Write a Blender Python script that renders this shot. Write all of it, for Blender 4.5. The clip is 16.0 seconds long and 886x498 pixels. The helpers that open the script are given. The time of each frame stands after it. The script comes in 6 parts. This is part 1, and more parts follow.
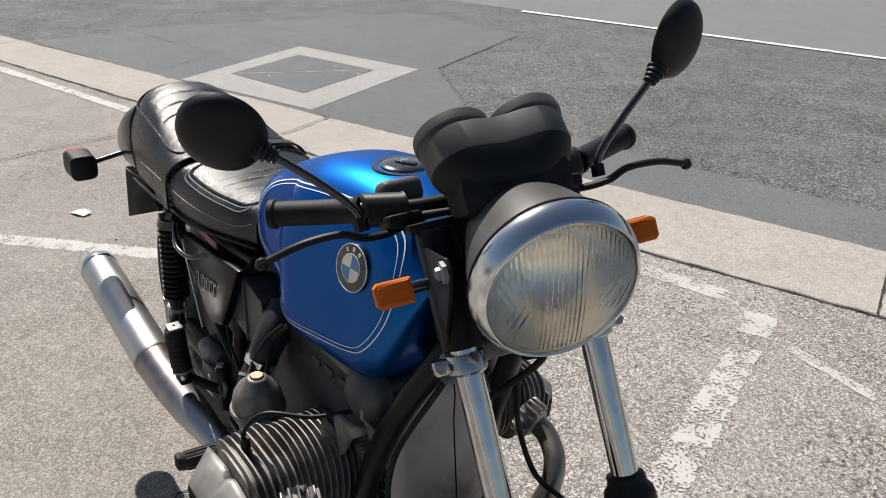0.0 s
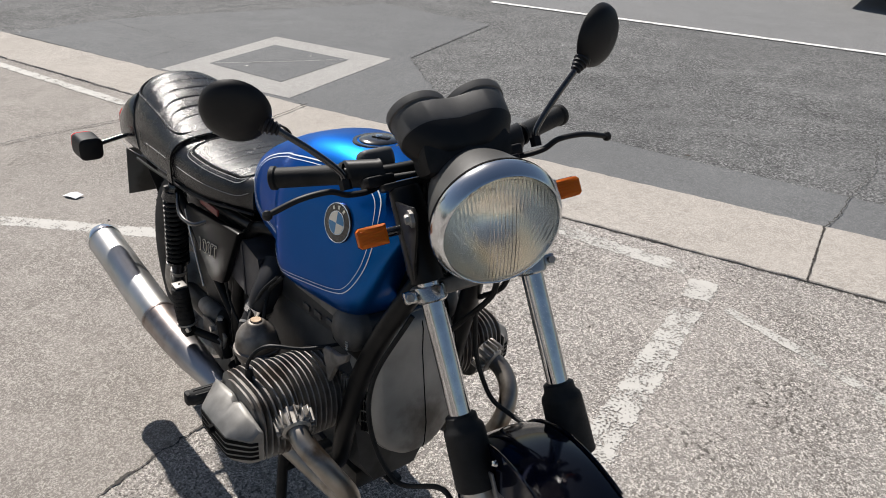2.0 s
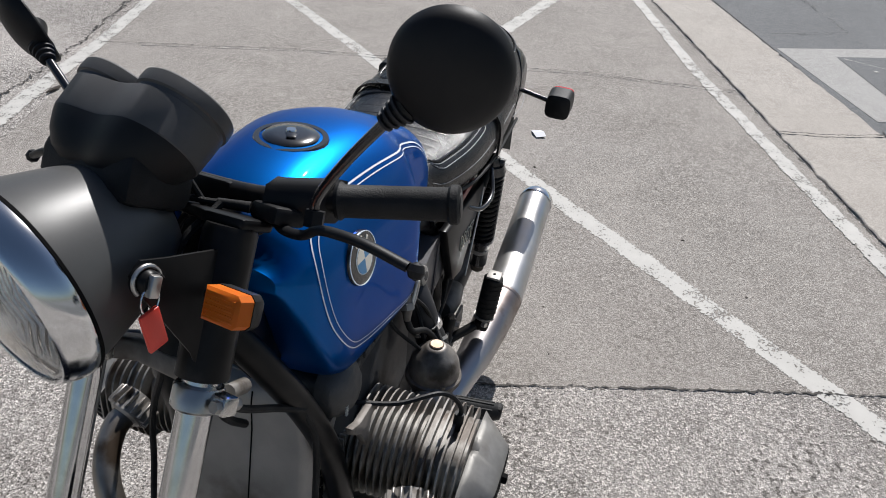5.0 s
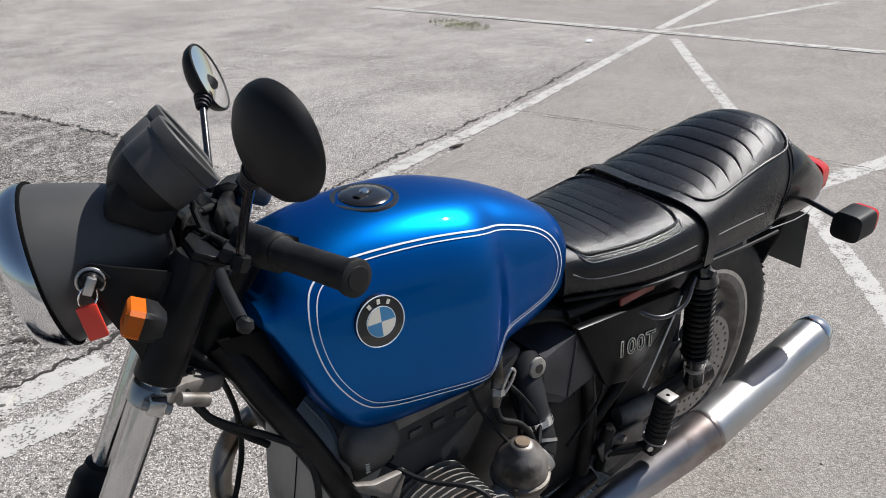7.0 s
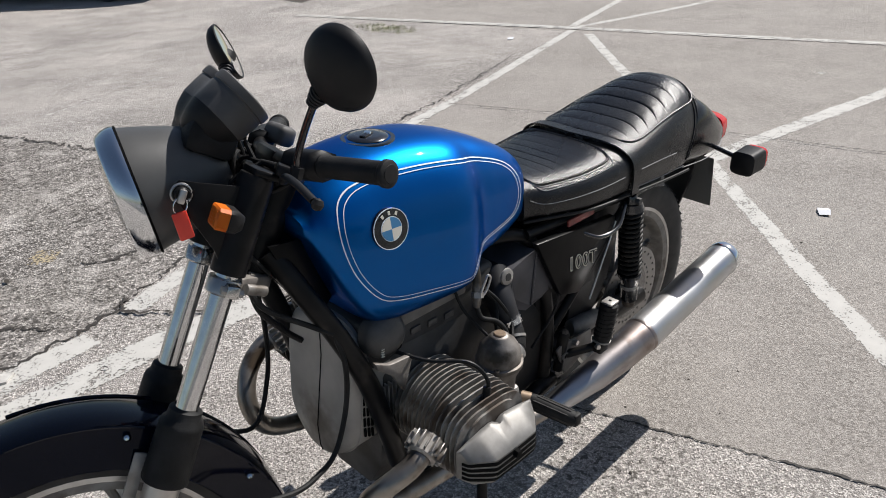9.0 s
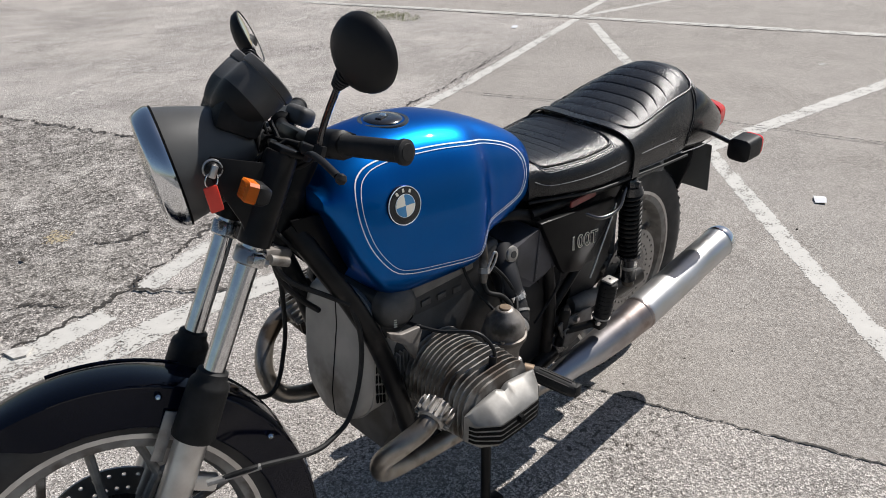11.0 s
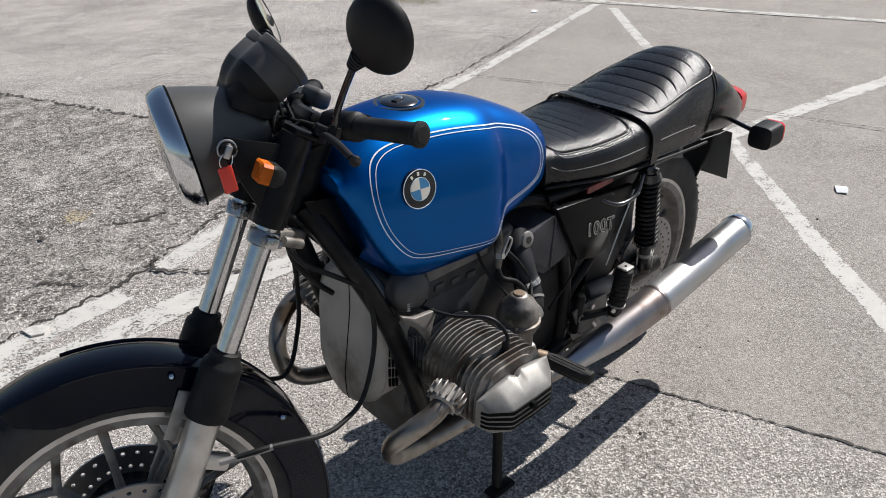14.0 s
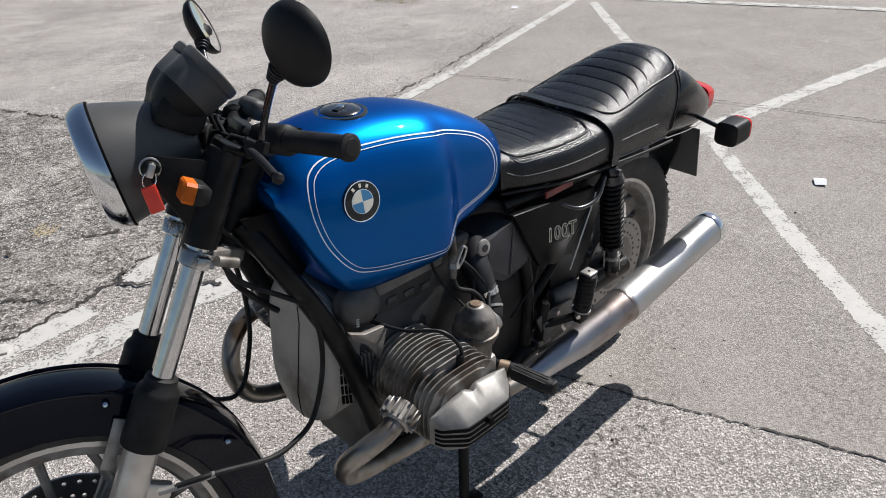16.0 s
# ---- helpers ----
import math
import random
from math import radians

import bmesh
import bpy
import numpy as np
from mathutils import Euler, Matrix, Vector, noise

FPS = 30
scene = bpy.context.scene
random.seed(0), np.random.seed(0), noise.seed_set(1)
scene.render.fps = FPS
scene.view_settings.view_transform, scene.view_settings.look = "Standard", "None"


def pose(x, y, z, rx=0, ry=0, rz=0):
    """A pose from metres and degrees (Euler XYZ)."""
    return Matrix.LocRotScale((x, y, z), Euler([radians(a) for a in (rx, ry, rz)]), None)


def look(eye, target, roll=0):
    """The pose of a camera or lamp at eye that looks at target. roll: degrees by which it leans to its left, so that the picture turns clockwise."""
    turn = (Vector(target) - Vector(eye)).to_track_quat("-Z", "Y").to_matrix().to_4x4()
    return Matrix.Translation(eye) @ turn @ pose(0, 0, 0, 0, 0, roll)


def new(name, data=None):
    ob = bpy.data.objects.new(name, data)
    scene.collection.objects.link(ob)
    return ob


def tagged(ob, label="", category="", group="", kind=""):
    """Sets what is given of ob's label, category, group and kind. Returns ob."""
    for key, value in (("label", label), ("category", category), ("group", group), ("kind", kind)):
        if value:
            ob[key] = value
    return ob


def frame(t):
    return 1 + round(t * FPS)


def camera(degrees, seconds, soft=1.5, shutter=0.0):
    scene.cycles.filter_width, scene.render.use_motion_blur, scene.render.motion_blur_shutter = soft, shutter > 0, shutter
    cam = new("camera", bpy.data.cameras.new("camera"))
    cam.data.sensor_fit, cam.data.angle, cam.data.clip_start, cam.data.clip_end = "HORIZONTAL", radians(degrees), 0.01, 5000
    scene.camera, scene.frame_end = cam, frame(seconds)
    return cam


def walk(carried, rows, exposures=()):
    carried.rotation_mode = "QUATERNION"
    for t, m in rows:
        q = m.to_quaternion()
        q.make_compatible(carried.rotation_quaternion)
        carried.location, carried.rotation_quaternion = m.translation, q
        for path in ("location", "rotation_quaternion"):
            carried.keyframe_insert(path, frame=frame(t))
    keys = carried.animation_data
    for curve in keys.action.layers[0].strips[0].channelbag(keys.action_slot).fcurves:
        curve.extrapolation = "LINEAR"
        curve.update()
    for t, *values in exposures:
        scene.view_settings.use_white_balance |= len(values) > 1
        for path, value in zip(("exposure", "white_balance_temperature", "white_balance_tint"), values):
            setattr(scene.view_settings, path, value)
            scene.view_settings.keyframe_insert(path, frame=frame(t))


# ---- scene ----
cam = camera(59.4, 16.0, soft=0.95)

PATH = [
    (0, (1.078, -0.606, 1.371), (-0.325, 0.509, 0.482), 1.4),
    (0.5, (1.185, -0.758, 1.448), (-0.163, 0.322, 0.439), 0.8),
    (1, (1.243, -0.808, 1.451), (-0.101, 0.301, 0.469), 0.7),
    (1.5, (1.266, -0.805, 1.452), (-0.087, 0.338, 0.523), 1.1),
    (2, (1.279, -0.751, 1.433), (-0.074, 0.407, 0.522), 1.8),
    (2.5, (1.301, -0.573, 1.436), (-0.125, 0.495, 0.527), 2.6),
    (3, (1.306, -0.388, 1.441), (-0.249, 0.489, 0.54), 2.0),
    (3.5, (1.216, -0.173, 1.416), (-0.428, 0.443, 0.458), 2.1),
    (3.7, (1.181, -0.076, 1.401), (-0.489, 0.39, 0.404), 2.3),
    (5.8, (0.823, 0.692, 1.352), (-0.665, -0.207, 0.363), 3.6),
    (6, (0.757, 0.756, 1.344), (-0.656, -0.272, 0.372), 3.1),
    (6.5, (0.72, 0.827, 1.359), (-0.506, -0.45, 0.429), 0.4),
    (7, (0.73, 0.848, 1.371), (-0.408, -0.535, 0.482), -1.8),
    (7.5, (0.745, 0.878, 1.374), (-0.421, -0.503, 0.518), -3.0),
    (8, (0.763, 0.906, 1.372), (-0.43, -0.451, 0.516), -3.0),
    (8.5, (0.851, 0.941, 1.369), (-0.357, -0.394, 0.499), -2.9),
    (9, (1.018, 1.016, 1.374), (-0.259, -0.25, 0.498), -2.8),
    (11.3, (1.092, 1.061, 1.391), (-0.17, -0.2, 0.487), -2.2),
    (11.5, (1.094, 1.057, 1.387), (-0.159, -0.213, 0.484), -2.2),
    (12, (1.095, 1.056, 1.388), (-0.133, -0.239, 0.486), -2.2),
    (12.5, (1.092, 1.058, 1.389), (-0.123, -0.249, 0.486), -2.4),
    (13, (1.092, 1.059, 1.388), (-0.123, -0.245, 0.48), -2.6),
    (13.5, (1.088, 1.061, 1.385), (-0.135, -0.226, 0.464), -2.2),
    (14, (1.083, 1.059, 1.385), (-0.141, -0.218, 0.451), -2.1),
    (14.5, (1.082, 1.056, 1.383), (-0.127, -0.232, 0.445), -2.4),
    (15, (1.082, 1.055, 1.383), (-0.115, -0.241, 0.442), -2.8),
    (15.5, (1.081, 1.06, 1.386), (-0.132, -0.223, 0.447), -3.1),
    (16, (0.986, 1.08, 1.382), (-0.244, -0.186, 0.442), -3.5),
]
walk(cam, [(t, look(eye, target, roll)) for t, eye, target, roll in PATH], exposures=[
    (0, 0.32, 6680, 10), (1.5, 0.29, 6680, 10), (2.5, 0.28, 6530, 10), (3.5, 0.08, 6430, 10), (6, 0.24, 6220, 10),
    (8, 0.28, 6400, 10), (9, 0.28, 6430, 10), (12, 0.30, 6440, 10), (16, 0.30, 6340, 10)])

# ---- light ----
SUN_DIR = Vector((-0.93, 0.125, 1.0)).normalized()
sun_el = math.asin(SUN_DIR.z)
world = bpy.data.worlds.new("sky")
scene.world = world
world.use_nodes = True
wn = world.node_tree.nodes
sky = wn.new("ShaderNodeTexSky")
sky.sky_type = "NISHITA"
sky.sun_disc = False
sky.sun_elevation = sun_el
sky.sun_rotation = math.atan2(SUN_DIR.x, SUN_DIR.y)
wn["Background"].inputs[1].default_value = 0.058
world.node_tree.links.new(sky.outputs[0], wn["Background"].inputs[0])
sun_data = bpy.data.lights.new("sun", "SUN")
sun_data.energy, sun_data.angle, sun_data.color = 5.0, radians(0.53), (1.0, 0.957, 0.91)
sun = new("sun", sun_data)
sun.matrix_world = look(SUN_DIR * 20, (0, 0, 0))


# ---- materials ----
def mat(name, color=(0.5, 0.5, 0.5), rough=0.5, metal=0.0, color2=None, scale=40.0, detail=6.0, bump=0.0, bump_scale=200.0,
        coat=0.0, rough_var=0.0, spec=0.5, dirt=None, dirt_scale=6.0, dirt_at=0.55, coat_rough=0.03):
    """A surface: base colour varied to color2 by fine noise, dirt of another colour by coarse noise, bump and roughness variation."""
    m = bpy.data.materials.new(name)
    m.use_nodes = True
    nt = m.node_tree
    b = nt.nodes["Principled BSDF"]
    b.inputs["Roughness"].default_value, b.inputs["Metallic"].default_value = rough, metal
    b.inputs["Base Color"].default_value = (*color, 1)
    b.inputs["Coat Weight"].default_value, b.inputs["Coat Roughness"].default_value = coat, coat_rough
    b.inputs["Specular IOR Level"].default_value = spec
    tc = nt.nodes.new("ShaderNodeTexCoord")

    def noise_at(s, d=detail):
        n = nt.nodes.new("ShaderNodeTexNoise")
        n.inputs["Scale"].default_value, n.inputs["Detail"].default_value = s, d
        nt.links.new(tc.outputs["Object"], n.inputs["Vector"])
        return n

    def ramp(src, a, c):
        r = nt.nodes.new("ShaderNodeMapRange")
        r.inputs[1].default_value, r.inputs[2].default_value = a, c
        nt.links.new(src, r.inputs[0])
        return r.outputs[0]

    def mix(fac, one, two):
        x = nt.nodes.new("ShaderNodeMix")
        x.data_type = "RGBA"
        nt.links.new(fac, x.inputs[0])
        for k, v in ((6, one), (7, two)):
            if isinstance(v, tuple):
                x.inputs[k].default_value = (*v, 1)
            else:
                nt.links.new(v, x.inputs[k])
        return x.outputs[2]

    col = color
    if color2:
        col = mix(ramp(noise_at(scale).outputs[0], 0.35, 0.65), color, color2)
    if dirt:
        col = mix(ramp(noise_at(dirt_scale, 8).outputs[0], dirt_at, dirt_at + 0.12), col, dirt)
    if not isinstance(col, tuple):
        nt.links.new(col, b.inputs["Base Color"])
    if rough_var:
        r = nt.nodes.new("ShaderNodeMapRange")
        r.inputs[1].default_value, r.inputs[2].default_value = 0.3, 0.7
        r.inputs[3].default_value, r.inputs[4].default_value = max(rough - rough_var, 0.02), min(rough + rough_var, 1)
        nt.links.new(noise_at(scale * 0.4).outputs[0], r.inputs[0])
        nt.links.new(r.outputs[0], b.inputs["Roughness"])
    if bump:
        bp = nt.nodes.new("ShaderNodeBump")
        bp.inputs["Strength"].default_value, bp.inputs["Distance"].default_value = bump, 0.002
        nt.links.new(noise_at(bump_scale, 3).outputs[0], bp.inputs["Height"])
        nt.links.new(bp.outputs[0], b.inputs["Normal"])
    return m


def ground_mat(name, base, stone, dark, stain, grain=260.0, amount=0.5, bump=0.35, stain_amount=0.5, rough=0.9, pitted=1.0):
    """Concrete or asphalt with stones in it: cells of stone colours, a dark matrix between them, and large stains."""
    m = bpy.data.materials.new(name)
    m.use_nodes = True
    nt = m.node_tree
    b = nt.nodes["Principled BSDF"]
    b.inputs["Roughness"].default_value = rough
    b.inputs["Specular IOR Level"].default_value = 0.25
    tc = nt.nodes.new("ShaderNodeTexCoord")
    L = nt.links.new

    def tex(kind, s, d=5.0):
        n = nt.nodes.new(kind)
        n.inputs["Scale"].default_value = s
        if "Detail" in n.inputs:
            n.inputs["Detail"].default_value = d
        L(tc.outputs["Object"], n.inputs["Vector"])
        return n

    def rng(src, a, c, lo=0.0, hi=1.0):
        r = nt.nodes.new("ShaderNodeMapRange")
        for k, v in enumerate((a, c, lo, hi)):
            r.inputs[k + 1].default_value = v
        L(src, r.inputs[0])
        return r.outputs[0]

    def mix(fac, one, two, blend="MIX"):
        x = nt.nodes.new("ShaderNodeMix")
        x.data_type, x.blend_type = "RGBA", blend
        if isinstance(fac, float):
            x.inputs[0].default_value = fac
        else:
            L(fac, x.inputs[0])
        for k, v in ((6, one), (7, two)):
            if isinstance(v, tuple):
                x.inputs[k].default_value = (*v, 1)
            else:
                L(v, x.inputs[k])
        return x.outputs[2]

    cells = tex("ShaderNodeTexVoronoi", grain)
    sep = nt.nodes.new("ShaderNodeSeparateColor")
    L(cells.outputs["Color"], sep.inputs[0])
    stones = mix(rng(sep.outputs[0], 1 - amount, 1.0), base, stone)
    stones = mix(rng(sep.outputs[1], 1 - amount * 0.3, 1.0, 0.0, 0.7), stones, dark)
    for scale, low, high, strong in ((grain * 1.3, 0.53, 0.60, 0.8 * pitted), (grain * 0.5, 0.57, 0.64, 0.85 * pitted)):
        stones = mix(rng(tex("ShaderNodeTexNoise", scale, 3).outputs[0], low, high, 0.0, strong), stones, dark)
    mid = tex("ShaderNodeTexNoise", 22.0, 6)
    stones = mix(rng(mid.outputs[0], 0.45, 0.75, 0.0, 0.35), stones, dark)
    big = tex("ShaderNodeTexNoise", 1.1, 9)
    stones = mix(rng(big.outputs[0], 0.40, 0.68, 0.0, stain_amount), stones, stain)
    big2 = tex("ShaderNodeTexNoise", 3.7, 8)
    stones = mix(rng(big2.outputs[0], 0.44, 0.66, 0.0, 0.2), stones, mix(0.5, base, stone))
    pits = tex("ShaderNodeTexVoronoi", 13.0)
    stones = mix(rng(pits.outputs["Distance"], 0.030, 0.065, 0.8, 0.0), stones, (0.05, 0.045, 0.04))
    for scale, near, far, strong in ((95.0, 0.12, 0.24, 0.92 * min(pitted, 1.0)), (37.0, 0.05, 0.11, 0.9)):
        specks = tex("ShaderNodeTexVoronoi", scale)
        pick = nt.nodes.new("ShaderNodeSeparateColor")
        L(specks.outputs["Color"], pick.inputs[0])
        gate = nt.nodes.new("ShaderNodeMath")
        gate.operation = "MULTIPLY"
        L(rng(specks.outputs["Distance"], near, far, strong, 0.0), gate.inputs[0])
        L(rng(pick.outputs[2], 0.55, 0.75), gate.inputs[1])
        stones = mix(gate.outputs[0], stones, (0.06, 0.053, 0.046))
    # clumps of open, dirt-filled pores, gathered in patches
    for scale, low, where, strong in ((60.0, 0.55, 2.6, 0.8 * pitted), (130.0, 0.54, 0.9, 0.8 * pitted)):
        clump = nt.nodes.new("ShaderNodeMath")
        clump.operation = "MULTIPLY"
        L(rng(tex("ShaderNodeTexNoise", scale, 4).outputs[0], low, low + 0.06, 0.0, strong), clump.inputs[0])
        L(rng(tex("ShaderNodeTexNoise", where, 5).outputs[0], 0.46, 0.60), clump.inputs[1])
        stones = mix(clump.outputs[0], stones, dark)
    if pitted > 1.0:
        for scale, low, strong in ((26.0, 0.57, 0.7), (48.0, 0.585, 0.75)):
            stones = mix(rng(tex("ShaderNodeTexNoise", scale, 7).outputs[0], low, low + 0.05, 0.0, strong), stones, dark)
        stones = mix(rng(tex("ShaderNodeTexNoise", 7.0, 6).outputs[0], 0.52, 0.68, 0.0, 0.45), stones, stone)
    L(stones, b.inputs["Base Color"])
    fine = tex("ShaderNodeTexNoise", grain * 0.6, 4)
    add = nt.nodes.new("ShaderNodeMath")
    add.operation = "ADD"
    L(cells.outputs["Distance"], add.inputs[0])
    L(fine.outputs[0], add.inputs[1])
    bp = nt.nodes.new("ShaderNodeBump")
    bp.inputs["Strength"].default_value, bp.inputs["Distance"].default_value = bump, 0.004
    L(add.outputs[0], bp.inputs["Height"])
    L(bp.outputs[0], b.inputs["Normal"])
    return m


def paint_mat(name, color, wear=0.5, grain=120.0):
    """Road paint worn off in flecks: where it is gone the ground shows through."""
    m = bpy.data.materials.new(name)
    m.use_nodes = True
    nt = m.node_tree
    b = nt.nodes["Principled BSDF"]
    b.inputs["Roughness"].default_value = 0.8
    tc = nt.nodes.new("ShaderNodeTexCoord")
    vals = []
    for s, d in ((grain, 8), (14.0, 8), (2.0, 3)):
        n = nt.nodes.new("ShaderNodeTexNoise")
        n.inputs["Scale"].default_value, n.inputs["Detail"].default_value = s, d
        nt.links.new(tc.outputs["Object"], n.inputs["Vector"])
        vals.append(n.outputs[0])
    s1 = nt.nodes.new("ShaderNodeMath"); s1.operation = "MULTIPLY_ADD"
    nt.links.new(vals[1], s1.inputs[0]); s1.inputs[1].default_value = 0.75
    nt.links.new(vals[0], s1.inputs[2])
    s2 = nt.nodes.new("ShaderNodeMath"); s2.operation = "MULTIPLY_ADD"
    nt.links.new(vals[2], s2.inputs[0]); s2.inputs[1].default_value = 0.4
    nt.links.new(s1.outputs[0], s2.inputs[2])
    at = nt.nodes.new("ShaderNodeAttribute")
    at.attribute_name = "edge_wear"
    s3 = nt.nodes.new("ShaderNodeMath"); s3.operation = "MULTIPLY_ADD"
    nt.links.new(at.outputs["Fac"], s3.inputs[0]); s3.inputs[1].default_value = 0.42
    nt.links.new(s2.outputs[0], s3.inputs[2])
    r = nt.nodes.new("ShaderNodeMapRange")
    r.inputs[1].default_value, r.inputs[2].default_value = wear, wear + 0.10
    nt.links.new(s3.outputs[0], r.inputs[0])
    x = nt.nodes.new("ShaderNodeMix"); x.data_type = "RGBA"
    x.inputs[6].default_value = (*color, 1)
    x.inputs[7].default_value = (*(c * 0.7 for c in color), 1)
    nt.links.new(vals[1], x.inputs[0])
    nt.links.new(x.outputs[2], b.inputs["Base Color"])
    bp = nt.nodes.new("ShaderNodeBump")
    bp.inputs["Strength"].default_value, bp.inputs["Distance"].default_value = 0.12, 0.002
    nt.links.new(vals[0], bp.inputs["Height"])
    nt.links.new(bp.outputs[0], b.inputs["Normal"])
    tr = nt.nodes.new("ShaderNodeBsdfTransparent")
    ms = nt.nodes.new("ShaderNodeMixShader")
    nt.links.new(r.outputs[0], ms.inputs[0])
    nt.links.new(b.outputs[0], ms.inputs[1])
    nt.links.new(tr.outputs[0], ms.inputs[2])
    nt.links.new(ms.outputs[0], nt.nodes["Material Output"].inputs[0])
    return m


M_LOT = ground_mat("lot_concrete", (0.61, 0.565, 0.522), (0.78, 0.733, 0.683), (0.080, 0.071, 0.062), (0.51, 0.469, 0.433), 170, 0.5, 0.85, pitted=1.0)
M_LOT2 = ground_mat("lot_smooth", (0.425, 0.393, 0.359), (0.53, 0.494, 0.453), (0.12, 0.107, 0.094), (0.355, 0.327, 0.30), 250, 0.45, 0.5, pitted=0.6)
M_ROUGH = ground_mat("rough_aggregate", (0.38, 0.348, 0.32), (0.62, 0.578, 0.535), (0.05, 0.044, 0.039), (0.25, 0.232, 0.205), 90, 0.6, 1.0, 0.5, pitted=1.1)
M_GUTTER = ground_mat("gutter_concrete", (0.52, 0.48, 0.434), (0.61, 0.568, 0.518), (0.22, 0.199, 0.176), (0.40, 0.365, 0.324), 260, 0.35, 0.35, 0.6, pitted=0.3)
M_ROAD = ground_mat("road_asphalt", (0.194, 0.196, 0.196), (0.39, 0.39, 0.381), (0.044, 0.045, 0.046), (0.138, 0.139, 0.140), 110, 0.60, 1.0, 0.5)
M_PATCH = ground_mat("asphalt_patch", (0.178, 0.183, 0.186), (0.255, 0.26, 0.262), (0.105, 0.108, 0.11), (0.135, 0.138, 0.141), 230, 0.4, 0.4, 0.5, pitted=0.7)
M_LANE = ground_mat("lane_asphalt", (0.222, 0.224, 0.225), (0.285, 0.287, 0.287), (0.15, 0.151, 0.152), (0.188, 0.19, 0.19), 200, 0.35, 0.3, 0.5, pitted=0.7)
M_FRAME = ground_mat("cast_concrete", (0.44, 0.43, 0.41), (0.52, 0.508, 0.487), (0.25, 0.243, 0.23), (0.33, 0.322, 0.308), 280, 0.3, 0.3, pitted=0.5)
M_PAINT = paint_mat("white_paint", (0.57, 0.553, 0.515), 1.16, 110)
M_PAINT_WORN = paint_mat("worn_white_paint", (0.58, 0.563, 0.525), 1.07, 110)
M_PAINT_FAINT = paint_mat("faint_paint", (0.62, 0.59, 0.545), 1.02, 90)
M_PAINT_ROAD = paint_mat("road_paint", (0.8, 0.79, 0.77), 1.22)
M_STAIN = paint_mat("yellow_spill", (0.45, 0.37, 0.24), 1.0, 70)
M_JOINT = paint_mat("joint_dirt", (0.04, 0.034, 0.029), 1.13, 70)
M_FLAKE = mat("painted_flake", (0.56, 0.543, 0.505), 0.8, color2=(0.42, 0.40, 0.37), scale=60)
M_CRACK = mat("crack_dirt", (0.035, 0.03, 0.026), 0.95, color2=(0.10, 0.085, 0.07), scale=30)
M_PAPER = mat("paper", (0.62, 0.63, 0.66), 0.7)
M_BLUE = mat("blue_metallic", (0.0, 0.081, 0.305), 0.37, 0.88, color2=(0.0, 0.106, 0.385), scale=900, coat=0.22, coat_rough=0.03)
M_BLUE.node_tree.nodes["Principled BSDF"].inputs["Specular Tint"].default_value = (0.08, 0.36, 0.75, 1)
M_PIN = mat("pinstripe", (0.75, 0.82, 0.88), 0.35)
M_BLACK = mat("black_paint", (0.012, 0.012, 0.014), 0.22, coat=0.6, dirt=(0.05, 0.045, 0.04), dirt_scale=9, dirt_at=0.62)
M_FENDER = mat("fender_black", (0.003, 0.004, 0.011), 0.10, spec=0.28, color2=(0.004, 0.005, 0.013), scale=8)
M_FRAMEP = mat("frame_black", (0.006, 0.006, 0.0065), 0.36, spec=0.16, color2=(0.016, 0.015, 0.014), scale=18, dirt=(0.045, 0.038, 0.032), dirt_scale=12, dirt_at=0.6)
M_PLASTIC = mat("black_plastic", (0.011, 0.011, 0.012), 0.48, spec=0.2, bump=0.08, bump_scale=1400, color2=(0.015, 0.015, 0.015), scale=25)
M_SHELL = mat("faded_black_shell", (0.078, 0.077, 0.074), 0.42, spec=0.5, bump=0.05, bump_scale=1400, color2=(0.066, 0.065, 0.062), scale=18)
M_POD = mat("grained_black_plastic", (0.082, 0.079, 0.077), 0.55, spec=0.4, bump=0.12, bump_scale=1400, color2=(0.066, 0.064, 0.061), scale=25)
M_RUBBER = mat("black_rubber", (0.007, 0.007, 0.007), 0.6, spec=0.25, bump=0.3, bump_scale=600, color2=(0.018, 0.018, 0.018), scale=30)
M_TYRE = mat("tyre_rubber", (0.028, 0.027, 0.026), 0.75, color2=(0.052, 0.049, 0.046), scale=20, bump=0.2, bump_scale=300)
M_SEAT = mat("black_vinyl", (0.004, 0.004, 0.005), 0.28, spec=0.40, bump=0.35, bump_scale=700, color2=(0.009, 0.009, 0.010), scale=14, rough_var=0.07)
M_THREAD = mat("stitching", (0.28, 0.28, 0.28), 0.6)
M_CHROME = mat("chrome", (0.78, 0.79, 0.80), 0.07, 1.0, rough_var=0.03, scale=30)
M_STANCHION = mat("dull_chrome", (0.60, 0.60, 0.605), 0.12, 1.0, rough_var=0.06, scale=40, color2=(0.53, 0.53, 0.53))
M_RING = mat("worn_chrome", (0.70, 0.71, 0.72), 0.17, 1.0, rough_var=0.05, scale=24)
M_PIPE = mat("aged_chrome", (0.33, 0.325, 0.325), 0.38, 1.0, color2=(0.38, 0.34, 0.29), scale=22, rough_var=0.09, dirt=(0.22, 0.18, 0.14), dirt_scale=14, dirt_at=0.6)
M_HEADER = mat("heat_stained_pipe", (0.35, 0.325, 0.295), 0.42, 0.9, color2=(0.24, 0.212, 0.18), scale=18, rough_var=0.08, dirt=(0.12, 0.09, 0.065), dirt_scale=12, dirt_at=0.56)


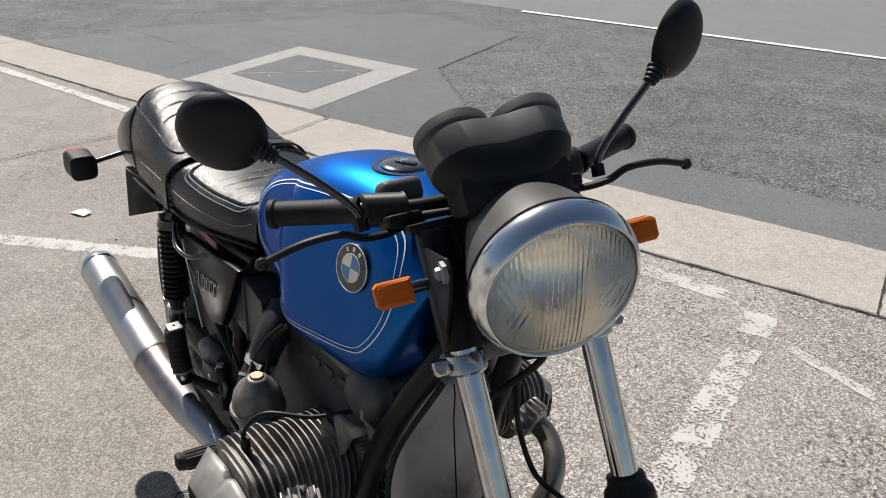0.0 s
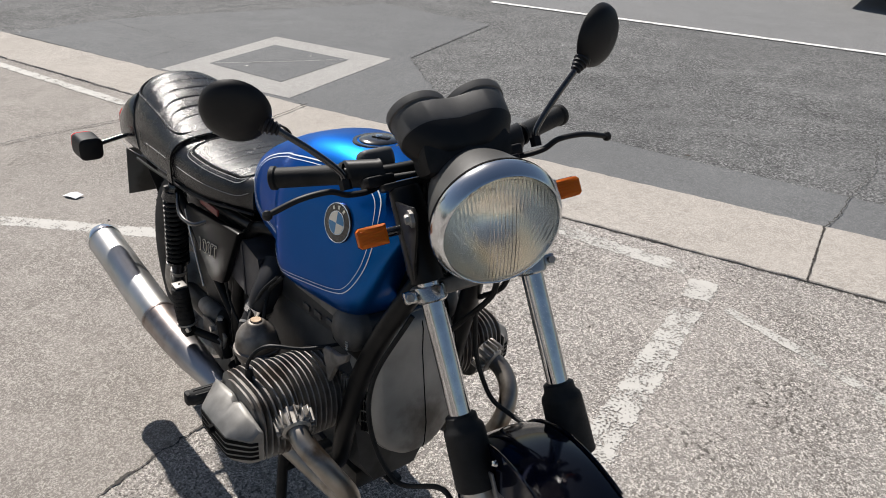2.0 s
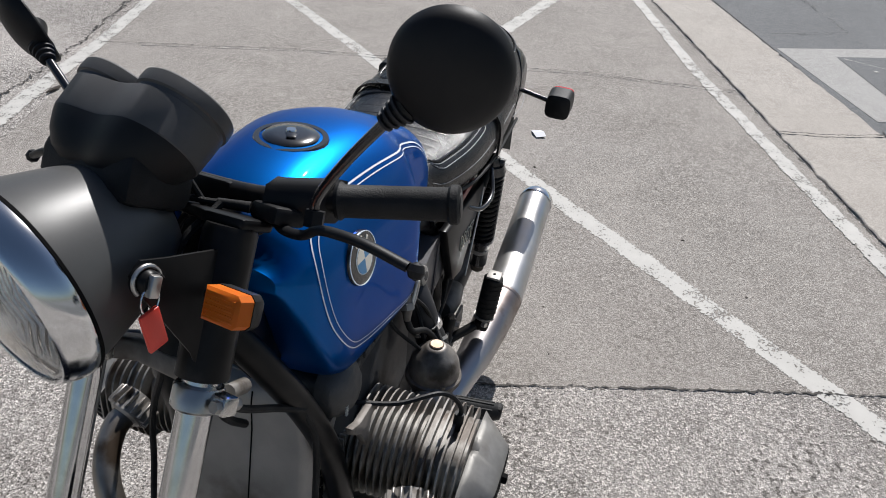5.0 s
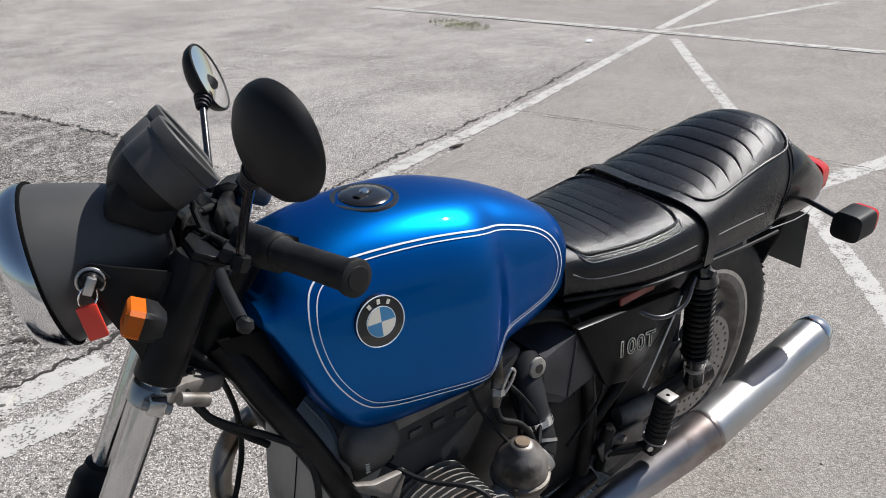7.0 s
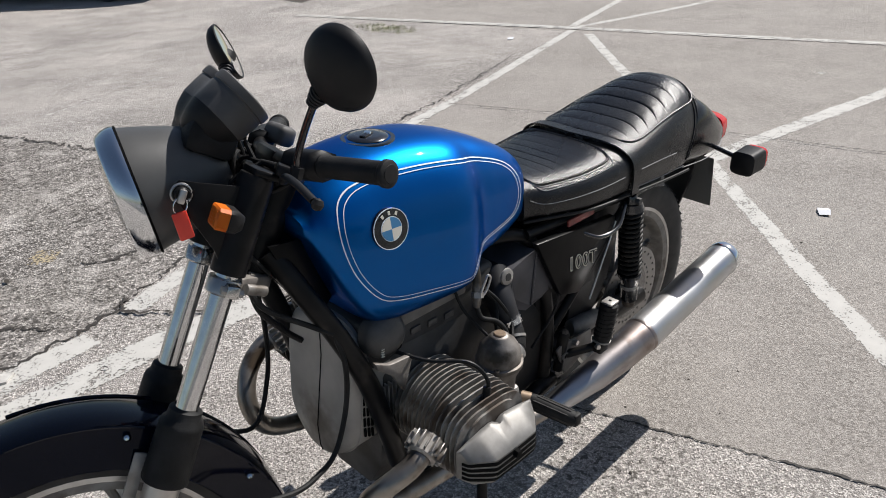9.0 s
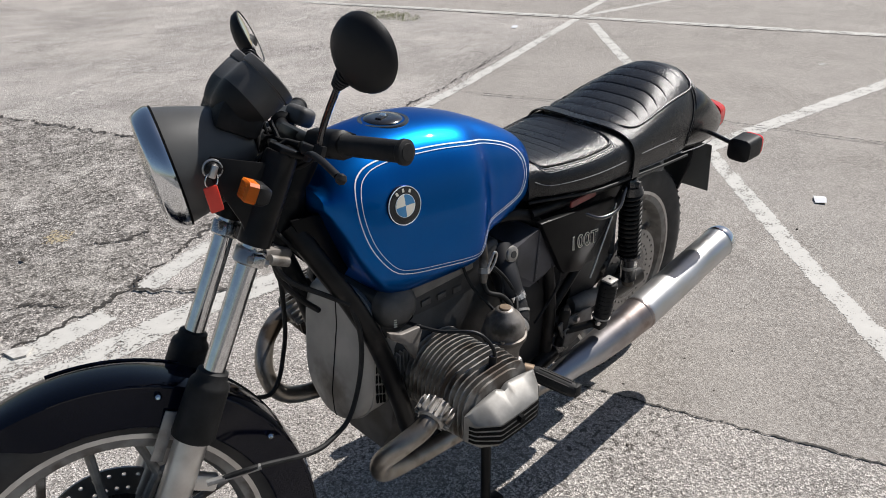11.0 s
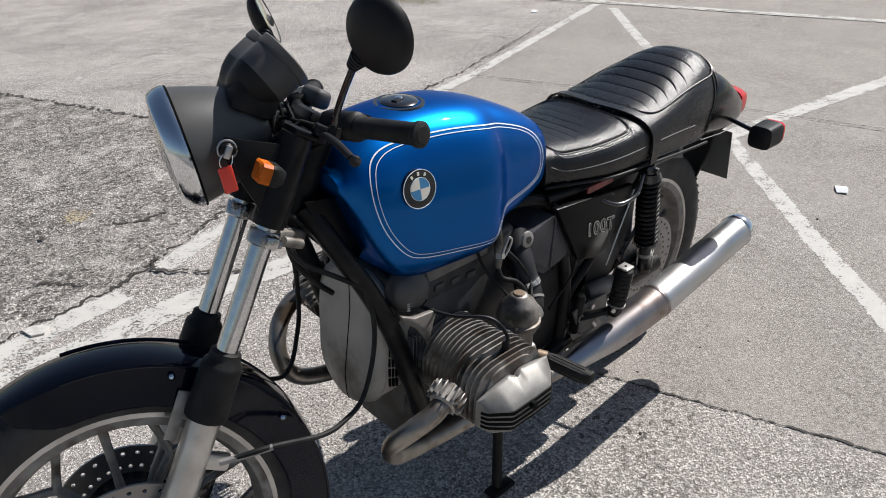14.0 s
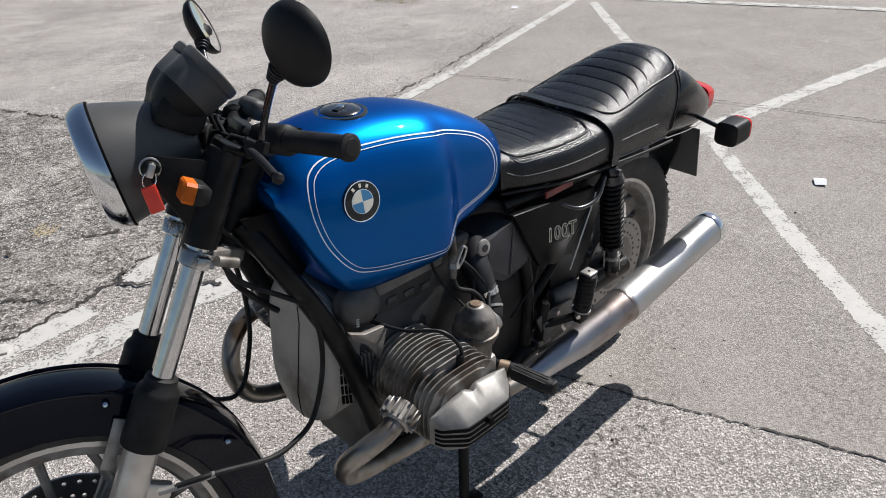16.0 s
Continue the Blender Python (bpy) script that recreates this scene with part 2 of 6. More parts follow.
def heat_tint(m, cold, x0, x1):
    """Blends a metal from a colder, greyer tone to its heat tint along the pipe."""
    nt = m.node_tree
    b = nt.nodes["Principled BSDF"]
    src = b.inputs["Base Color"].links[0].from_socket
    tc = nt.nodes.new("ShaderNodeTexCoord")
    sx = nt.nodes.new("ShaderNodeSeparateXYZ")
    nt.links.new(tc.outputs["Object"], sx.inputs[0])
    r = nt.nodes.new("ShaderNodeMapRange")
    r.inputs[1].default_value, r.inputs[2].default_value = x0, x1
    nt.links.new(sx.outputs[0], r.inputs[0])
    x = nt.nodes.new("ShaderNodeMix")
    x.data_type = "RGBA"
    nt.links.new(r.outputs[0], x.inputs[0])
    x.inputs[6].default_value = (*cold, 1)
    nt.links.new(src, x.inputs[7])
    nt.links.new(x.outputs[2], b.inputs["Base Color"])


M_SIL = mat("silencer_chrome", (0.50, 0.50, 0.51), 0.40, 1.0, rough_var=0.08, scale=16, color2=(0.48, 0.47, 0.45))
M_ALU = mat("cast_aluminium", (0.38, 0.37, 0.35), 0.50, 0.5, color2=(0.24, 0.225, 0.205), scale=26, bump=0.25, bump_scale=260, dirt=(0.10, 0.085, 0.07), dirt_scale=10, dirt_at=0.56)
M_ALU_BRIGHT = mat("bright_aluminium", (0.60, 0.59, 0.57), 0.34, 0.9, color2=(0.46, 0.44, 0.42), scale=20, bump=0.1, bump_scale=300)
M_FIN = mat("fin_aluminium", (0.30, 0.288, 0.265), 0.55, 0.25, color2=(0.17, 0.155, 0.14), scale=24, bump=0.2, bump_scale=300, dirt=(0.09, 0.07, 0.055), dirt_scale=16, dirt_at=0.52)
M_ENGINE = mat("engine_casting", (0.075, 0.074, 0.073), 0.5, 0.2, spec=0.4, color2=(0.045, 0.044, 0.043), scale=16, bump=0.14, bump_scale=240, dirt=(0.03, 0.026, 0.022), dirt_scale=7, dirt_at=0.5)
# gearbox colour: the deep shade around it is put into the near-black base
M_GEARBOX_SHADE = mat("gearbox_shade", (0.020, 0.019, 0.018), 0.6, spec=0.25, color2=(0.034, 0.030, 0.027), scale=18, bump=0.15, bump_scale=240)
M_COVER = mat("engine_front_cover", (0.44, 0.42, 0.388), 0.55, 0.30, color2=(0.33, 0.314, 0.286), scale=12, bump=0.2, bump_scale=260, dirt=(0.15, 0.13, 0.11), dirt_scale=6, dirt_at=0.56)
M_CARB = mat("carburettor_alloy", (0.25, 0.23, 0.21), 0.5, 0.6, color2=(0.12, 0.105, 0.09), scale=30, bump=0.2, bump_scale=300, dirt=(0.06, 0.05, 0.04), dirt_scale=14, dirt_at=0.5)
M_YOKE = mat("yoke_casting", (0.24, 0.22, 0.20), 0.55, 0.3, color2=(0.15, 0.135, 0.12), scale=30, bump=0.25, bump_scale=260, dirt=(0.09, 0.07, 0.055), dirt_scale=14, dirt_at=0.54)
M_CLAMP = mat("polished_clamp", (0.56, 0.55, 0.53), 0.24, 0.9, color2=(0.42, 0.41, 0.39), scale=30, rough_var=0.08, dirt=(0.16, 0.14, 0.12), dirt_scale=16, dirt_at=0.60)
M_DUSTY = mat("dusty_casting", (0.26, 0.235, 0.205), 0.8, color2=(0.17, 0.15, 0.13), scale=26, dirt=(0.10, 0.085, 0.07), dirt_scale=9, dirt_at=0.56)
M_DOME = mat("dark_casting", (0.085, 0.083, 0.080), 0.5, 0.2, color2=(0.055, 0.053, 0.051), scale=30, bump=0.25, bump_scale=280)
M_LETTER = mat("worn_raised_metal", (0.13, 0.125, 0.118), 0.5, 0.5, color2=(0.08, 0.075, 0.07), scale=60)
M_CASTING = mat("oxidised_casting", (0.20, 0.19, 0.175), 0.6, 0.3, color2=(0.11, 0.10, 0.09), scale=24, bump=0.2, bump_scale=260, dirt=(0.06, 0.05, 0.04), dirt_scale=12, dirt_at=0.52)
M_BAND = mat("heat_tinted_steel", (0.36, 0.315, 0.295), 0.40, 1.0, color2=(0.28, 0.23, 0.21), scale=26, rough_var=0.08, dirt=(0.20, 0.15, 0.125), dirt_scale=18, dirt_at=0.55)
heat_tint(M_BAND, (0.46, 0.455, 0.465), -0.20, -0.42)
M_REFLECTOR = mat("dusty_red_plastic", (0.24, 0.045, 0.035), 0.4, color2=(0.16, 0.035, 0.03), scale=60)
M_NUT = mat("oxidised_collar", (0.42, 0.40, 0.37), 0.45, 0.6, color2=(0.27, 0.25, 0.225), scale=40, dirt=(0.12, 0.095, 0.075), dirt_scale=30, dirt_at=0.55)
M_VALVE = mat("valve_cover_alloy", (0.225, 0.218, 0.206), 0.50, 0.45, color2=(0.17, 0.164, 0.152), scale=40, bump=0.04, bump_scale=500, dirt=(0.15, 0.135, 0.12), dirt_scale=14, dirt_at=0.60)
M_DISC = mat("brake_disc", (0.26, 0.255, 0.25), 0.36, 0.9)
M_AMBER = mat("amber_lens", (0.56, 0.125, 0.008), 0.48, spec=0.2)
M_RED = mat("red_lens", (0.55, 0.015, 0.015), 0.15)
M_TAG = mat("red_plastic", (0.75, 0.05, 0.03), 0.4)
M_BRASS = mat("dull_brass", (0.33, 0.25, 0.18), 0.45, 0.7, color2=(0.24, 0.175, 0.12), scale=60)
M_GROOVE = mat("groove_black", (0.004, 0.004, 0.004), 0.8, spec=0.1)
M_COWL = mat("tail_black", (0.005, 0.005, 0.0055), 0.22, spec=0.4, color2=(0.010, 0.010, 0.010), scale=12, dirt=(0.016, 0.015, 0.014), dirt_scale=10, dirt_at=0.6)
M_SIDE = mat("side_cover_black", (0.004, 0.004, 0.0045), 0.30, spec=0.10, dirt=(0.009, 0.010, 0.009), dirt_scale=9, dirt_at=0.58)
M_HOSE = mat("grey_black_rubber", (0.022, 0.022, 0.025), 0.5, spec=0.3, color2=(0.014, 0.014, 0.016), scale=20)
M_AIRBOX = mat("grey_air_box", (0.085, 0.083, 0.092), 0.45, spec=0.3, color2=(0.046, 0.045, 0.049), scale=14, dirt=(0.03, 0.026, 0.022), dirt_scale=8, dirt_at=0.58)
M_DARK = mat("dark_grey", (0.02, 0.02, 0.02), 0.6)
M_WHITE = mat("badge_white", (0.74, 0.70, 0.60), 0.3)
M_BADGEBLUE = mat("badge_blue", (0.06, 0.22, 0.42), 0.3)
M_BADGEBLACK = mat("badge_black", (0.012, 0.012, 0.012), 0.25, coat=0.5)
M_PLATE = mat("plate_back", (0.10, 0.10, 0.095), 0.6, dirt=(0.05, 0.045, 0.04), dirt_scale=8)
M_LEAF = mat("weed_green", (0.17, 0.21, 0.06), 0.7, color2=(0.27, 0.26, 0.11), scale=60)
M_MIRROR = mat("mirror_glass", (0.9, 0.9, 0.9), 0.02, 1.0)
M_CAR = mat("car_paint", (0.01, 0.011, 0.014), 0.15, coat=1.0)
M_CARGLASS = mat("car_glass", (0.02, 0.025, 0.025), 0.05)
for _m, _t in ((M_AMBER, 0.35), (M_RED, 0.25)):
    _m.node_tree.nodes["Principled BSDF"].inputs["Subsurface Weight"].default_value = _t
    _m.node_tree.nodes["Principled BSDF"].inputs["Subsurface Radius"].default_value = (0.02, 0.008, 0.003)


def glass_mat(name, color, rough, weight=1.0):
    m = bpy.data.materials.new(name)
    m.use_nodes = True
    b = m.node_tree.nodes["Principled BSDF"]
    b.inputs["Base Color"].default_value = (*color, 1)
    b.inputs["Roughness"].default_value, b.inputs["Transmission Weight"].default_value = rough, weight
    b.inputs["IOR"].default_value = 1.45
    return m


M_LENS = glass_mat("headlight_glass", (0.98, 0.97, 0.94), 0.03, 1.0)
M_REFL = mat("reflector", (0.99, 0.955, 0.88), 0.27, 1.0, color2=(0.92, 0.87, 0.77), scale=12)


# ---- mesh helpers ----
def part(name, bm, material, parent=None, label="", m=None, smooth=True, sharp=40):
    """One bmesh as one mesh object under a thing or a part."""
    me = bpy.data.meshes.new(name)
    bmesh.ops.recalc_face_normals(bm, faces=bm.faces)
    for f in bm.faces:
        f.smooth = smooth
    if smooth:
        for e in bm.edges:
            e.smooth = not (len(e.link_faces) == 2 and e.calc_face_angle(0) > radians(sharp))
    bm.to_mesh(me)
    bm.free()
    me.materials.append(material)
    ob = new(name, me)
    if parent:
        ob.parent = parent
    if m is not None:
        ob.matrix_basis = m
    if label:
        tagged(ob, label)
    return ob


def loft(sections, closed=True, caps=True, bm=None, loop=False):
    """Skin through rings of points with equal counts."""
    bm = bm or bmesh.new()
    rings = [[bm.verts.new(p) for p in s] for s in sections]
    n = len(rings[0])
    pairs = list(zip(rings, rings[1:])) + ([(rings[-1], rings[0])] if loop else [])
    for a, b in pairs:
        for i in range(n if closed else n - 1):
            j = (i + 1) % n
            try:
                bm.faces.new((a[i], a[j], b[j], b[i]))
            except ValueError:
                pass
    if caps and closed and not loop:
        bm.faces.new(rings[0])
        bm.faces.new(rings[-1][::-1])
    return bm


def smooth_path(pts, steps=8):
    """A Catmull-Rom line through points."""
    P = [Vector(p) for p in pts]
    P = [2 * P[0] - P[1]] + P + [2 * P[-1] - P[-2]]
    out = []
    for i in range(1, len(P) - 2):
        for k in range(steps):
            t = k / steps
            out.append(0.5 * (2 * P[i] + (P[i + 1] - P[i - 1]) * t + (2 * P[i - 1] - 5 * P[i] + 4 * P[i + 1] - P[i + 2]) * t * t
                              + (3 * P[i] - P[i - 1] - 3 * P[i + 1] + P[i + 2]) * t ** 3))
    return out + [P[-2]]


def tube(pts, r, seg=12, bm=None, flat=1.0, caps=True, round_ends=False):
    """A round bar along points; r is one radius or one for each point. flat squeezes it upright."""
    P = [Vector(p) for p in pts]
    R = list(r) if isinstance(r, (list, tuple)) else [r] * len(P)
    if round_ends:
        d0, d1 = (P[1] - P[0]).normalized(), (P[-1] - P[-2]).normalized()
        P = [P[0] - d0 * R[0] * 0.45, P[0] - d0 * R[0] * 0.3] + P + [P[-1] + d1 * R[-1] * 0.3, P[-1] + d1 * R[-1] * 0.45]
        R = [R[0] * 0.35, R[0] * 0.8] + R + [R[-1] * 0.8, R[-1] * 0.35]
    secs, u = [], None
    for i, p in enumerate(P):
        d = (P[min(i + 1, len(P) - 1)] - P[max(i - 1, 0)]).normalized()
        if u is None:
            u = Vector((0, 0, 1)) if abs(d.z) < 0.95 else Vector((1, 0, 0))
        u = (u - d * u.dot(d)).normalized()
        v = d.cross(u)
        secs.append([p + R[i] * (math.cos(a) * v + flat * math.sin(a) * u) for a in (2 * math.pi * k / seg for k in range(seg))])
    return loft(secs, caps=caps, bm=bm)


def lathe(profile, m=None, seg=32, bm=None, caps=True):
    """Turns (radius, height) pairs about z, then places them by m."""
    m = m or Matrix()
    secs = [[m @ Vector((r * math.cos(a), r * math.sin(a), h)) for a in (2 * math.pi * k / seg for k in range(seg))] for r, h in profile]
    return loft(secs, bm=bm, caps=caps)


def to_axis(p, d):
    """A matrix that takes z to the way d, at p."""
    return Matrix.Translation(p) @ Vector(d).to_track_quat("Z", "Y").to_matrix().to_4x4()


def box(cx, cy, cz, sx, sy, sz, bevel=0.0, m=None, bm=None, segs=2):
    """A bevelled block by centre and full sizes."""
    own = bmesh.new()
    bmesh.ops.create_cube(own, size=1)
    bmesh.ops.scale(own, vec=(sx, sy, sz), verts=own.verts)
    if bevel:
        bmesh.ops.bevel(own, geom=own.edges[:], offset=bevel, segments=segs, affect="EDGES", profile=0.5)
    bmesh.ops.translate(own, vec=(cx, cy, cz), verts=own.verts)
    if m is not None:
        bmesh.ops.transform(own, matrix=m, verts=own.verts)
    if bm is None:
        return own
    return join(bm, own)


def join(bm, other):
    """Adds another bmesh to bm."""
    tmp = bpy.data.meshes.new("tmp")
    other.to_mesh(tmp)
    other.free()
    bm.from_mesh(tmp)
    bpy.data.meshes.remove(tmp)
    return bm


def prism(outline, thick, m=None, bevel=0.0):
    """A plate: an outline in x, y, made thick along z (centred)."""
    bm = bmesh.new()
    f = bm.faces.new([bm.verts.new((x, y, -thick / 2)) for x, y in outline])
    r = bmesh.ops.extrude_face_region(bm, geom=[f])
    bmesh.ops.translate(bm, vec=(0, 0, thick), verts=[v for v in r["geom"] if isinstance(v, bmesh.types.BMVert)])
    if bevel:
        bmesh.ops.bevel(bm, geom=bm.edges[:], offset=bevel, segments=2, affect="EDGES", profile=0.5)
    if m is not None:
        bmesh.ops.transform(bm, matrix=m, verts=bm.verts)
    return bm


def lerp(table, x):
    """Linear look-up in (x, value) rows."""
    xs, ys = zip(*table)
    return float(np.interp(x, xs, ys))


def soft(table, x):
    """Smooth look-up in (x, value) rows, ascending x."""
    xs, ys = zip(*table)
    if x <= xs[0]:
        return ys[0]
    if x >= xs[-1]:
        return ys[-1]
    i = max(k for k in range(len(xs)) if xs[k] <= x)
    i = min(i, len(xs) - 2)

    def slope(k):
        if k in (0, len(xs) - 1):
            return 0.0 if k else (ys[1] - ys[0]) / (xs[1] - xs[0])
        return (ys[k + 1] - ys[k - 1]) / (xs[k + 1] - xs[k - 1])
    h = xs[i + 1] - xs[i]
    t = (x - xs[i]) / h
    return ((2 * t ** 3 - 3 * t ** 2 + 1) * ys[i] + (t ** 3 - 2 * t ** 2 + t) * h * slope(i)
            + (3 * t ** 2 - 2 * t ** 3) * ys[i + 1] + (t ** 3 - t ** 2) * h * slope(i + 1))


# ---- ground ----
def sheet(name, outline, z, material, label, category, kind="structure"):
    bm = bmesh.new()
    bm.faces.new([bm.verts.new((x, y, z)) for x, y in outline])
    return tagged(part(name, bm, material, smooth=False), label, category, kind=kind)


LOT_EDGE = [(-60, -15.6), (-12, -1.55), (-7.4, -0.2), (-2.7, 1.13), (-0.94, 1.63), (0.4, 2.08), (6, 3.9), (60, 21.2)]
ROAD_EDGE = [(-60, -15.1), (-12, -1.14), (-6.2, 0.61), (-2.85, 1.63), (-0.88, 2.28), (0.18, 2.62), (6, 4.45), (60, 21.7)]
sheet("ground", [(-1500, -1500), (1500, -1500), (1500, 1500), (-1500, 1500)], -0.06, M_ROAD, "grey asphalt and concrete ground", "ground")
sheet("road", ROAD_EDGE + [(60, 60), (-60, 60)], -0.012, M_ROAD, "grey weathered asphalt road with cracks", "road")


def slab(name, outline, z, thick, material, label, category):
    """A cast slab with a small chamfer at its top edge."""
    bm = bmesh.new()
    f = bm.faces.new([bm.verts.new((x, y, z - thick)) for x, y in outline])
    r = bmesh.ops.extrude_face_region(bm, geom=[f])
    top = [v for v in r["geom"] if isinstance(v, bmesh.types.BMVert)]
    bmesh.ops.translate(bm, vec=(0, 0, thick), verts=top)
    tf = [g for g in r["geom"] if isinstance(g, bmesh.types.BMFace)]
    bmesh.ops.bevel(bm, geom=list({e for q in tf for e in q.edges}), offset=0.004, segments=1, affect="EDGES", profile=0.6)
    return tagged(part(name, bm, material, smooth=False), label, category, kind="structure")


def between(line, x):
    return lerp(line, x)


# the gutter: cast lengths with narrow open joints and worn edges
GUTTER_JOINTS = [-60, -12.0, -8.9, -5.9, 0.2, 3.2, 6.3, 60]
edge_rnd = random.Random(11)


def worn_edge(line, x0, x1, lift=0.0):
    """Points along an edge, chipped a little where the camera comes near."""
    out = [(x0, between(line, x0) + lift)]
    n = max(1, int((x1 - x0) / 0.05)) if -9 < x0 < 7 and x1 < 7 else 1
    for k in range(1, n):
        x = x0 + (x1 - x0) * k / n
        out.append((x, between(line, x) + lift + edge_rnd.uniform(-0.006, 0.006) - (edge_rnd.uniform(0.004, 0.016) if edge_rnd.random() < 0.07 else 0)))
    if n == 1:
        out += [(x, y + lift) for x, y in line if x0 < x < x1]
    return out + [(x1, between(line, x1) + lift)]


for a, b in zip(GUTTER_JOINTS, GUTTER_JOINTS[1:]):
    a2, b2 = a + 0.002, b - 0.002
    sk = -0.20
    low = worn_edge(LOT_EDGE, a2, b2, 0.007)
    high = worn_edge(ROAD_EDGE, a2 + sk, b2 + sk)
    slab("gutter", low + high[::-1], 0.007, 0.06, M_GUTTER, "pale concrete gutter strip beside the road", "gutter")

# the parking lot: slabs parted by the joints that cross it
J1 = [(-0.36, -0.36), (-0.487, 0.064), (-0.64, 0.57), (-0.775, 1.03), (-0.93, 1.625)]
J2 = [(-2.57, -2.40), (-2.90, -1.38), (-3.06, -0.46), (-3.18, 0.2), (-3.22, 0.97)]
sheet("parking_lot", [(-60, -60), (60, -60), (60, 21.2), (6, 3.9), (0.4, 2.08), (-0.94, 1.63), (-2.7, 1.13), (-7.4, -0.2), (-12, -1.55), (-60, -15.6)],
      0.0, M_LOT, "weathered grey concrete parking lot with worn markings", "parking lot")
sheet("lot_slab", [(-0.375, -0.30), (-0.487, 0.064), (-0.64, 0.57), (-0.775, 1.03), (-0.93, 1.622), (-2.7, 1.12), (-3.22, 0.965), (-3.18, 0.2), (-3.06, -0.46), (-2.9, -1.38),
                   (-2.57, -2.40), (-0.35, -1.66), (-0.2, -0.9)], 0.001, M_LOT2, "smooth grey concrete slab of the lot", "slab")
sheet("lot_slab", [(-3.235, 0.955), (-7.4, -0.21), (-12, -1.56), (-11.5, -6.0), (-4.4, -5.9), (-5.0, -3.15), (-2.59, -2.40), (-2.92, -1.38), (-3.08, -0.46), (-3.195, 0.2)],
      0.001, M_LOT2, "smooth grey concrete slab of the lot", "slab")
sheet("rough_ground", [(0.95, -1.34), (0.72, -1.44), (0.48, -1.47), (0.25, -1.50), (0.02, -1.60), (-0.33, -1.78), (-0.9, -2.05), (-0.75, -3.24), (-0.38, -4.41), (-0.1, -5.1), (1.2, -6.5), (4.5, -5.5), (3.5, -1.2)],
      0.001, M_ROUGH, "coarse broken aggregate patch of old asphalt", "ground")

# cast concrete frame in the road with an asphalt infill
sheet("road_patch", [(-3.05, 1.66), (-2.5, 2.45), (-3.53, 2.97), (-4.16, 4.4), (-5.6, 4.2), (-6.2, 1.6), (-6.0, 0.72), (-2.9, 1.63)], -0.008, M_PATCH,
      "smooth dark asphalt repair patch", "road patch")
sheet("road_patch", [(-2.55, 2.47), (-3.07, 1.64), (-2.80, 1.655), (-0.88, 2.29), (0.18, 2.64), (6, 4.47), (5.9, 4.95), (0.0, 3.05), (-1.0, 2.78)], -0.007, M_PATCH,
      "smooth dark asphalt strip along the gutter", "road patch")
OUT = [(-4.76, 2.47), (-3.58, 2.82), (-3.09, 1.645), (-4.235, 1.265)]
INN = [(-4.48, 2.31), (-3.735, 2.53), (-3.455, 1.79), (-4.2, 1.615)]
bm = bmesh.new()
lo = [[bm.verts.new((x, y, z)) for x, y in o] for o in (OUT, INN) for z in (-0.006,)]
for i in range(4):
    j = (i + 1) % 4
    bm.faces.new((lo[0][i], lo[0][j], lo[1][j], lo[1][i]))
r = bmesh.ops.extrude_face_region(bm, geom=bm.faces[:])
bmesh.ops.translate(bm, vec=(0, 0, -0.03), verts=[v for v in r["geom"] if isinstance(v, bmesh.types.BMVert)])
tagged(part("concrete_frame", bm, M_FRAME, smooth=False), "pale cast concrete square frame set in the road", "concrete frame", kind="structure")
sheet("road_lane", [(-40, -5.7), (-9.0, 4.12), (-4.97, 5.37), (-3.127, 5.98), (-1.42, 6.51), (3.5, 8.06), (40, 19.6), (40, 55), (-40, 55)], -0.009, M_LANE, "smooth grey asphalt beyond the white line", "road")
sheet("drain_cover", [(-4.89, -7.49), (-5.46, -7.73), (-5.41, -7.22), (-4.86, -7.03)], 0.004, M_CRACK, "dark rectangular drain cover in the lot", "drain cover")
sheet("frame_infill", INN, -0.004, M_PATCH, "dark asphalt infill inside the concrete frame", "road patch")


def strip(name, pts, width, material, label, z=0.002, cat="road marking"):
    """A painted line along points; its rims and ends carry the mask by which the paint wears off."""
    P = [Vector((x, y, 0)) for x, y in pts]
    bm = bmesh.new()
    W = width if isinstance(width, (list, tuple)) else [width] * len(P)
    rows = []
    for i in range(len(P) - 1):
        n = max(2, int((P[i + 1] - P[i]).length / 0.03))
        d = (P[i + 1] - P[i]).normalized()
        s = Vector((-d.y, d.x, 0))
        for k in range(n + (i == len(P) - 2)):
            t = k / n
            p, w = P[i].lerp(P[i + 1], t), (W[i] + (W[i + 1] - W[i]) * t) / 2
            rows.append([bm.verts.new(p + s * w * u + Vector((0, 0, z))) for u in (1.22, 0.80, 0.0, -0.80, -1.22)])
    for a, b in zip(rows, rows[1:]):
        for k in range(4):
            bm.faces.new((a[k], b[k], b[k + 1], a[k + 1]))
    ob = part(name, bm, material, smooth=False)
    mask = ob.data.attributes.new("edge_wear", "FLOAT", "POINT")
    for i in range(len(rows)):
        for k in range(5):
            mask.data[i * 5 + k].value = 1.0 if k in (0, 4) or i in (0, len(rows) - 1) else 0.0
    return tagged(ob, label, cat, kind="structure")


LINE = "worn white painted line on the concrete"
strip("line_marking", [(-5.0, -2.98), (-4.45, -2.46), (-2.92, -0.97), (-1.64, 0.235), (-0.56, 1.33)], 0.085, M_PAINT, LINE)
strip("line_marking", [(-1.45, -0.82), (-3.1, -0.54), (-5.85, -0.06)], [0.13, 0.11, 0.10], M_PAINT, LINE, z=0.003)
strip("line_marking", [(-7.3, -0.33), (-5.85, 0.13), (-3.45, 0.77), (-1.95, 1.25), (-0.95, 1.585)], 0.075, M_PAINT, LINE, z=0.004)
strip("line_marking", [(-0.89, 1.56), (-0.40, 1.655), (-0.12, 1.735)], 0.10, M_PAINT_WORN, LINE)
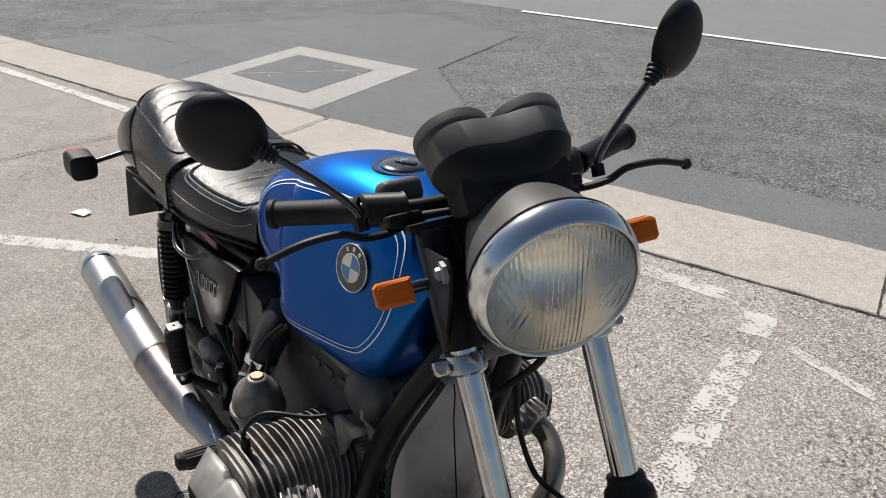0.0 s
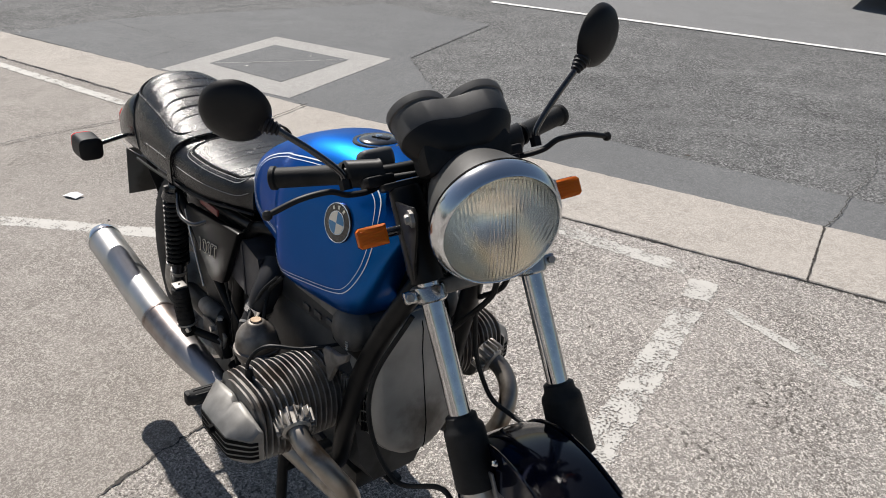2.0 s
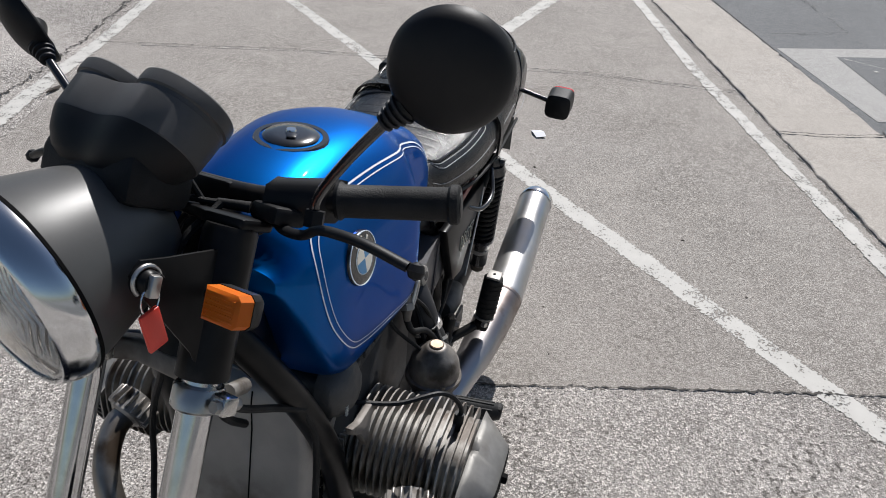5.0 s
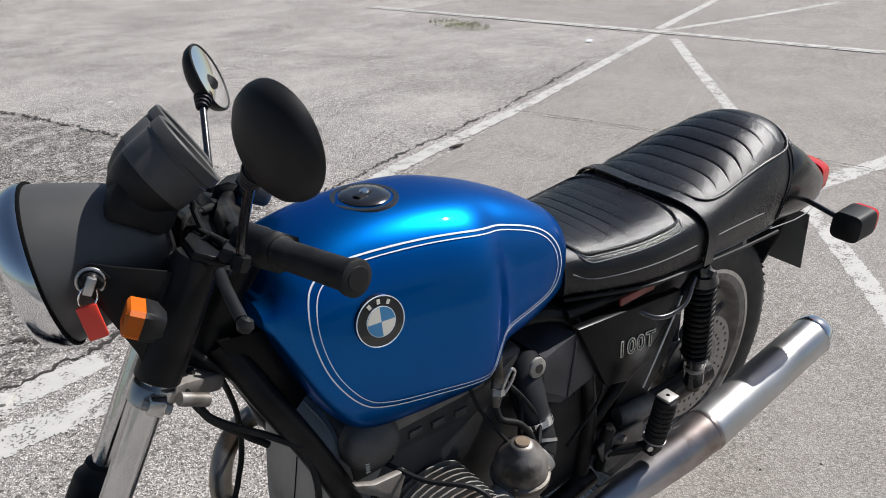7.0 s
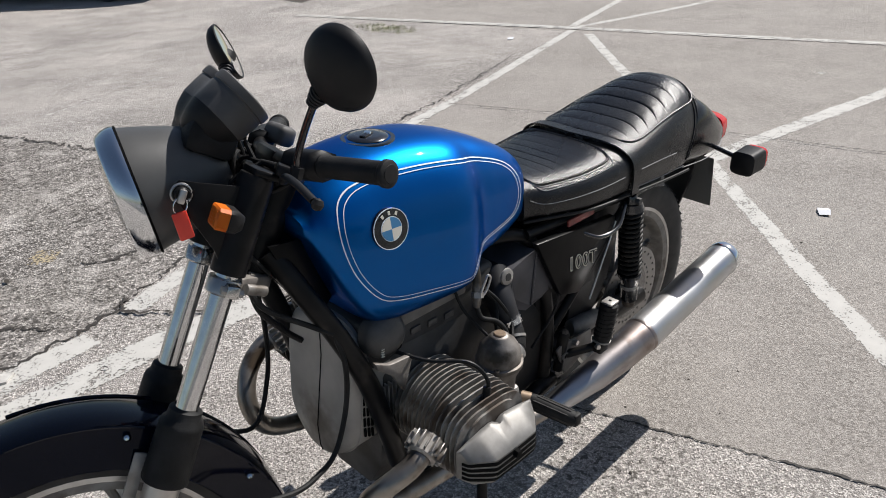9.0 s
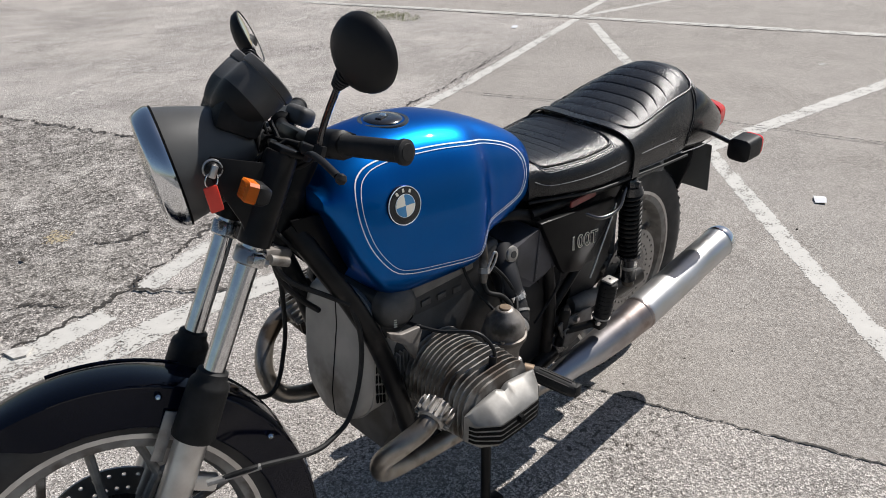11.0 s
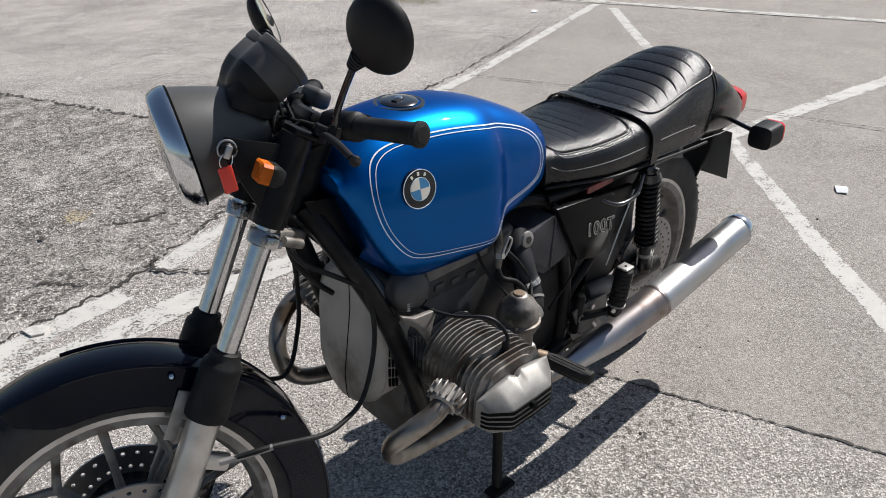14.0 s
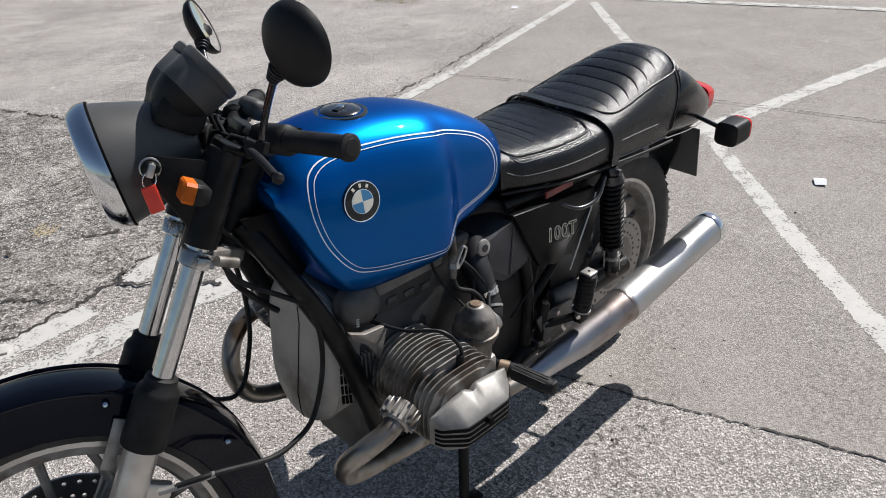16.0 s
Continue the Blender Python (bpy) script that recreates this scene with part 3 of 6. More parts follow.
strip("line_marking", [(-0.05, 1.72), (0.02, 1.53)], 0.11, M_PAINT, LINE)
strip("line_marking", [(0.03, 1.50), (0.27, 0.78), (0.46, 0.25)], 0.11, M_PAINT_WORN, LINE)
strip("line_marking", [(0.10, 1.585), (0.45, 1.54), (1.0, 1.44)], 0.05, M_PAINT_WORN, LINE)
strip("line_marking", [(-4.25, -6.3), (-5.12, -3.30), (-5.54, -1.72), (-6.0, -0.06)], 0.12, M_PAINT, LINE, z=0.005)
strip("line_marking", [(-5.15, -3.25), (-6.4, -2.99), (-7.6, -2.8)], 0.08, M_PAINT, LINE)
strip("line_marking", [(-5.2, -3.3), (-7.6, -4.0), (-10.5, -4.9)], 0.08, M_PAINT, LINE, z=0.003)
strip("line_marking", [(-0.95, -1.98), (-1.5, -2.16), (-2.65, -2.45), (-5.05, -3.19)], [0.10, 0.10, 0.085, 0.085], M_PAINT, LINE, z=0.004)
strip("line_marking", [(1.0, -1.26), (0.70, -1.35), (0.48, -1.40), (0.24, -1.43)], [0.16, 0.14, 0.13, 0.10], M_PAINT, LINE)
strip("line_marking", [(0.10, -1.50), (-0.1, -1.585), (-0.35, -1.68)], [0.10, 0.10, 0.08], M_PAINT, LINE)
strip("line_marking", [(1.6, -1.2), (0.80, -1.195), (0.0, -1.215), (-0.32, -1.17)], [0.14, 0.14, 0.14, 0.12], M_PAINT, LINE, z=0.003)
strip("infill_seam", [(-4.18, 1.63), (-3.95, 2.07), (-3.74, 2.51)], 0.009, M_PAINT_WORN, "thin pale seam across the asphalt infill", z=-0.001)
for x, y in ((-3.97, 1.80), (-3.97, 2.34), (-3.69, 2.36)):
    strip("chalk_mark", [(x - 0.03, y - 0.03), (x + 0.03, y + 0.03)], 0.028, M_PAINT_WORN, "small pale mark on the asphalt infill", z=0.0)
strip("yellow_stain", [(0.17, -2.27), (0.12, -2.23), (0.05, -2.17)], [0.12, 0.17, 0.10], M_STAIN, "faint yellow stain on the rough ground", z=0.003, cat="stain")
strip("road_line", [(-5.10, 5.27), (-4.97, 5.31), (-3.127, 5.918), (-1.42, 6.45), (3.5, 8.0)], 0.085, M_PAINT_ROAD, "white painted line along the road", z=-0.004)


def crack(pts, width, z=0.003, wild=0.012, label="dark dirt-filled joint in the concrete"):
    """An irregular dirt-filled joint."""
    rnd = random.Random(int(abs(pts[0][0]) * 997 + len(pts)))
    P = [Vector((x, y, 0)) for x, y in pts]
    dense = [P[0]]
    for a, b in zip(P, P[1:]):
        n = max(2, int((b - a).length / 0.018))
        s = Vector((-(b - a).y, (b - a).x, 0)).normalized()
        dense += [a.lerp(b, k / n) + s * rnd.uniform(-wild, wild) * (k < n) for k in range(1, n + 1)]
    bm = bmesh.new()
    rows = []
    for i, p in enumerate(dense):
        d = (dense[min(i + 1, len(dense) - 1)] - dense[max(i - 1, 0)]).normalized()
        s = Vector((-d.y, d.x, 0)) * width / 2 * rnd.uniform(0.5, 1.5)
        rows.append([bm.verts.new(p + s * u + Vector((0, 0, z))) for u in (3.2, 0.7, 0.0, -0.7, -3.2)])
    for a, b in zip(rows, rows[1:]):
        for k in range(4):
            bm.faces.new((a[k], b[k], b[k + 1], a[k + 1]))
    ob = part("ground_crack", bm, M_JOINT, smooth=False)
    mask = ob.data.attributes.new("edge_wear", "FLOAT", "POINT")
    for i in range(len(rows)):
        for k, v in enumerate((1.0, 0.15, -0.3, 0.15, 1.0)):
            mask.data[i * 5 + k].value = v
    return tagged(ob, label, "crack", kind="structure")


crack([(-0.2, -0.9)] + J1, 0.005, wild=0.006)
crack(J2, 0.005, wild=0.006, z=0.012)
crack([(-4.22, -6.3), (-5.06, -3.30), (-5.48, -1.72), (-5.93, -0.06)], 0.009, wild=0.005, z=0.013)
crack([(-7.4, -0.21), (-2.7, 1.125), (-0.94, 1.628), (0.4, 2.08), (6, 3.9)], 0.0045, wild=0.008)
crack([(-0.75, -3.24), (-0.38, -4.41), (-0.1, -5.1)], 0.013, wild=0.02, z=0.006)
crack([(-0.9, -2.10), (-1.5, -2.27), (-2.6, -2.54), (-3.9, -2.97)], 0.008, wild=0.02, z=0.005)
crack([(0.72, -1.44), (0.48, -1.47), (0.25, -1.50), (0.02, -1.60), (-0.33, -1.78), (-0.9, -2.05)], 0.010, wild=0.018)
crack([(0.05, -1.62), (0.12, -1.52), (0.02, -1.40), (-0.13, -1.22)], 0.012, wild=0.012, z=0.0085)
crack([(-0.005, 2.56), (-0.02, 2.72), (-0.11, 3.06), (-0.17, 3.42), (-0.35, 3.9)], 0.004, wild=0.008, z=0.0)
crack([(0.2, 2.02), (0.10, 2.29), (0.0, 2.555)], 0.005, wild=0.003, z=0.010, label="dirt-filled joint between gutter lengths")
crack([(-2.5, 2.44), (-3.53, 2.97), (-4.16, 4.4)], 0.0035, wild=0.02, z=0.0)
crack([(-4.55, 1.25), (-4.85, 1.78), (-6.15, 1.51)], 0.004, wild=0.015, z=0.0)
crack([(-2.7, 1.13), (-2.74, 1.35), (-2.86, 1.64)], 0.006, wild=0.005, z=0.016)
strip("faint_line", [(-0.43, -4.38), (-1.65, -4.78), (-2.6, -5.12), (-4.31, -5.73)], 0.05, M_PAINT_FAINT, "faint pale worn line across the lot", z=0.002)
crack([(-0.9, -4.56), (-1.65, -4.80), (-2.6, -5.15)], 0.003, wild=0.01, z=0.003, label="faint joint across the lot")
crack([(0.03, -2.04), (-0.03, -1.97), (-0.17, -1.96)], 0.010, wild=0.015, z=0.004)
crack([(0.51, -1.76), (0.42, -1.72), (0.33, -1.60)], 0.009, wild=0.015, z=0.004)
crack([(0.1, 3.35), (0.45, 3.75), (0.9, 3.9), (1.5, 4.2)], 0.004, wild=0.02, z=-0.004, label="fine crack in the asphalt")
crack([(1.2, 3.9), (1.7, 4.6), (2.6, 4.9)], 0.004, wild=0.02, z=-0.004, label="fine crack in the asphalt")
crack([(-1.9, 3.4), (-1.2, 3.7), (-0.3, 4.2), (0.4, 4.3)], 0.004, wild=0.02, z=-0.004, label="fine crack in the asphalt")


# ---- motorcycle ----
bike = new("motorcycle")
bike.empty_display_size = 0.2
bike.matrix_basis = pose(0.25, -0.02, 0, 0, 0, -1.2) @ Matrix.Translation((-0.25, 0, 0)) @ pose(0, 0, 0, -2.5, 0, 0)
tagged(bike, "classic blue boxer motorcycle parked on its centre stand", "motorcycle")

RAKE = radians(28)
S0 = Vector((0.40, 0, 0.90))
FA = Vector((-math.sin(RAKE), 0, math.cos(RAKE)))
FF = Vector((math.cos(RAKE), 0, math.sin(RAKE)))
STEER = Matrix.Translation(S0) @ Matrix.Rotation(radians(-19.8), 4, FA) @ Matrix.Translation(-S0)


def F(p, y, q):
    """A point of the fork: p ahead of the steering axis, y to the left, q up along it."""
    return S0 + p * FF + Vector((0, y, 0)) + q * FA


FORK = Matrix((FF, (0, 1, 0), FA)).transposed().to_4x4()
FORK.translation = S0


def bpart(name, bm, material, label="", parent=None, steer=False, **kw):
    return part(name, bm, material, parent or bike, label, m=STEER if steer and not parent else None, **kw)


# -- fuel tank: half widths, bottom and top along its length --
TANK_W = [(-0.155, 0.062), (-0.13, 0.095), (-0.08, 0.112), (-0.02, 0.120), (0.025, 0.126), (0.06, 0.146), (0.09, 0.152), (0.17, 0.143), (0.25, 0.133), (0.31, 0.126), (0.36, 0.106), (0.39, 0.080)]
TANK_B = [(-0.155, 0.775), (-0.13, 0.745), (-0.04, 0.712), (0.02, 0.698), (0.055, 0.672), (0.10, 0.664), (0.20, 0.662), (0.265, 0.668), (0.305, 0.695), (0.34, 0.755), (0.37, 0.830), (0.39, 0.875)]
TANK_T = [(-0.155, 0.850), (-0.13, 0.872), (-0.08, 0.900), (0.0, 0.935), (0.08, 0.958), (0.18, 0.970), (0.28, 0.966), (0.35, 0.944), (0.39, 0.908)]


def tank_ring(x, n=48):
    """The outline of the tank at one place along it: flat-sided, rounded above."""
    w, b, t = soft(TANK_W, x), soft(TANK_B, x), soft(TANK_T, x)
    h = t - b
    pts = []
    for k in range(n):
        a = 2 * math.pi * k / n
        c, s = math.cos(a), math.sin(a)
        e = 2.0 / (2.75 if s > 0 else 4.5)
        y = w * math.copysign(abs(c) ** e, c)
        z = (b + 0.30 * h) + (0.70 * h if s > 0 else 0.30 * h) * math.copysign(abs(s) ** e, s)
        pts.append((x, y, z))
    return pts


def tank_y(x, z):
    """How far out the tank's side lies at a place along it and a height."""
    w, b, t = soft(TANK_W, x), soft(TANK_B, x), soft(TANK_T, x)
    h = t - b
    c = b + 0.30 * h
    e, s = (2.75, (z - c) / (0.70 * h)) if z > c else (4.5, (c - z) / (0.30 * h))
    return w * max(1 - min(abs(s), 1) ** e, 0) ** (1 / e)


xs = [-0.155 + 0.545 * k / 55 for k in range(56)]
tank = bpart("fuel_tank", loft([tank_ring(x) for x in xs]), M_BLUE, "metallic blue fuel tank with white pinstripes", sharp=70)

STRIPE = [(0.325, 0.925), (0.342, 0.895), (0.342, 0.85), (0.325, 0.795), (0.290, 0.745), (0.25, 0.724), (0.17, 0.710), (0.09, 0.700), (0.072, 0.708), (0.055, 0.735), (0.02, 0.748),
          (-0.06, 0.762), (-0.092, 0.775), (-0.105, 0.805), (-0.098, 0.842), (-0.07, 0.872), (-0.01, 0.899), (0.08, 0.925), (0.18, 0.938), (0.28, 0.939)]


def pinstripe(side, inset, width):
    cx, cz = 0.13, 0.83
    P = [Vector((x + (cx - x) * inset, 0, z + (cz - z) * inset * 1.3)) for x, z in STRIPE]
    P = smooth_path([P[-1]] + P + [P[0], P[1]], 6)[6:-6]
    bm = bmesh.new()
    prev = None
    for i, p in enumerate(P):
        d = (P[min(i + 1, len(P) - 1)] - P[max(i - 1, 0)]).normalized()
        s = Vector((-d.z, 0, d.x)) * width / 2
        row = []
        for q in (p + s, p - s):
            row.append(bm.verts.new((q.x, side * (tank_y(q.x, q.z) + 0.0012), q.z)))
        if prev:
            bm.faces.new((prev[0], row[0], row[1], prev[1]))
        prev = row
    return part("pinstripe", bm, M_PIN, tank)


def roundel(side):
    """A round badge: black ring, fine pale rims, four quarters."""
    x, z = 0.255, 0.860
    y = tank_y(x, z)
    dz = (tank_y(x, z + 0.02) - tank_y(x, z - 0.02)) / 0.04
    dx = (tank_y(x + 0.02, z) - tank_y(x - 0.02, z)) / 0.04
    n = Vector((-dx * side, 1.0, -dz)) if side > 0 else Vector((-dx, -1.0, -dz))
    m = Matrix.Translation((x, side * (y + 0.0005), z)) @ n.to_track_quat("Z", "Y").to_matrix().to_4x4()
    badge = part("roundel", lathe([(0.0, 0.005), (0.02, 0.005), (0.0345, 0.0038), (0.0355, 0.002), (0.0355, -0.004), (0.0, -0.004)], m, 48, caps=False), M_BADGEBLACK, tank, "round tank badge in black, blue and white")
    for r0, r1, h in ((0.0335, 0.0348, 0.0046), (0.0198, 0.0208, 0.0058)):
        part("badge_rim", lathe([(r0, h), (r1, h), (r1, h - 0.001), (r0, h - 0.001), (r0, h)], m, 48, caps=False), M_PIN, badge)
    for k in range(4):
        bm = bmesh.new()
        c = bm.verts.new(m @ Vector((0, 0, 0.0062)))
        arc = [bm.verts.new(m @ Vector((0.0197 * math.cos(a), 0.0197 * math.sin(a), 0.0060))) for a in (math.pi / 2 * (k + j / 8) for j in range(9))]
        for p, q in zip(arc, arc[1:]):
            bm.faces.new((c, p, q))
        part("badge_quarter", bm, M_WHITE if k % 2 else M_BADGEBLUE, badge)
    for a in (60, 90, 120):
        t = Matrix.Rotation(radians(a - 90), 4, "Z")
        part("badge_bar", box(0, 0.027, 0.0047, 0.0045, 0.006, 0.0012, m=m @ t), M_WHITE, badge)


for side in (1, -1):
    pinstripe(side, 0.0, 0.0019)
    pinstripe(side, 0.042, 0.0013)
    roundel(side)
cm = Matrix.Translation((0.187, 0, 0.9620)) @ pose(0, 0, 0, 0, -1.5, 0)
cap = part("filler_cap", lathe([(0.0, 0.012), (0.020, 0.012), (0.033, 0.0105), (0.036, 0.008), (0.036, 0.0)], cm, 40, caps=False), M_BLACK, tank, "black locking filler cap")
part("cap_ring", lathe([(0.038, 0.002), (0.040, 0.007), (0.047, 0.007), (0.050, 0.001), (0.050, -0.006), (0.038, -0.006)], cm, 48, caps=False), M_BADGEBLACK, tank)
part("cap_grip", box(0.004, 0, 0.0130, 0.034, 0.012, 0.004, 0.0016, cm @ pose(0, 0, 0, 0, 0, 25)), M_BLACK, cap)
part("cap_lock", lathe([(0.0, 0.0165), (0.006, 0.0165), (0.007, 0.014)], cm, 20, caps=False), M_CHROME, cap)

# -- seat --
SEAT_T = [(-0.822, 0.856), (-0.80, 0.874), (-0.75, 0.886), (-0.66, 0.868), (-0.55, 0.838), (-0.44, 0.820), (-0.30, 0.806), (-0.18, 0.808), (-0.12, 0.815)]
SEAT_B = [(-0.822, 0.672), (-0.77, 0.672), (-0.60, 0.685), (-0.44, 0.702), (-0.30, 0.71), (-0.12, 0.725)]
SEAT_W = [(-0.822, 0.124), (-0.80, 0.135), (-0.76, 0.142), (-0.60, 0.150), (-0.44, 0.156), (-0.30, 0.150), (-0.18, 0.125), (-0.12, 0.105)]


def seat_power(x):
    """How square the seat's crown is: flat in front, a round hump behind."""
    return 3.2 - 0.95 * min(max((-x - 0.58) / 0.18, 0), 1)


def seat_z(x, y):
    w, b, t, e = soft(SEAT_W, x), soft(SEAT_B, x), soft(SEAT_T, x), seat_power(x)
    return b + 0.35 * (t - b) + 0.65 * (t - b) * max(1 - min(abs(y) / w, 1) ** e, 0) ** (1 / e)


def seat_y(x, z):
    w, b, t, e = soft(SEAT_W, x), soft(SEAT_B, x), soft(SEAT_T, x), seat_power(x)
    m = b + 0.35 * (t - b)
    if z > m:
        return w * max(1 - ((z - m) / (0.65 * (t - b))) ** e, 0) ** (1 / e)
    return w * max(1 - min((m - z) / (0.35 * (t - b)), 1) ** 5, 0) ** 0.2


def seat_ring(x, n=40):
    w, b, t = soft(SEAT_W, x), soft(SEAT_B, x), soft(SEAT_T, x)
    pts = []
    for k in range(n):
        a = 2 * math.pi * k / n
        c, s = math.cos(a), math.sin(a)
        e = 2.0 / (seat_power(x) if s > 0 else 5.0)
        y = w * math.copysign(abs(c) ** e, c)
        z = b + 0.35 * (t - b) + (0.65 if s > 0 else 0.35) * (t - b) * math.copysign(abs(s) ** e, s)
        pts.append((x + rake(x) * (t - z), y, z))
    return pts


def rake(x):
    """The rear end of the seat leans back: its lower edge lies further forward."""
    return 0.42 * min(max((-x - 0.60) / 0.20, 0), 1)


xs = [-0.822 + 0.702 * (k / 48) ** 1.25 for k in range(49)]
seat = bpart("seat", loft([[(x - 0.010, y * 0.90, 0.78 + (z - 0.78) * 0.90) for x, y, z in seat_ring(xs[0])]] + [seat_ring(x) for x in xs]), M_SEAT, "black vinyl seat with cross-stitched ribs", sharp=60)


def seat_panel(x0, x1, ribs, wide, power, bend, high, stitched):
    """The padded middle of the seat, quilted across into ribs, with a welt round it."""
    nx, ny = ribs * 16, 24
    bm = bmesh.new()

    def edge_at(t):
        return soft(SEAT_W, x0 + (x1 - x0) * t) * wide * max(1 - abs(2 * t - 1) ** power, 0.0) ** 0.35

    rows = []
    for i in range(nx + 1):
        t = 0.004 + 0.992 * i / nx
        w = edge_at(t)
        row = []
        for j in range(ny + 1):
            u = 2 * j / ny - 1
            edge = 1 - abs(u) ** 8
            rib = min(abs(math.sin(math.pi * t * ribs)) * 7.0, 1) ** 0.6
            xx = x0 + (x1 - x0) * t + bend * abs(u) ** 4 * (4 * t * (1 - t))
            row.append(bm.verts.new((xx, u * w, seat_z(xx, u * w) + 0.0004 + high * (0.75 * rib + 0.25 * abs(math.sin(math.pi * t * ribs))) * edge)))
        rows.append(row)
    for a, b in zip(rows, rows[1:]):
        for j in range(ny):
            bm.faces.new((a[j], a[j + 1], b[j + 1], b[j]))
    part("seat_panel", bm, M_SEAT, seat)
    ts = [0.5 - 0.5 * math.cos(math.pi * k / 60) for k in range(61)]
    for s in (1, -1):
        rim = []
        for t in ts:
            y = s * (edge_at(t) + 0.003)
            xx = x0 + (x1 - x0) * t
            rim.append((xx, y, seat_z(xx, y) + 0.0012))
        part("piping", tube(rim, 0.0030, 8), M_SEAT, seat)
        if stitched:
            for o in (0.006, 0.014):
                part("stitch", tube([(x, y + s * o, seat_z(x, y + s * o) + 0.0007) for x, y, z in rim[6:-6]], 0.0011, 5), M_THREAD, seat)


seat_panel(-0.150, -0.395, 8, 0.80, 18, 0.0, 0.0016, True)
seat_panel(-0.445, -0.785, 8, 0.79, 9, 0.030, 0.0036, False)
for x, r in ((-0.815, 0.0055), (-0.795, 0.0022), (-0.772, 0.0016)):
    ring = [p for p in seat_ring(x, 64) if p[2] > soft(SEAT_B, x) + 0.03]
    k = max(range(len(ring)), key=lambda i: (Vector(ring[i]) - Vector(ring[i - 1])).length)
    part("piping", tube([(a, y * 1.004, z + 0.0008) for a, y, z in ring[k:] + ring[:k]], r, 8), M_SEAT, seat)
for s in (1, -1):
    sew = smooth_path([(-0.135, s * 0.110, 0.775), (-0.165, s * 0.128, 0.762), (-0.22, s * 0.142, 0.757), (-0.30, s * 0.152, 0.756), (-0.41, s * 0.158, 0.757)])
    part("stitch", tube([(x, s * (soft(SEAT_W, x) * 0.995 + 0.0005), z) for x, y, z in sew], 0.0009, 5), M_THREAD, seat)
    trim = [(x, s * (soft(SEAT_W, x) + 0.001), soft(SEAT_B, x) + 0.006) for x in (-0.72 + 0.05 * k for k in range(13))]
    part("seat_trim", tube(trim, 0.0035, 8), M_PLASTIC, seat)
    part("edge_line", tube([(x, s * (seat_y(x, soft(SEAT_B, x) + 0.016) + 0.0004), soft(SEAT_B, x) + 0.016) for x in (-0.44 - 0.03 * k for k in range(10))], 0.0012, 6), M_THREAD, seat)
    part("stitch", tube([(x, s * (seat_y(x, z) + 0.0003), z) for x, z in ((-0.475, 0.757), (-0.53, 0.755), (-0.58, 0.752), (-0.64, 0.748))], 0.0008, 5), M_THREAD, seat)
strap = []
for i in range(33):
    a = -0.15 + (math.pi + 0.3) * i / 32
    w, b, t = soft(SEAT_W, -0.425), soft(SEAT_B, -0.425), soft(SEAT_T, -0.425)
    c, s = math.cos(a), math.sin(a)
    strap.append((-0.418 - 0.028 * abs(c), (w + 0.005) * math.copysign(abs(c) ** 0.62, c), b + 0.35 * (t - b) + (0.65 * (t - b) + 0.007) * (math.copysign(abs(s) ** 0.62, s) if s > 0 else s * 3.0)))
secs = []
for i, p in enumerate(strap):
    q = Vector(strap[min(i + 1, 32)]) - Vector(strap[max(i - 1, 0)])
    n = Vector((0, -q.z, q.y)).normalized()
    p = Vector(p)
    secs.append([p + Vector((dx, 0, 0)) + n * h for dx, h in ((-0.014, -0.002), (-0.014, 0.001), (-0.011, 0.003), (0.011, 0.003), (0.014, 0.001), (0.014, -0.002))])
bpart("seat_strap", loft(secs), M_SEAT, "black vinyl passenger strap across the seat")


# -- tail --
def egg(x, w, z0, z1, n=28, e=3.0):
    out = []
    for k in range(n):
        a = 2 * math.pi * k / n
        c, s = math.cos(a), math.sin(a)
        out.append((x, w * math.copysign(abs(c) ** (2 / e), c), (z0 + z1) / 2 + (z1 - z0) / 2 * math.copysign(abs(s) ** (2 / e), s)))
    return out


cowl = bpart("tail_cowl", loft([egg(-0.66, 0.128, 0.675, 0.79), egg(-0.74, 0.138, 0.660, 0.835), egg(-0.79, 0.1390, 0.652, 0.846), egg(-0.825, 0.1375, 0.648, 0.838), egg(-0.86, 0.133, 0.645, 0.820), egg(-0.91, 0.124, 0.643, 0.788), egg(-0.96, 0.109, 0.645, 0.757), egg(-0.99, 0.097, 0.650, 0.738), egg(-1.002, 0.088, 0.66, 0.730)]),
      M_COWL, "glossy black tail cowl behind the seat")
for s in (1, -1):
    part("edge_line", tube([(-0.70, s * 0.1385, 0.690), (-0.79, s * 0.1425, 0.684), (-0.86, s * 0.1355, 0.678), (-0.91, s * 0.125, 0.676), (-0.96, s * 0.1095, 0.676), (-0.992, s * 0.0965, 0.676)], 0.0012, 6), M_THREAD, cowl)
bpart("tail_light", loft([egg(-0.990, 0.094, 0.657, 0.742, e=4), egg(-1.022, 0.091, 0.659, 0.740, e=4), egg(-1.036, 0.086, 0.664, 0.733, e=4), egg(-1.044, 0.070, 0.674, 0.722, e=4)]), M_RED, "red tail light")
bpart("licence_plate", box(0, 0, 0, 0.004, 0.208, 0.150, 0.0015, pose(-0.957, 0, 0.560, 0, 8, 0)), M_PLATE, "dark back of a licence plate")
bpart("plate_bracket", prism([(-0.062, 0.66), (0.062, 0.66), (0.050, 0.56), (0.026, 0.475), (-0.026, 0.475), (-0.050, 0.56)], 0.012, Matrix(((0, 0, 1, -0.935), (1, 0, 0, 0), (0, 1, 0, 0), (0, 0, 0, 1))), 0.003), M_PLASTIC)
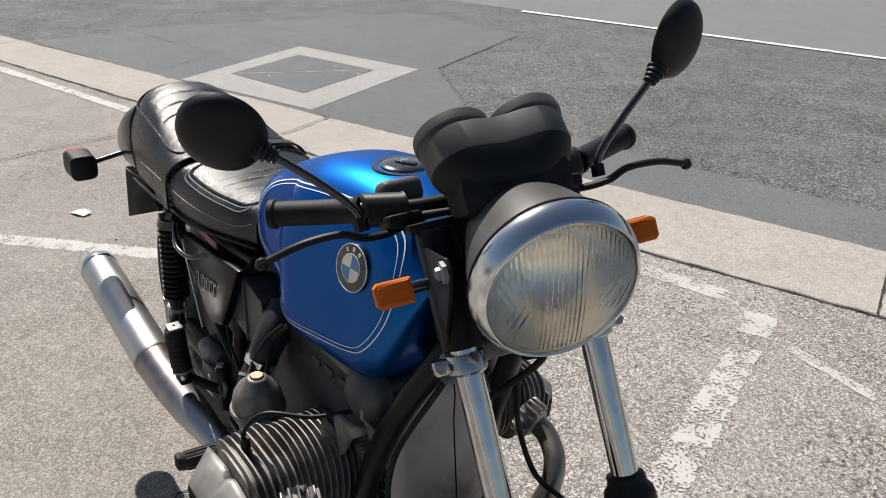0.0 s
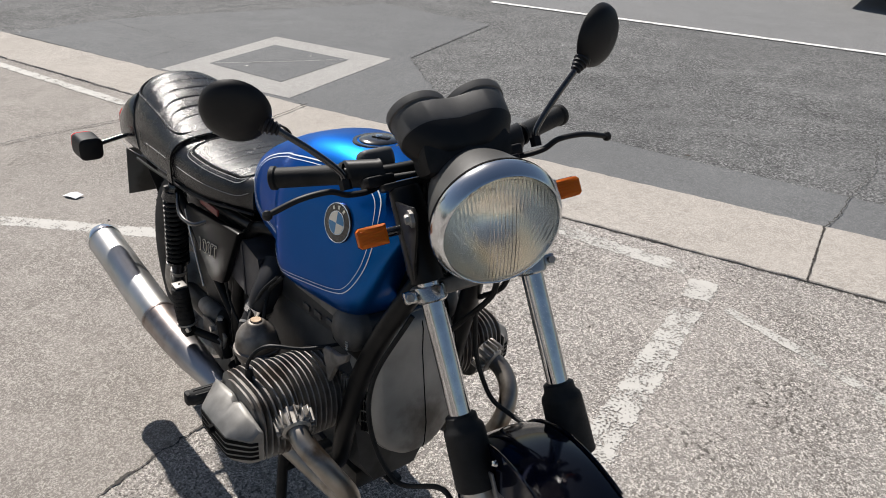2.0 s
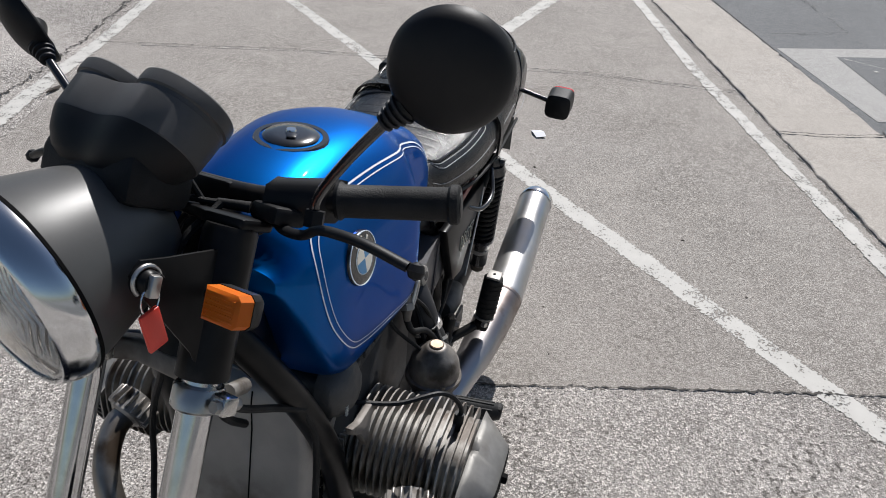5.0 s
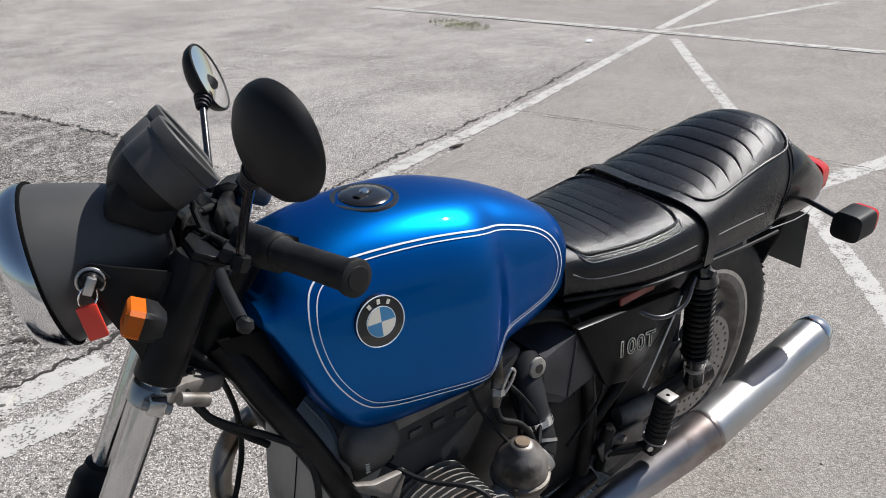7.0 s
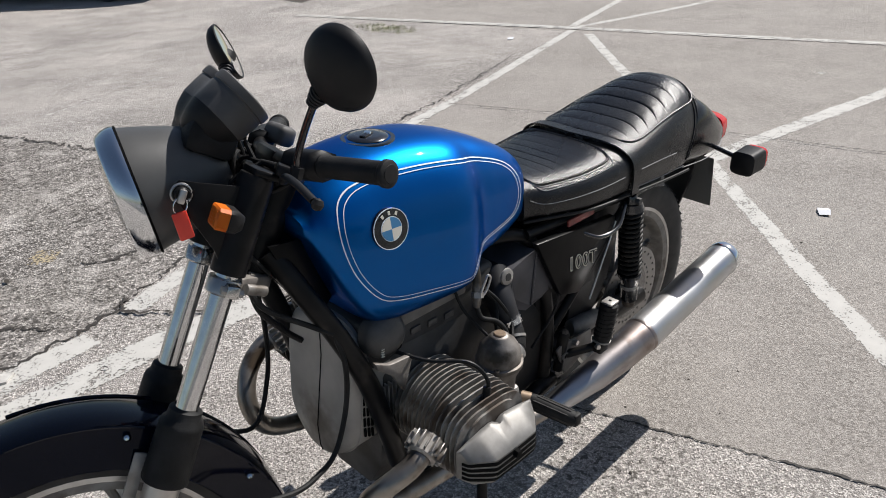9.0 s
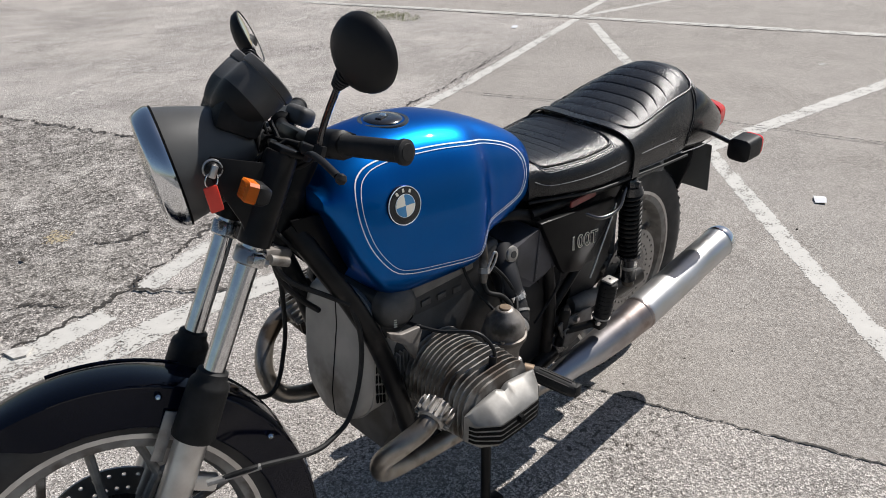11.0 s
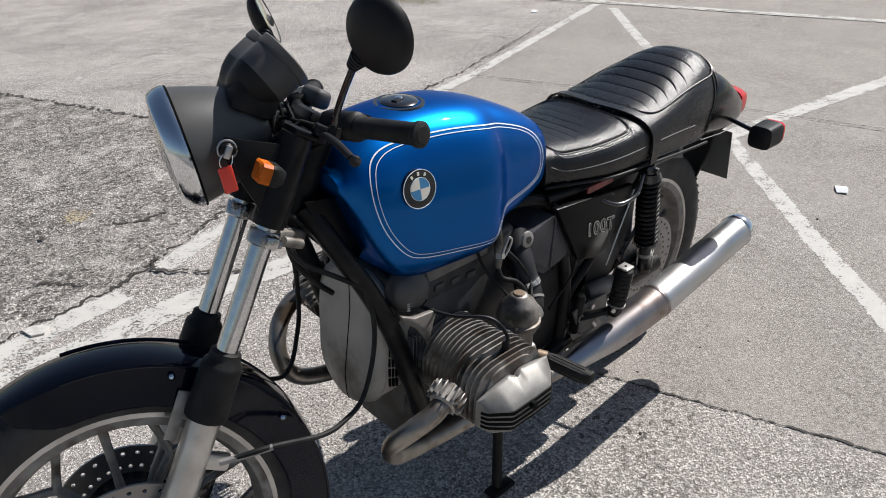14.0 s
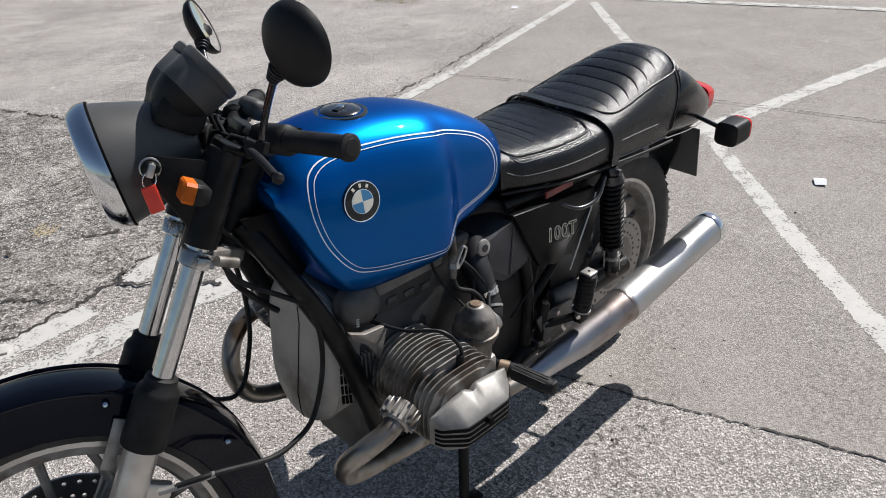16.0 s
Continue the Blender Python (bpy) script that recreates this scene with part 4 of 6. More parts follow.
for s in (1, -1):
    ind = bpart("rear_indicator", loft([egg(-0.845, 0.022, -0.022, 0.022, e=4), egg(-0.85, 0.031, -0.030, 0.030, e=4), egg(-0.90, 0.032, -0.031, 0.031, e=4), egg(-0.915, 0.032, -0.031, 0.031, e=4)]), M_PLASTIC, "black rear turn indicator on a stalk")
    bmesh_m = Matrix.Translation((0, s * 0.224, 0.678))
    ind.data.transform(bmesh_m)
    lens = loft([egg(-0.915, 0.031, -0.030, 0.030, e=4), egg(-0.928, 0.030, -0.029, 0.029, e=4), egg(-0.934, 0.022, -0.021, 0.021, e=4)])
    bmesh.ops.transform(lens, matrix=bmesh_m, verts=lens.verts)
    part("lens", lens, M_RED, ind)
    part("stalk", tube([(-0.875, s * 0.11, 0.70), (-0.875, s * 0.200, 0.682)], 0.006, 10), M_BLACK, ind)


# -- wheels --
def arc_guard(centre, r, a0, a1, w, skirt, thick=0.003, n=40, nose=0.0):
    """A wheel guard: a bent section swept round the axle, angles in degrees from straight ahead."""
    secs = []
    prof = []
    for k in range(15):
        u = -1 + 2 * k / 14
        prof.append((u * w, -0.012 * abs(u) ** 2.5 - skirt * max(0, (abs(u) - 0.86) / 0.14)))
    ring = [(y, h) for y, h in prof] + [(y * (1 - thick / w), h - thick) for y, h in prof[::-1]]
    for i in range(n + 1):
        t = i / n
        a = radians(a0 + (a1 - a0) * t)
        k = 1.0
        if nose and (t < nose or t > 1 - nose):
            k = math.sin(math.pi / 2 * min(t, 1 - t) / nose) * 0.55 + 0.45
        secs.append([centre + Vector(((r + h * (1 if abs(y) < w * 0.86 else k)) * math.cos(a), y * (0.75 + 0.25 * k), (r + h * (1 if abs(y) < w * 0.86 else k)) * math.sin(a))) for y, h in ring])
    return loft(secs)


def drilled_disc(m, r0=0.076, r1=0.130, thick=0.0025, cells=30):
    """A ring with two staggered rows of holes drilled through it."""
    bm = bmesh.new()
    mid = (r0 + r1) / 2
    for row, (ra, rb) in enumerate(((r0, mid), (mid, r1))):
        for k in range(cells):
            a0 = 2 * math.pi * (k + 0.5 * row) / cells
            a1 = a0 + 2 * math.pi / cells
            am, rm = (a0 + a1) / 2, (ra + rb) / 2
            rim = [(ra, a0), (ra, am), (ra, a1), (rm, a1), (rb, a1), (rb, am), (rb, a0), (rm, a0)]
            outer = [(r * math.cos(a), r * math.sin(a)) for r, a in rim]
            c = (rm * math.cos(am), rm * math.sin(am))
            inner = []
            for x, y in outer:
                d = math.hypot(x - c[0], y - c[1])
                inner.append((c[0] + (x - c[0]) / d * 0.0040, c[1] + (y - c[1]) / d * 0.0040))
            lay = {}
            for h in (-thick, thick):
                lay[h] = ([bm.verts.new(m @ Vector((x, y, h))) for x, y in outer], [bm.verts.new(m @ Vector((x, y, h))) for x, y in inner])
                for i in range(8):
                    j = (i + 1) % 8
                    bm.faces.new((lay[h][0][i], lay[h][0][j], lay[h][1][j], lay[h][1][i]))
            for i in range(8):
                j = (i + 1) % 8
                bm.faces.new((lay[-thick][1][i], lay[-thick][1][j], lay[thick][1][j], lay[thick][1][i]))
                if (row and i in (4, 5)) or (not row and i in (0, 1)):
                    bm.faces.new((lay[-thick][0][i], lay[-thick][0][j], lay[thick][0][j], lay[thick][0][i]))
    bmesh.ops.remove_doubles(bm, verts=bm.verts, dist=0.00005)
    return bm


def wheel(name, r, width, disc_sides, rim_r, m, label, turned=17):
    """A cast wheel in its own frame: axle along y, centre at the origin."""
    turn = pose(0, 0, 0, 90, 0, 0)
    w = part(name, lathe([(rim_r - 0.022, -width * 0.36), (rim_r - 0.004, -width * 0.40), (rim_r + 0.004, -width * 0.36), (rim_r - 0.012, -width * 0.2), (rim_r - 0.03, -width * 0.12),
                          (rim_r - 0.03, width * 0.12), (rim_r - 0.012, width * 0.2), (rim_r + 0.004, width * 0.36), (rim_r - 0.004, width * 0.40), (rim_r - 0.022, width * 0.36),
                          (rim_r - 0.034, width * 0.14), (rim_r - 0.034, -width * 0.14), (rim_r - 0.022, -width * 0.36)], turn, 64, caps=False),
             M_FIN, bike, label, m=m)
    for s in (1, -1):
        part("rim_edge", lathe([(rim_r + 0.001, s * width * 0.395), (rim_r + 0.003, s * width * 0.405), (rim_r - 0.001, s * width * 0.412), (rim_r - 0.006, s * width * 0.405), (rim_r - 0.006, s * width * 0.395)], turn, 64, caps=False), M_ALU_BRIGHT, w)
    hw = width / 2
    prof = [(rim_r - 0.004, -hw * 0.72), (rim_r + 0.012, -hw * 0.92), (rim_r + (r - rim_r) * 0.5, -hw), (r - 0.022, -hw * 0.88), (r - 0.012, -hw * 0.72), (r - 0.004, -hw * 0.4), (r, -hw * 0.12),
            (r - 0.006, -hw * 0.08), (r - 0.006, hw * 0.08), (r, hw * 0.12), (r - 0.004, hw * 0.4), (r - 0.012, hw * 0.72), (r - 0.022, hw * 0.88), (rim_r + (r - rim_r) * 0.5, hw), (rim_r + 0.012, hw * 0.92), (rim_r - 0.004, hw * 0.72)]
    tyre = part("tyre", lathe(prof, turn, 80, caps=False), M_TYRE, w, "black rubber tyre")
    bm = bmesh.new()
    for k in range(64):
        for s in (1, -1):
            a = 2 * math.pi * (k + 0.25 * s) / 64
            box(0, 0, 0, 0.012, hw * 0.52, 0.006, 0.0, Matrix.Rotation(-a, 4, "Y") @ pose(r - 0.0122, s * hw * 0.56, 0, 0, 0, 0) @ pose(0, 0, 0, s * 25, -s * 24 * 0, s * 20), bm)
    tagged(part("tread", bm, M_TYRE, w, smooth=False), kind="stuff")
    part("hub", lathe([(0.012, -0.066), (0.030, -0.064), (0.045, -0.055), (0.052, -0.03), (0.036, 0.0), (0.052, 0.03), (0.045, 0.055), (0.030, 0.064), (0.012, 0.066)], turn, 28), M_ALU_BRIGHT, w)
    ra, rn, rb = 0.042, rim_r * 0.66, rim_r - 0.028

    def on(r_, deg, y=0.0):
        return Vector((r_ * math.cos(radians(deg)), y, r_ * math.sin(radians(deg))))

    for k in range(5):
        a = turned + 72 * k
        part("spoke", tube([on(ra, a), on((ra + rb) / 2, a), on(rb, a)], [0.0105, 0.0070, 0.0085], 8), M_FIN, w)
        part("forked_spoke", tube([on(ra, a + 36), on(rn * 0.7, a + 36), on(rn + 0.004, a + 36)], [0.0105, 0.0080, 0.0085], 8), M_FIN, w)
        for o in (-16, 16):
            part("spoke_branch", tube([on(rn - 0.004, a + 36), on(rn + 0.4 * (rb - rn), a + 36 + o * 0.55), on(rb, a + 36 + o)], [0.0085, 0.0068, 0.0082], 8), M_FIN, w)
    for s in disc_sides:
        dm = to_axis((0, s * 0.062, 0), (0, 1, 0))
        disc = part("brake_disc", drilled_disc(dm), M_DISC, w, "drilled steel brake disc")
        part("disc_carrier", lathe([(0.035, -0.006), (0.078, -0.003), (0.078, 0.003), (0.035, 0.006), (0.035, -0.006)], dm, 32, caps=False), M_BLACK, disc)
    return w


AXLE_F = F(0.090, 0, -0.698)
wheel("front_wheel", 0.322, 0.095, (1, -1), 0.245, STEER @ Matrix.Translation(AXLE_F), "front cast wheel with black tyre")
AXLE_R = Vector((-0.642, 0, 0.324))
wheel("rear_wheel", 0.320, 0.11, (1,), 0.232, Matrix.Translation(AXLE_R), "rear cast wheel with black tyre")
fend = bpart("front_fender", arc_guard(AXLE_F, 0.345, 68, 200, 0.064, 0.060, nose=0.10), M_FENDER, "glossy black front mudguard", steer=True)
for s in (1, -1):
    part("fender_bead", tube([AXLE_F + Vector((0.339 * math.cos(radians(a)), s * 0.0545, 0.339 * math.sin(radians(a)))) for a in range(84, 192, 3)], 0.0028, 8), M_FENDER, fend)
for a, s in ((112, 1), (112, -1), (150, 1), (150, -1)):
    part("fender_bolt", lathe([(0.0, 0.006), (0.004, 0.005), (0.006, 0.0)], to_axis(AXLE_F + Vector((0.325 * math.cos(radians(a)), s * 0.063, 0.325 * math.sin(radians(a)))), (0.2, s, 0.5)), 10, caps=False), M_CHROME, fend)
bpart("rear_fender", arc_guard(AXLE_R, 0.345, -20, 108, 0.078, 0.03), M_BLACK, "black rear mudguard")

for s in (1, -1):
    part("fender_stay", box(0, 0, 0, 0.020, 0.004, 0.09, 0.001, FORK @ pose(0.098, s * 0.067, -0.44)), M_ALU, fend)

# -- front fork --
for s in (1, -1):
    y = 0.091 if s > 0 else -0.081
    bpart("fork_tube", tube([F(0.060, y, -0.09), F(0.060, y, -0.42)], 0.018, 24), M_STANCHION, "polished chrome fork tube", steer=True)
    bpart("fork_slider", tube([F(0.060, y, -0.40), F(0.060, y, -0.56), F(0.066, y, -0.66), F(0.09, y, -0.71)], [0.027, 0.028, 0.027, 0.022], 24), M_ALU_BRIGHT, "bare aluminium fork slider", steer=True)
    ribs = [F(0.060, y, -0.303), F(0.060, y, -0.306), F(0.060, y, -0.318), F(0.060, y, -0.325)]
    rad = [0.020, 0.025, 0.026, 0.032]
    for k in range(12):
        ribs += [F(0.060, y, -0.333 - 0.0078 * k), F(0.060, y, -0.3365 - 0.0078 * k)]
        rad += [0.0338 + 0.0002 * k, 0.0329 + 0.0002 * k]
    bpart("gaiter", tube(ribs, rad, 24), M_RUBBER, "black ribbed rubber fork gaiter", steer=True)
    bpart("fork_lug", box(0, 0, 0, 0.05, 0.02, 0.03, 0.006, FORK @ pose(0.022, s * 0.093, -0.50)), M_ALU_BRIGHT, steer=True)
    shroud = bpart("fork_shroud", tube([F(0.060, y, 0.062), F(0.060, y, 0.055), F(0.060, y, -0.088)], [0.024, 0.0265, 0.0265], 24), M_FRAMEP, "black fork shroud with headlight bracket", steer=True)
    plate = prism([(0.172, 0.012), (0.165, 0.027), (0.140, 0.030), (0.062, 0.044), (0.040, 0.040), (0.034, -0.075), (0.070, -0.088), (0.090, -0.060), (0.150, -0.010)], 0.004,
                  FORK @ Matrix(((1, 0, 0, 0), (0, 0, -1, s * 0.102), (0, 1, 0, 0), (0, 0, 0, 1))), 0.001)
    part("headlight_bracket", plate, M_FRAMEP, shroud)
    part("bracket_bolt", lathe([(0.0, 0.012), (0.006, 0.012), (0.0075, 0.010), (0.0075, 0.006), (0.013, 0.005), (0.013, 0.0)], to_axis(F(0.152, s * 0.104, 0.012), (0, s, 0)), 6, caps=False), M_ALU if s < 0 else M_FRAMEP, shroud)
    ind = bpart("front_indicator", loft([[FORK @ Vector((p, s * yy, q)) for yy, q in ring] for p, ring in (
        (0.082, [(0.146, -0.010), (0.168, -0.010), (0.172, -0.007), (0.172, 0.007), (0.168, 0.010), (0.146, 0.010)]),
        (0.092, [(0.138, -0.0155), (0.175, -0.0155), (0.180, -0.011), (0.180, 0.011), (0.175, 0.0155), (0.138, 0.0155)]),
        (0.104, [(0.136, -0.016), (0.177, -0.016), (0.182, -0.0115), (0.182, 0.0115), (0.177, 0.016), (0.136, 0.016)]))]), M_PLASTIC, "amber front turn indicator", steer=True)
    part("lens", loft([[FORK @ Vector((p, s * (0.159 + (yy - 0.159) * k), q * k)) for yy, q in
                        [(0.137, -0.015), (0.176, -0.015), (0.181, -0.0105), (0.181, 0.0105), (0.176, 0.015), (0.137, 0.015)]] for p, k in ((0.1042, 1.02), (0.119, 1), (0.122, 0.8))]), M_AMBER, ind, "ribbed amber lens")
    for k in range(5):
        part("lens_rib", tube([F(0.1212, s * 0.142, -0.009 + 0.0045 * k), F(0.1212, s * 0.177, -0.009 + 0.0045 * k)], 0.0014, 6), M_AMBER, ind)
    part("stalk", tube([F(0.09, s * 0.112, 0.0), F(0.092, s * 0.150, 0.0)], 0.0075, 12), M_BLACK, ind)
yoke = bpart("lower_yoke", prism([(-0.03, -0.03), (0.02, -0.075), (0.050, -0.112), (0.072, -0.10), (0.070, -0.075), (0.030, -0.045), (0.030, 0.045), (0.070, 0.075), (0.072, 0.10), (0.050, 0.112), (0.02, 0.075), (-0.03, 0.03)], 0.026,
                                  FORK @ Matrix.Translation((0, 0, -0.107)), 0.005), M_YOKE, "cast aluminium lower fork yoke", steer=True)
for s in (1, -1):
    cy = 0.091 if s > 0 else -0.081
    part("clamp", tube([F(0.060, cy, -0.096), F(0.060, cy, -0.098), F(0.060, cy, -0.118), F(0.060, cy, -0.121)], [0.0235, 0.0250, 0.0255, 0.0225], 24), M_CLAMP, yoke)
    part("pinch_lug", box(0, 0, 0, 0.020, 0.030, 0.020, 0.004, FORK @ pose(0.056, cy + s * 0.028, -0.107)), M_CLAMP, yoke)
    part("pinch_bolt", tube([F(0.072, cy + s * 0.035, -0.107), F(0.040, cy + s * 0.035, -0.107)], 0.0065, 6), M_ALU, yoke)
    part("clamp_bolt", tube([F(0.030, s * 0.100, -0.106), F(-0.004, s * 0.088, -0.106)], 0.0085, 12), M_ALU, yoke)
bpart("top_yoke", prism([(-0.03, -0.04), (0.03, -0.115), (0.07, -0.115), (0.078, -0.07), (0.06, 0.0), (0.078, 0.07), (0.07, 0.115), (0.03, 0.115), (-0.03, 0.04)], 0.012, FORK @ Matrix.Translation((0, 0, 0.066)), 0.004), M_FRAMEP, "black top fork yoke", steer=True)
bpart("steering_head", tube([F(0, 0, 0.06), F(0, 0, -0.095)], 0.034, 20), M_FRAMEP, steer=False)

plate = bpart("type_label", box(0.430, -0.0375, 0.826, 0.036, 0.003, 0.030, 0.001), M_BADGEBLACK, "small black type label with pale lines")
for k in range(5):
    part("label_line", box(0.430 + 0.003 * (k % 2), -0.0392, 0.837 - 0.0055 * k, 0.024 - 0.005 * (k % 2), 0.001, 0.0018), M_WHITE, plate)

# -- headlight --
HL = Vector((0.590, 0, 0.975))
HD = Vector((1.0, -0.04, -0.125)).normalized()
hm = to_axis(HL, HD) @ Matrix.Scale(0.965, 4)
headlight = bpart("headlight", lathe([(0.042, -0.146), (0.054, -0.140), (0.067, -0.115), (0.080, -0.08), (0.0925, -0.035), (0.0980, -0.010), (0.0985, -0.006), (0.096, -0.006), (0.080, -0.06), (0.06, -0.12)], hm, 56, caps=False), M_SHELL, "round headlight with black shell and chrome ring", steer=True)
part("ring_seam", lathe([(0.0975, -0.0125), (0.1012, -0.0125), (0.1012, -0.0095), (0.0975, -0.0095)], hm, 64, caps=False), M_GROOVE, headlight)
part("shell_back", lathe([(0.0, -0.149), (0.044, -0.146)], hm, 40, caps=False), M_PLASTIC, headlight)
part("chrome_ring", lathe([(0.0985, -0.010), (0.1008, -0.0088), (0.1020, -0.0050), (0.1018, 0.0005), (0.1004, 0.0065), (0.0980, 0.0125), (0.0950, 0.0180), (0.0925, 0.0215), (0.0908, 0.0225), (0.0895, 0.0215), (0.0885, 0.012)], hm, 72, caps=False), M_RING, headlight)
part("reflector", lathe([(0.089, 0.013), (0.085, -0.005), (0.075, -0.03), (0.06, -0.052), (0.04, -0.068), (0.02, -0.076), (0.0, -0.078)], hm, 56, caps=False), M_REFL, headlight)
part("bulb_shield", lathe([(0.0, -0.050), (0.008, -0.052), (0.010, -0.058), (0.010, -0.074)], hm, 16, caps=False), M_REFL, headlight)
bm = bmesh.new()
N = 210


def lens_h(x, y):
    """Depth of the fluted inner face of the glass."""
    r = math.hypot(x, y)
    base = 0.0155 + 0.011 * max(1 - (r / 0.0895) ** 2, 0) ** 0.8
    if r > 0.083:
        return base
    band = min(max((0.030 - abs(x)) / 0.008, 0), 1)
    crown = min(max((y - 0.020) / 0.015, 0), 1)
    wing = min(max((abs(x) - 0.036) / 0.010, 0), 1) * min(max((0.045 - abs(y)) / 0.015, 0), 1)
    return (base - 0.0013 * max(band, crown) * abs(math.sin(x / 0.0018)) - 0.0009 * wing * abs(math.sin((x + 0.5 * abs(y)) / 0.0030))
            - 0.0005 * math.sin(x / 0.010) * math.sin(y / 0.009))


for inner in (True, False):
    grid = [[None] * (N + 1) for _ in range(N + 1)]
    for i in range(N + 1):
        for j in range(N + 1):
            u, v = -1 + 2 * i / N, -1 + 2 * j / N
            x = 0.0895 * u * math.sqrt(1 - v * v / 2)
            y = 0.0895 * v * math.sqrt(1 - u * u / 2)
            h = lens_h(x, y) if inner else 0.019 + 0.012 * max(1 - (math.hypot(x, y) / 0.0895) ** 2, 0) ** 0.8
            grid[i][j] = bm.verts.new(hm @ Vector((x, y, h)))
    for i in range(N):
        for j in range(N):
            f = (grid[i][j], grid[i + 1][j], grid[i + 1][j + 1], grid[i][j + 1])
            bm.faces.new(f if inner else f[::-1])
    edge = [grid[i][0] for i in range(N)] + [grid[N][j] for j in range(N)] + [grid[i][N] for i in range(N, 0, -1)] + [grid[0][j] for j in range(N, 0, -1)]
    if inner:
        rim = edge
    else:
        for k in range(len(edge)):
            m2 = (k + 1) % len(edge)
            bm.faces.new((edge[k], edge[m2], rim[m2], rim[k]))
lens = part("headlight_lens", bm, M_LENS, headlight, "fluted clear headlight glass", sharp=180)
lens.visible_shadow = False

# -- instruments --
NF = Vector((-0.505, 0, 0.863))
DF = Vector((0.863, 0, 0.505))


def pod_ring(centre, k, n=22, flat=1.0):
    """The long rounded outline of the instrument housing, its lower side a little hollow between the gauges."""
    out = []
    c, r = 0.0455, 0.0465
    for side in (1, -1):
        for i in range(n):
            a = -math.pi / 2 + math.pi * i / (n - 1)
            u, v = side * (c + r * math.cos(a)), side * r * math.sin(a)
            p = centre + DF * (v * k * flat)
            out.append(FORK @ Vector((p.x, u * k, p.z)))
        for i in range(1, 8):
            u = side * (c - 2 * c * i / 8)
            v = side * r * (1 - 0.13 * math.cos(u / c * math.pi / 2) ** 2)
            p = centre + DF * (v * k * flat)
            out.append(FORK @ Vector((p.x, u * k, p.z)))
    return out


PC = Vector((0.101, 0, 0.161))
pod = bpart("instrument_pod", loft([pod_ring(PC - NF * 0.0505, 0.90), pod_ring(PC - NF * 0.0500, 0.945), pod_ring(PC - NF * 0.0485, 0.957), pod_ring(PC - NF * 0.014, 0.985), pod_ring(PC - NF * 0.0125, 0.97)]),
            M_POD, "black plastic twin instrument housing", steer=True, sharp=28)
# undercut half in a blacker plastic than the pod: its shade is in the colour
part("lower_housing", loft([pod_ring(PC - NF * 0.094, 0.34), pod_ring(PC - NF * 0.092, 0.50), pod_ring(PC - NF * 0.084, 0.68), pod_ring(PC - NF * 0.070, 0.83), pod_ring(PC - NF * 0.055, 0.925), pod_ring(PC - NF * 0.0495, 0.948)]), M_PLASTIC, pod, "smooth lower housing, coloured black for the shade on its underside")
for s in (1, -1):
    gm = FORK @ to_axis(PC - NF * 0.02 + Vector((0, s * 0.0455, 0)), NF)
    g = part("gauge", lathe([(0.0440, 0.0), (0.0450, 0.0105), (0.0472, 0.0120), (0.0478, 0.017), (0.0474, 0.0245), (0.0455, 0.0265), (0.0415, 0.025), (0.0405, 0.018)], gm, 48, caps=False), M_POD, pod, "round gauge with a black rim")
    part("dial", lathe([(0.0, 0.017), (0.041, 0.017)], gm, 40, caps=False), M_DARK, g)
    for k in range(9):
        a = radians(-120 + 30 * k)
        part("dial_mark", box(0, 0.034, 0.0177, 0.0014, 0.007, 0.0008, m=gm @ Matrix.Rotation(a, 4, "Z")), M_WHITE, g)
    part("needle", box(0, 0.012, 0.0182, 0.0016, 0.034, 0.0008, m=gm @ Matrix.Rotation(radians(115), 4, "Z")), M_WHITE, g)
bpart("pod_mount", box(0, 0, 0, 0.075, 0.14, 0.05, 0.014, FORK @ pose(0.128, 0, 0.088)), M_RUBBER, "black rubber mount under the instruments", steer=True)

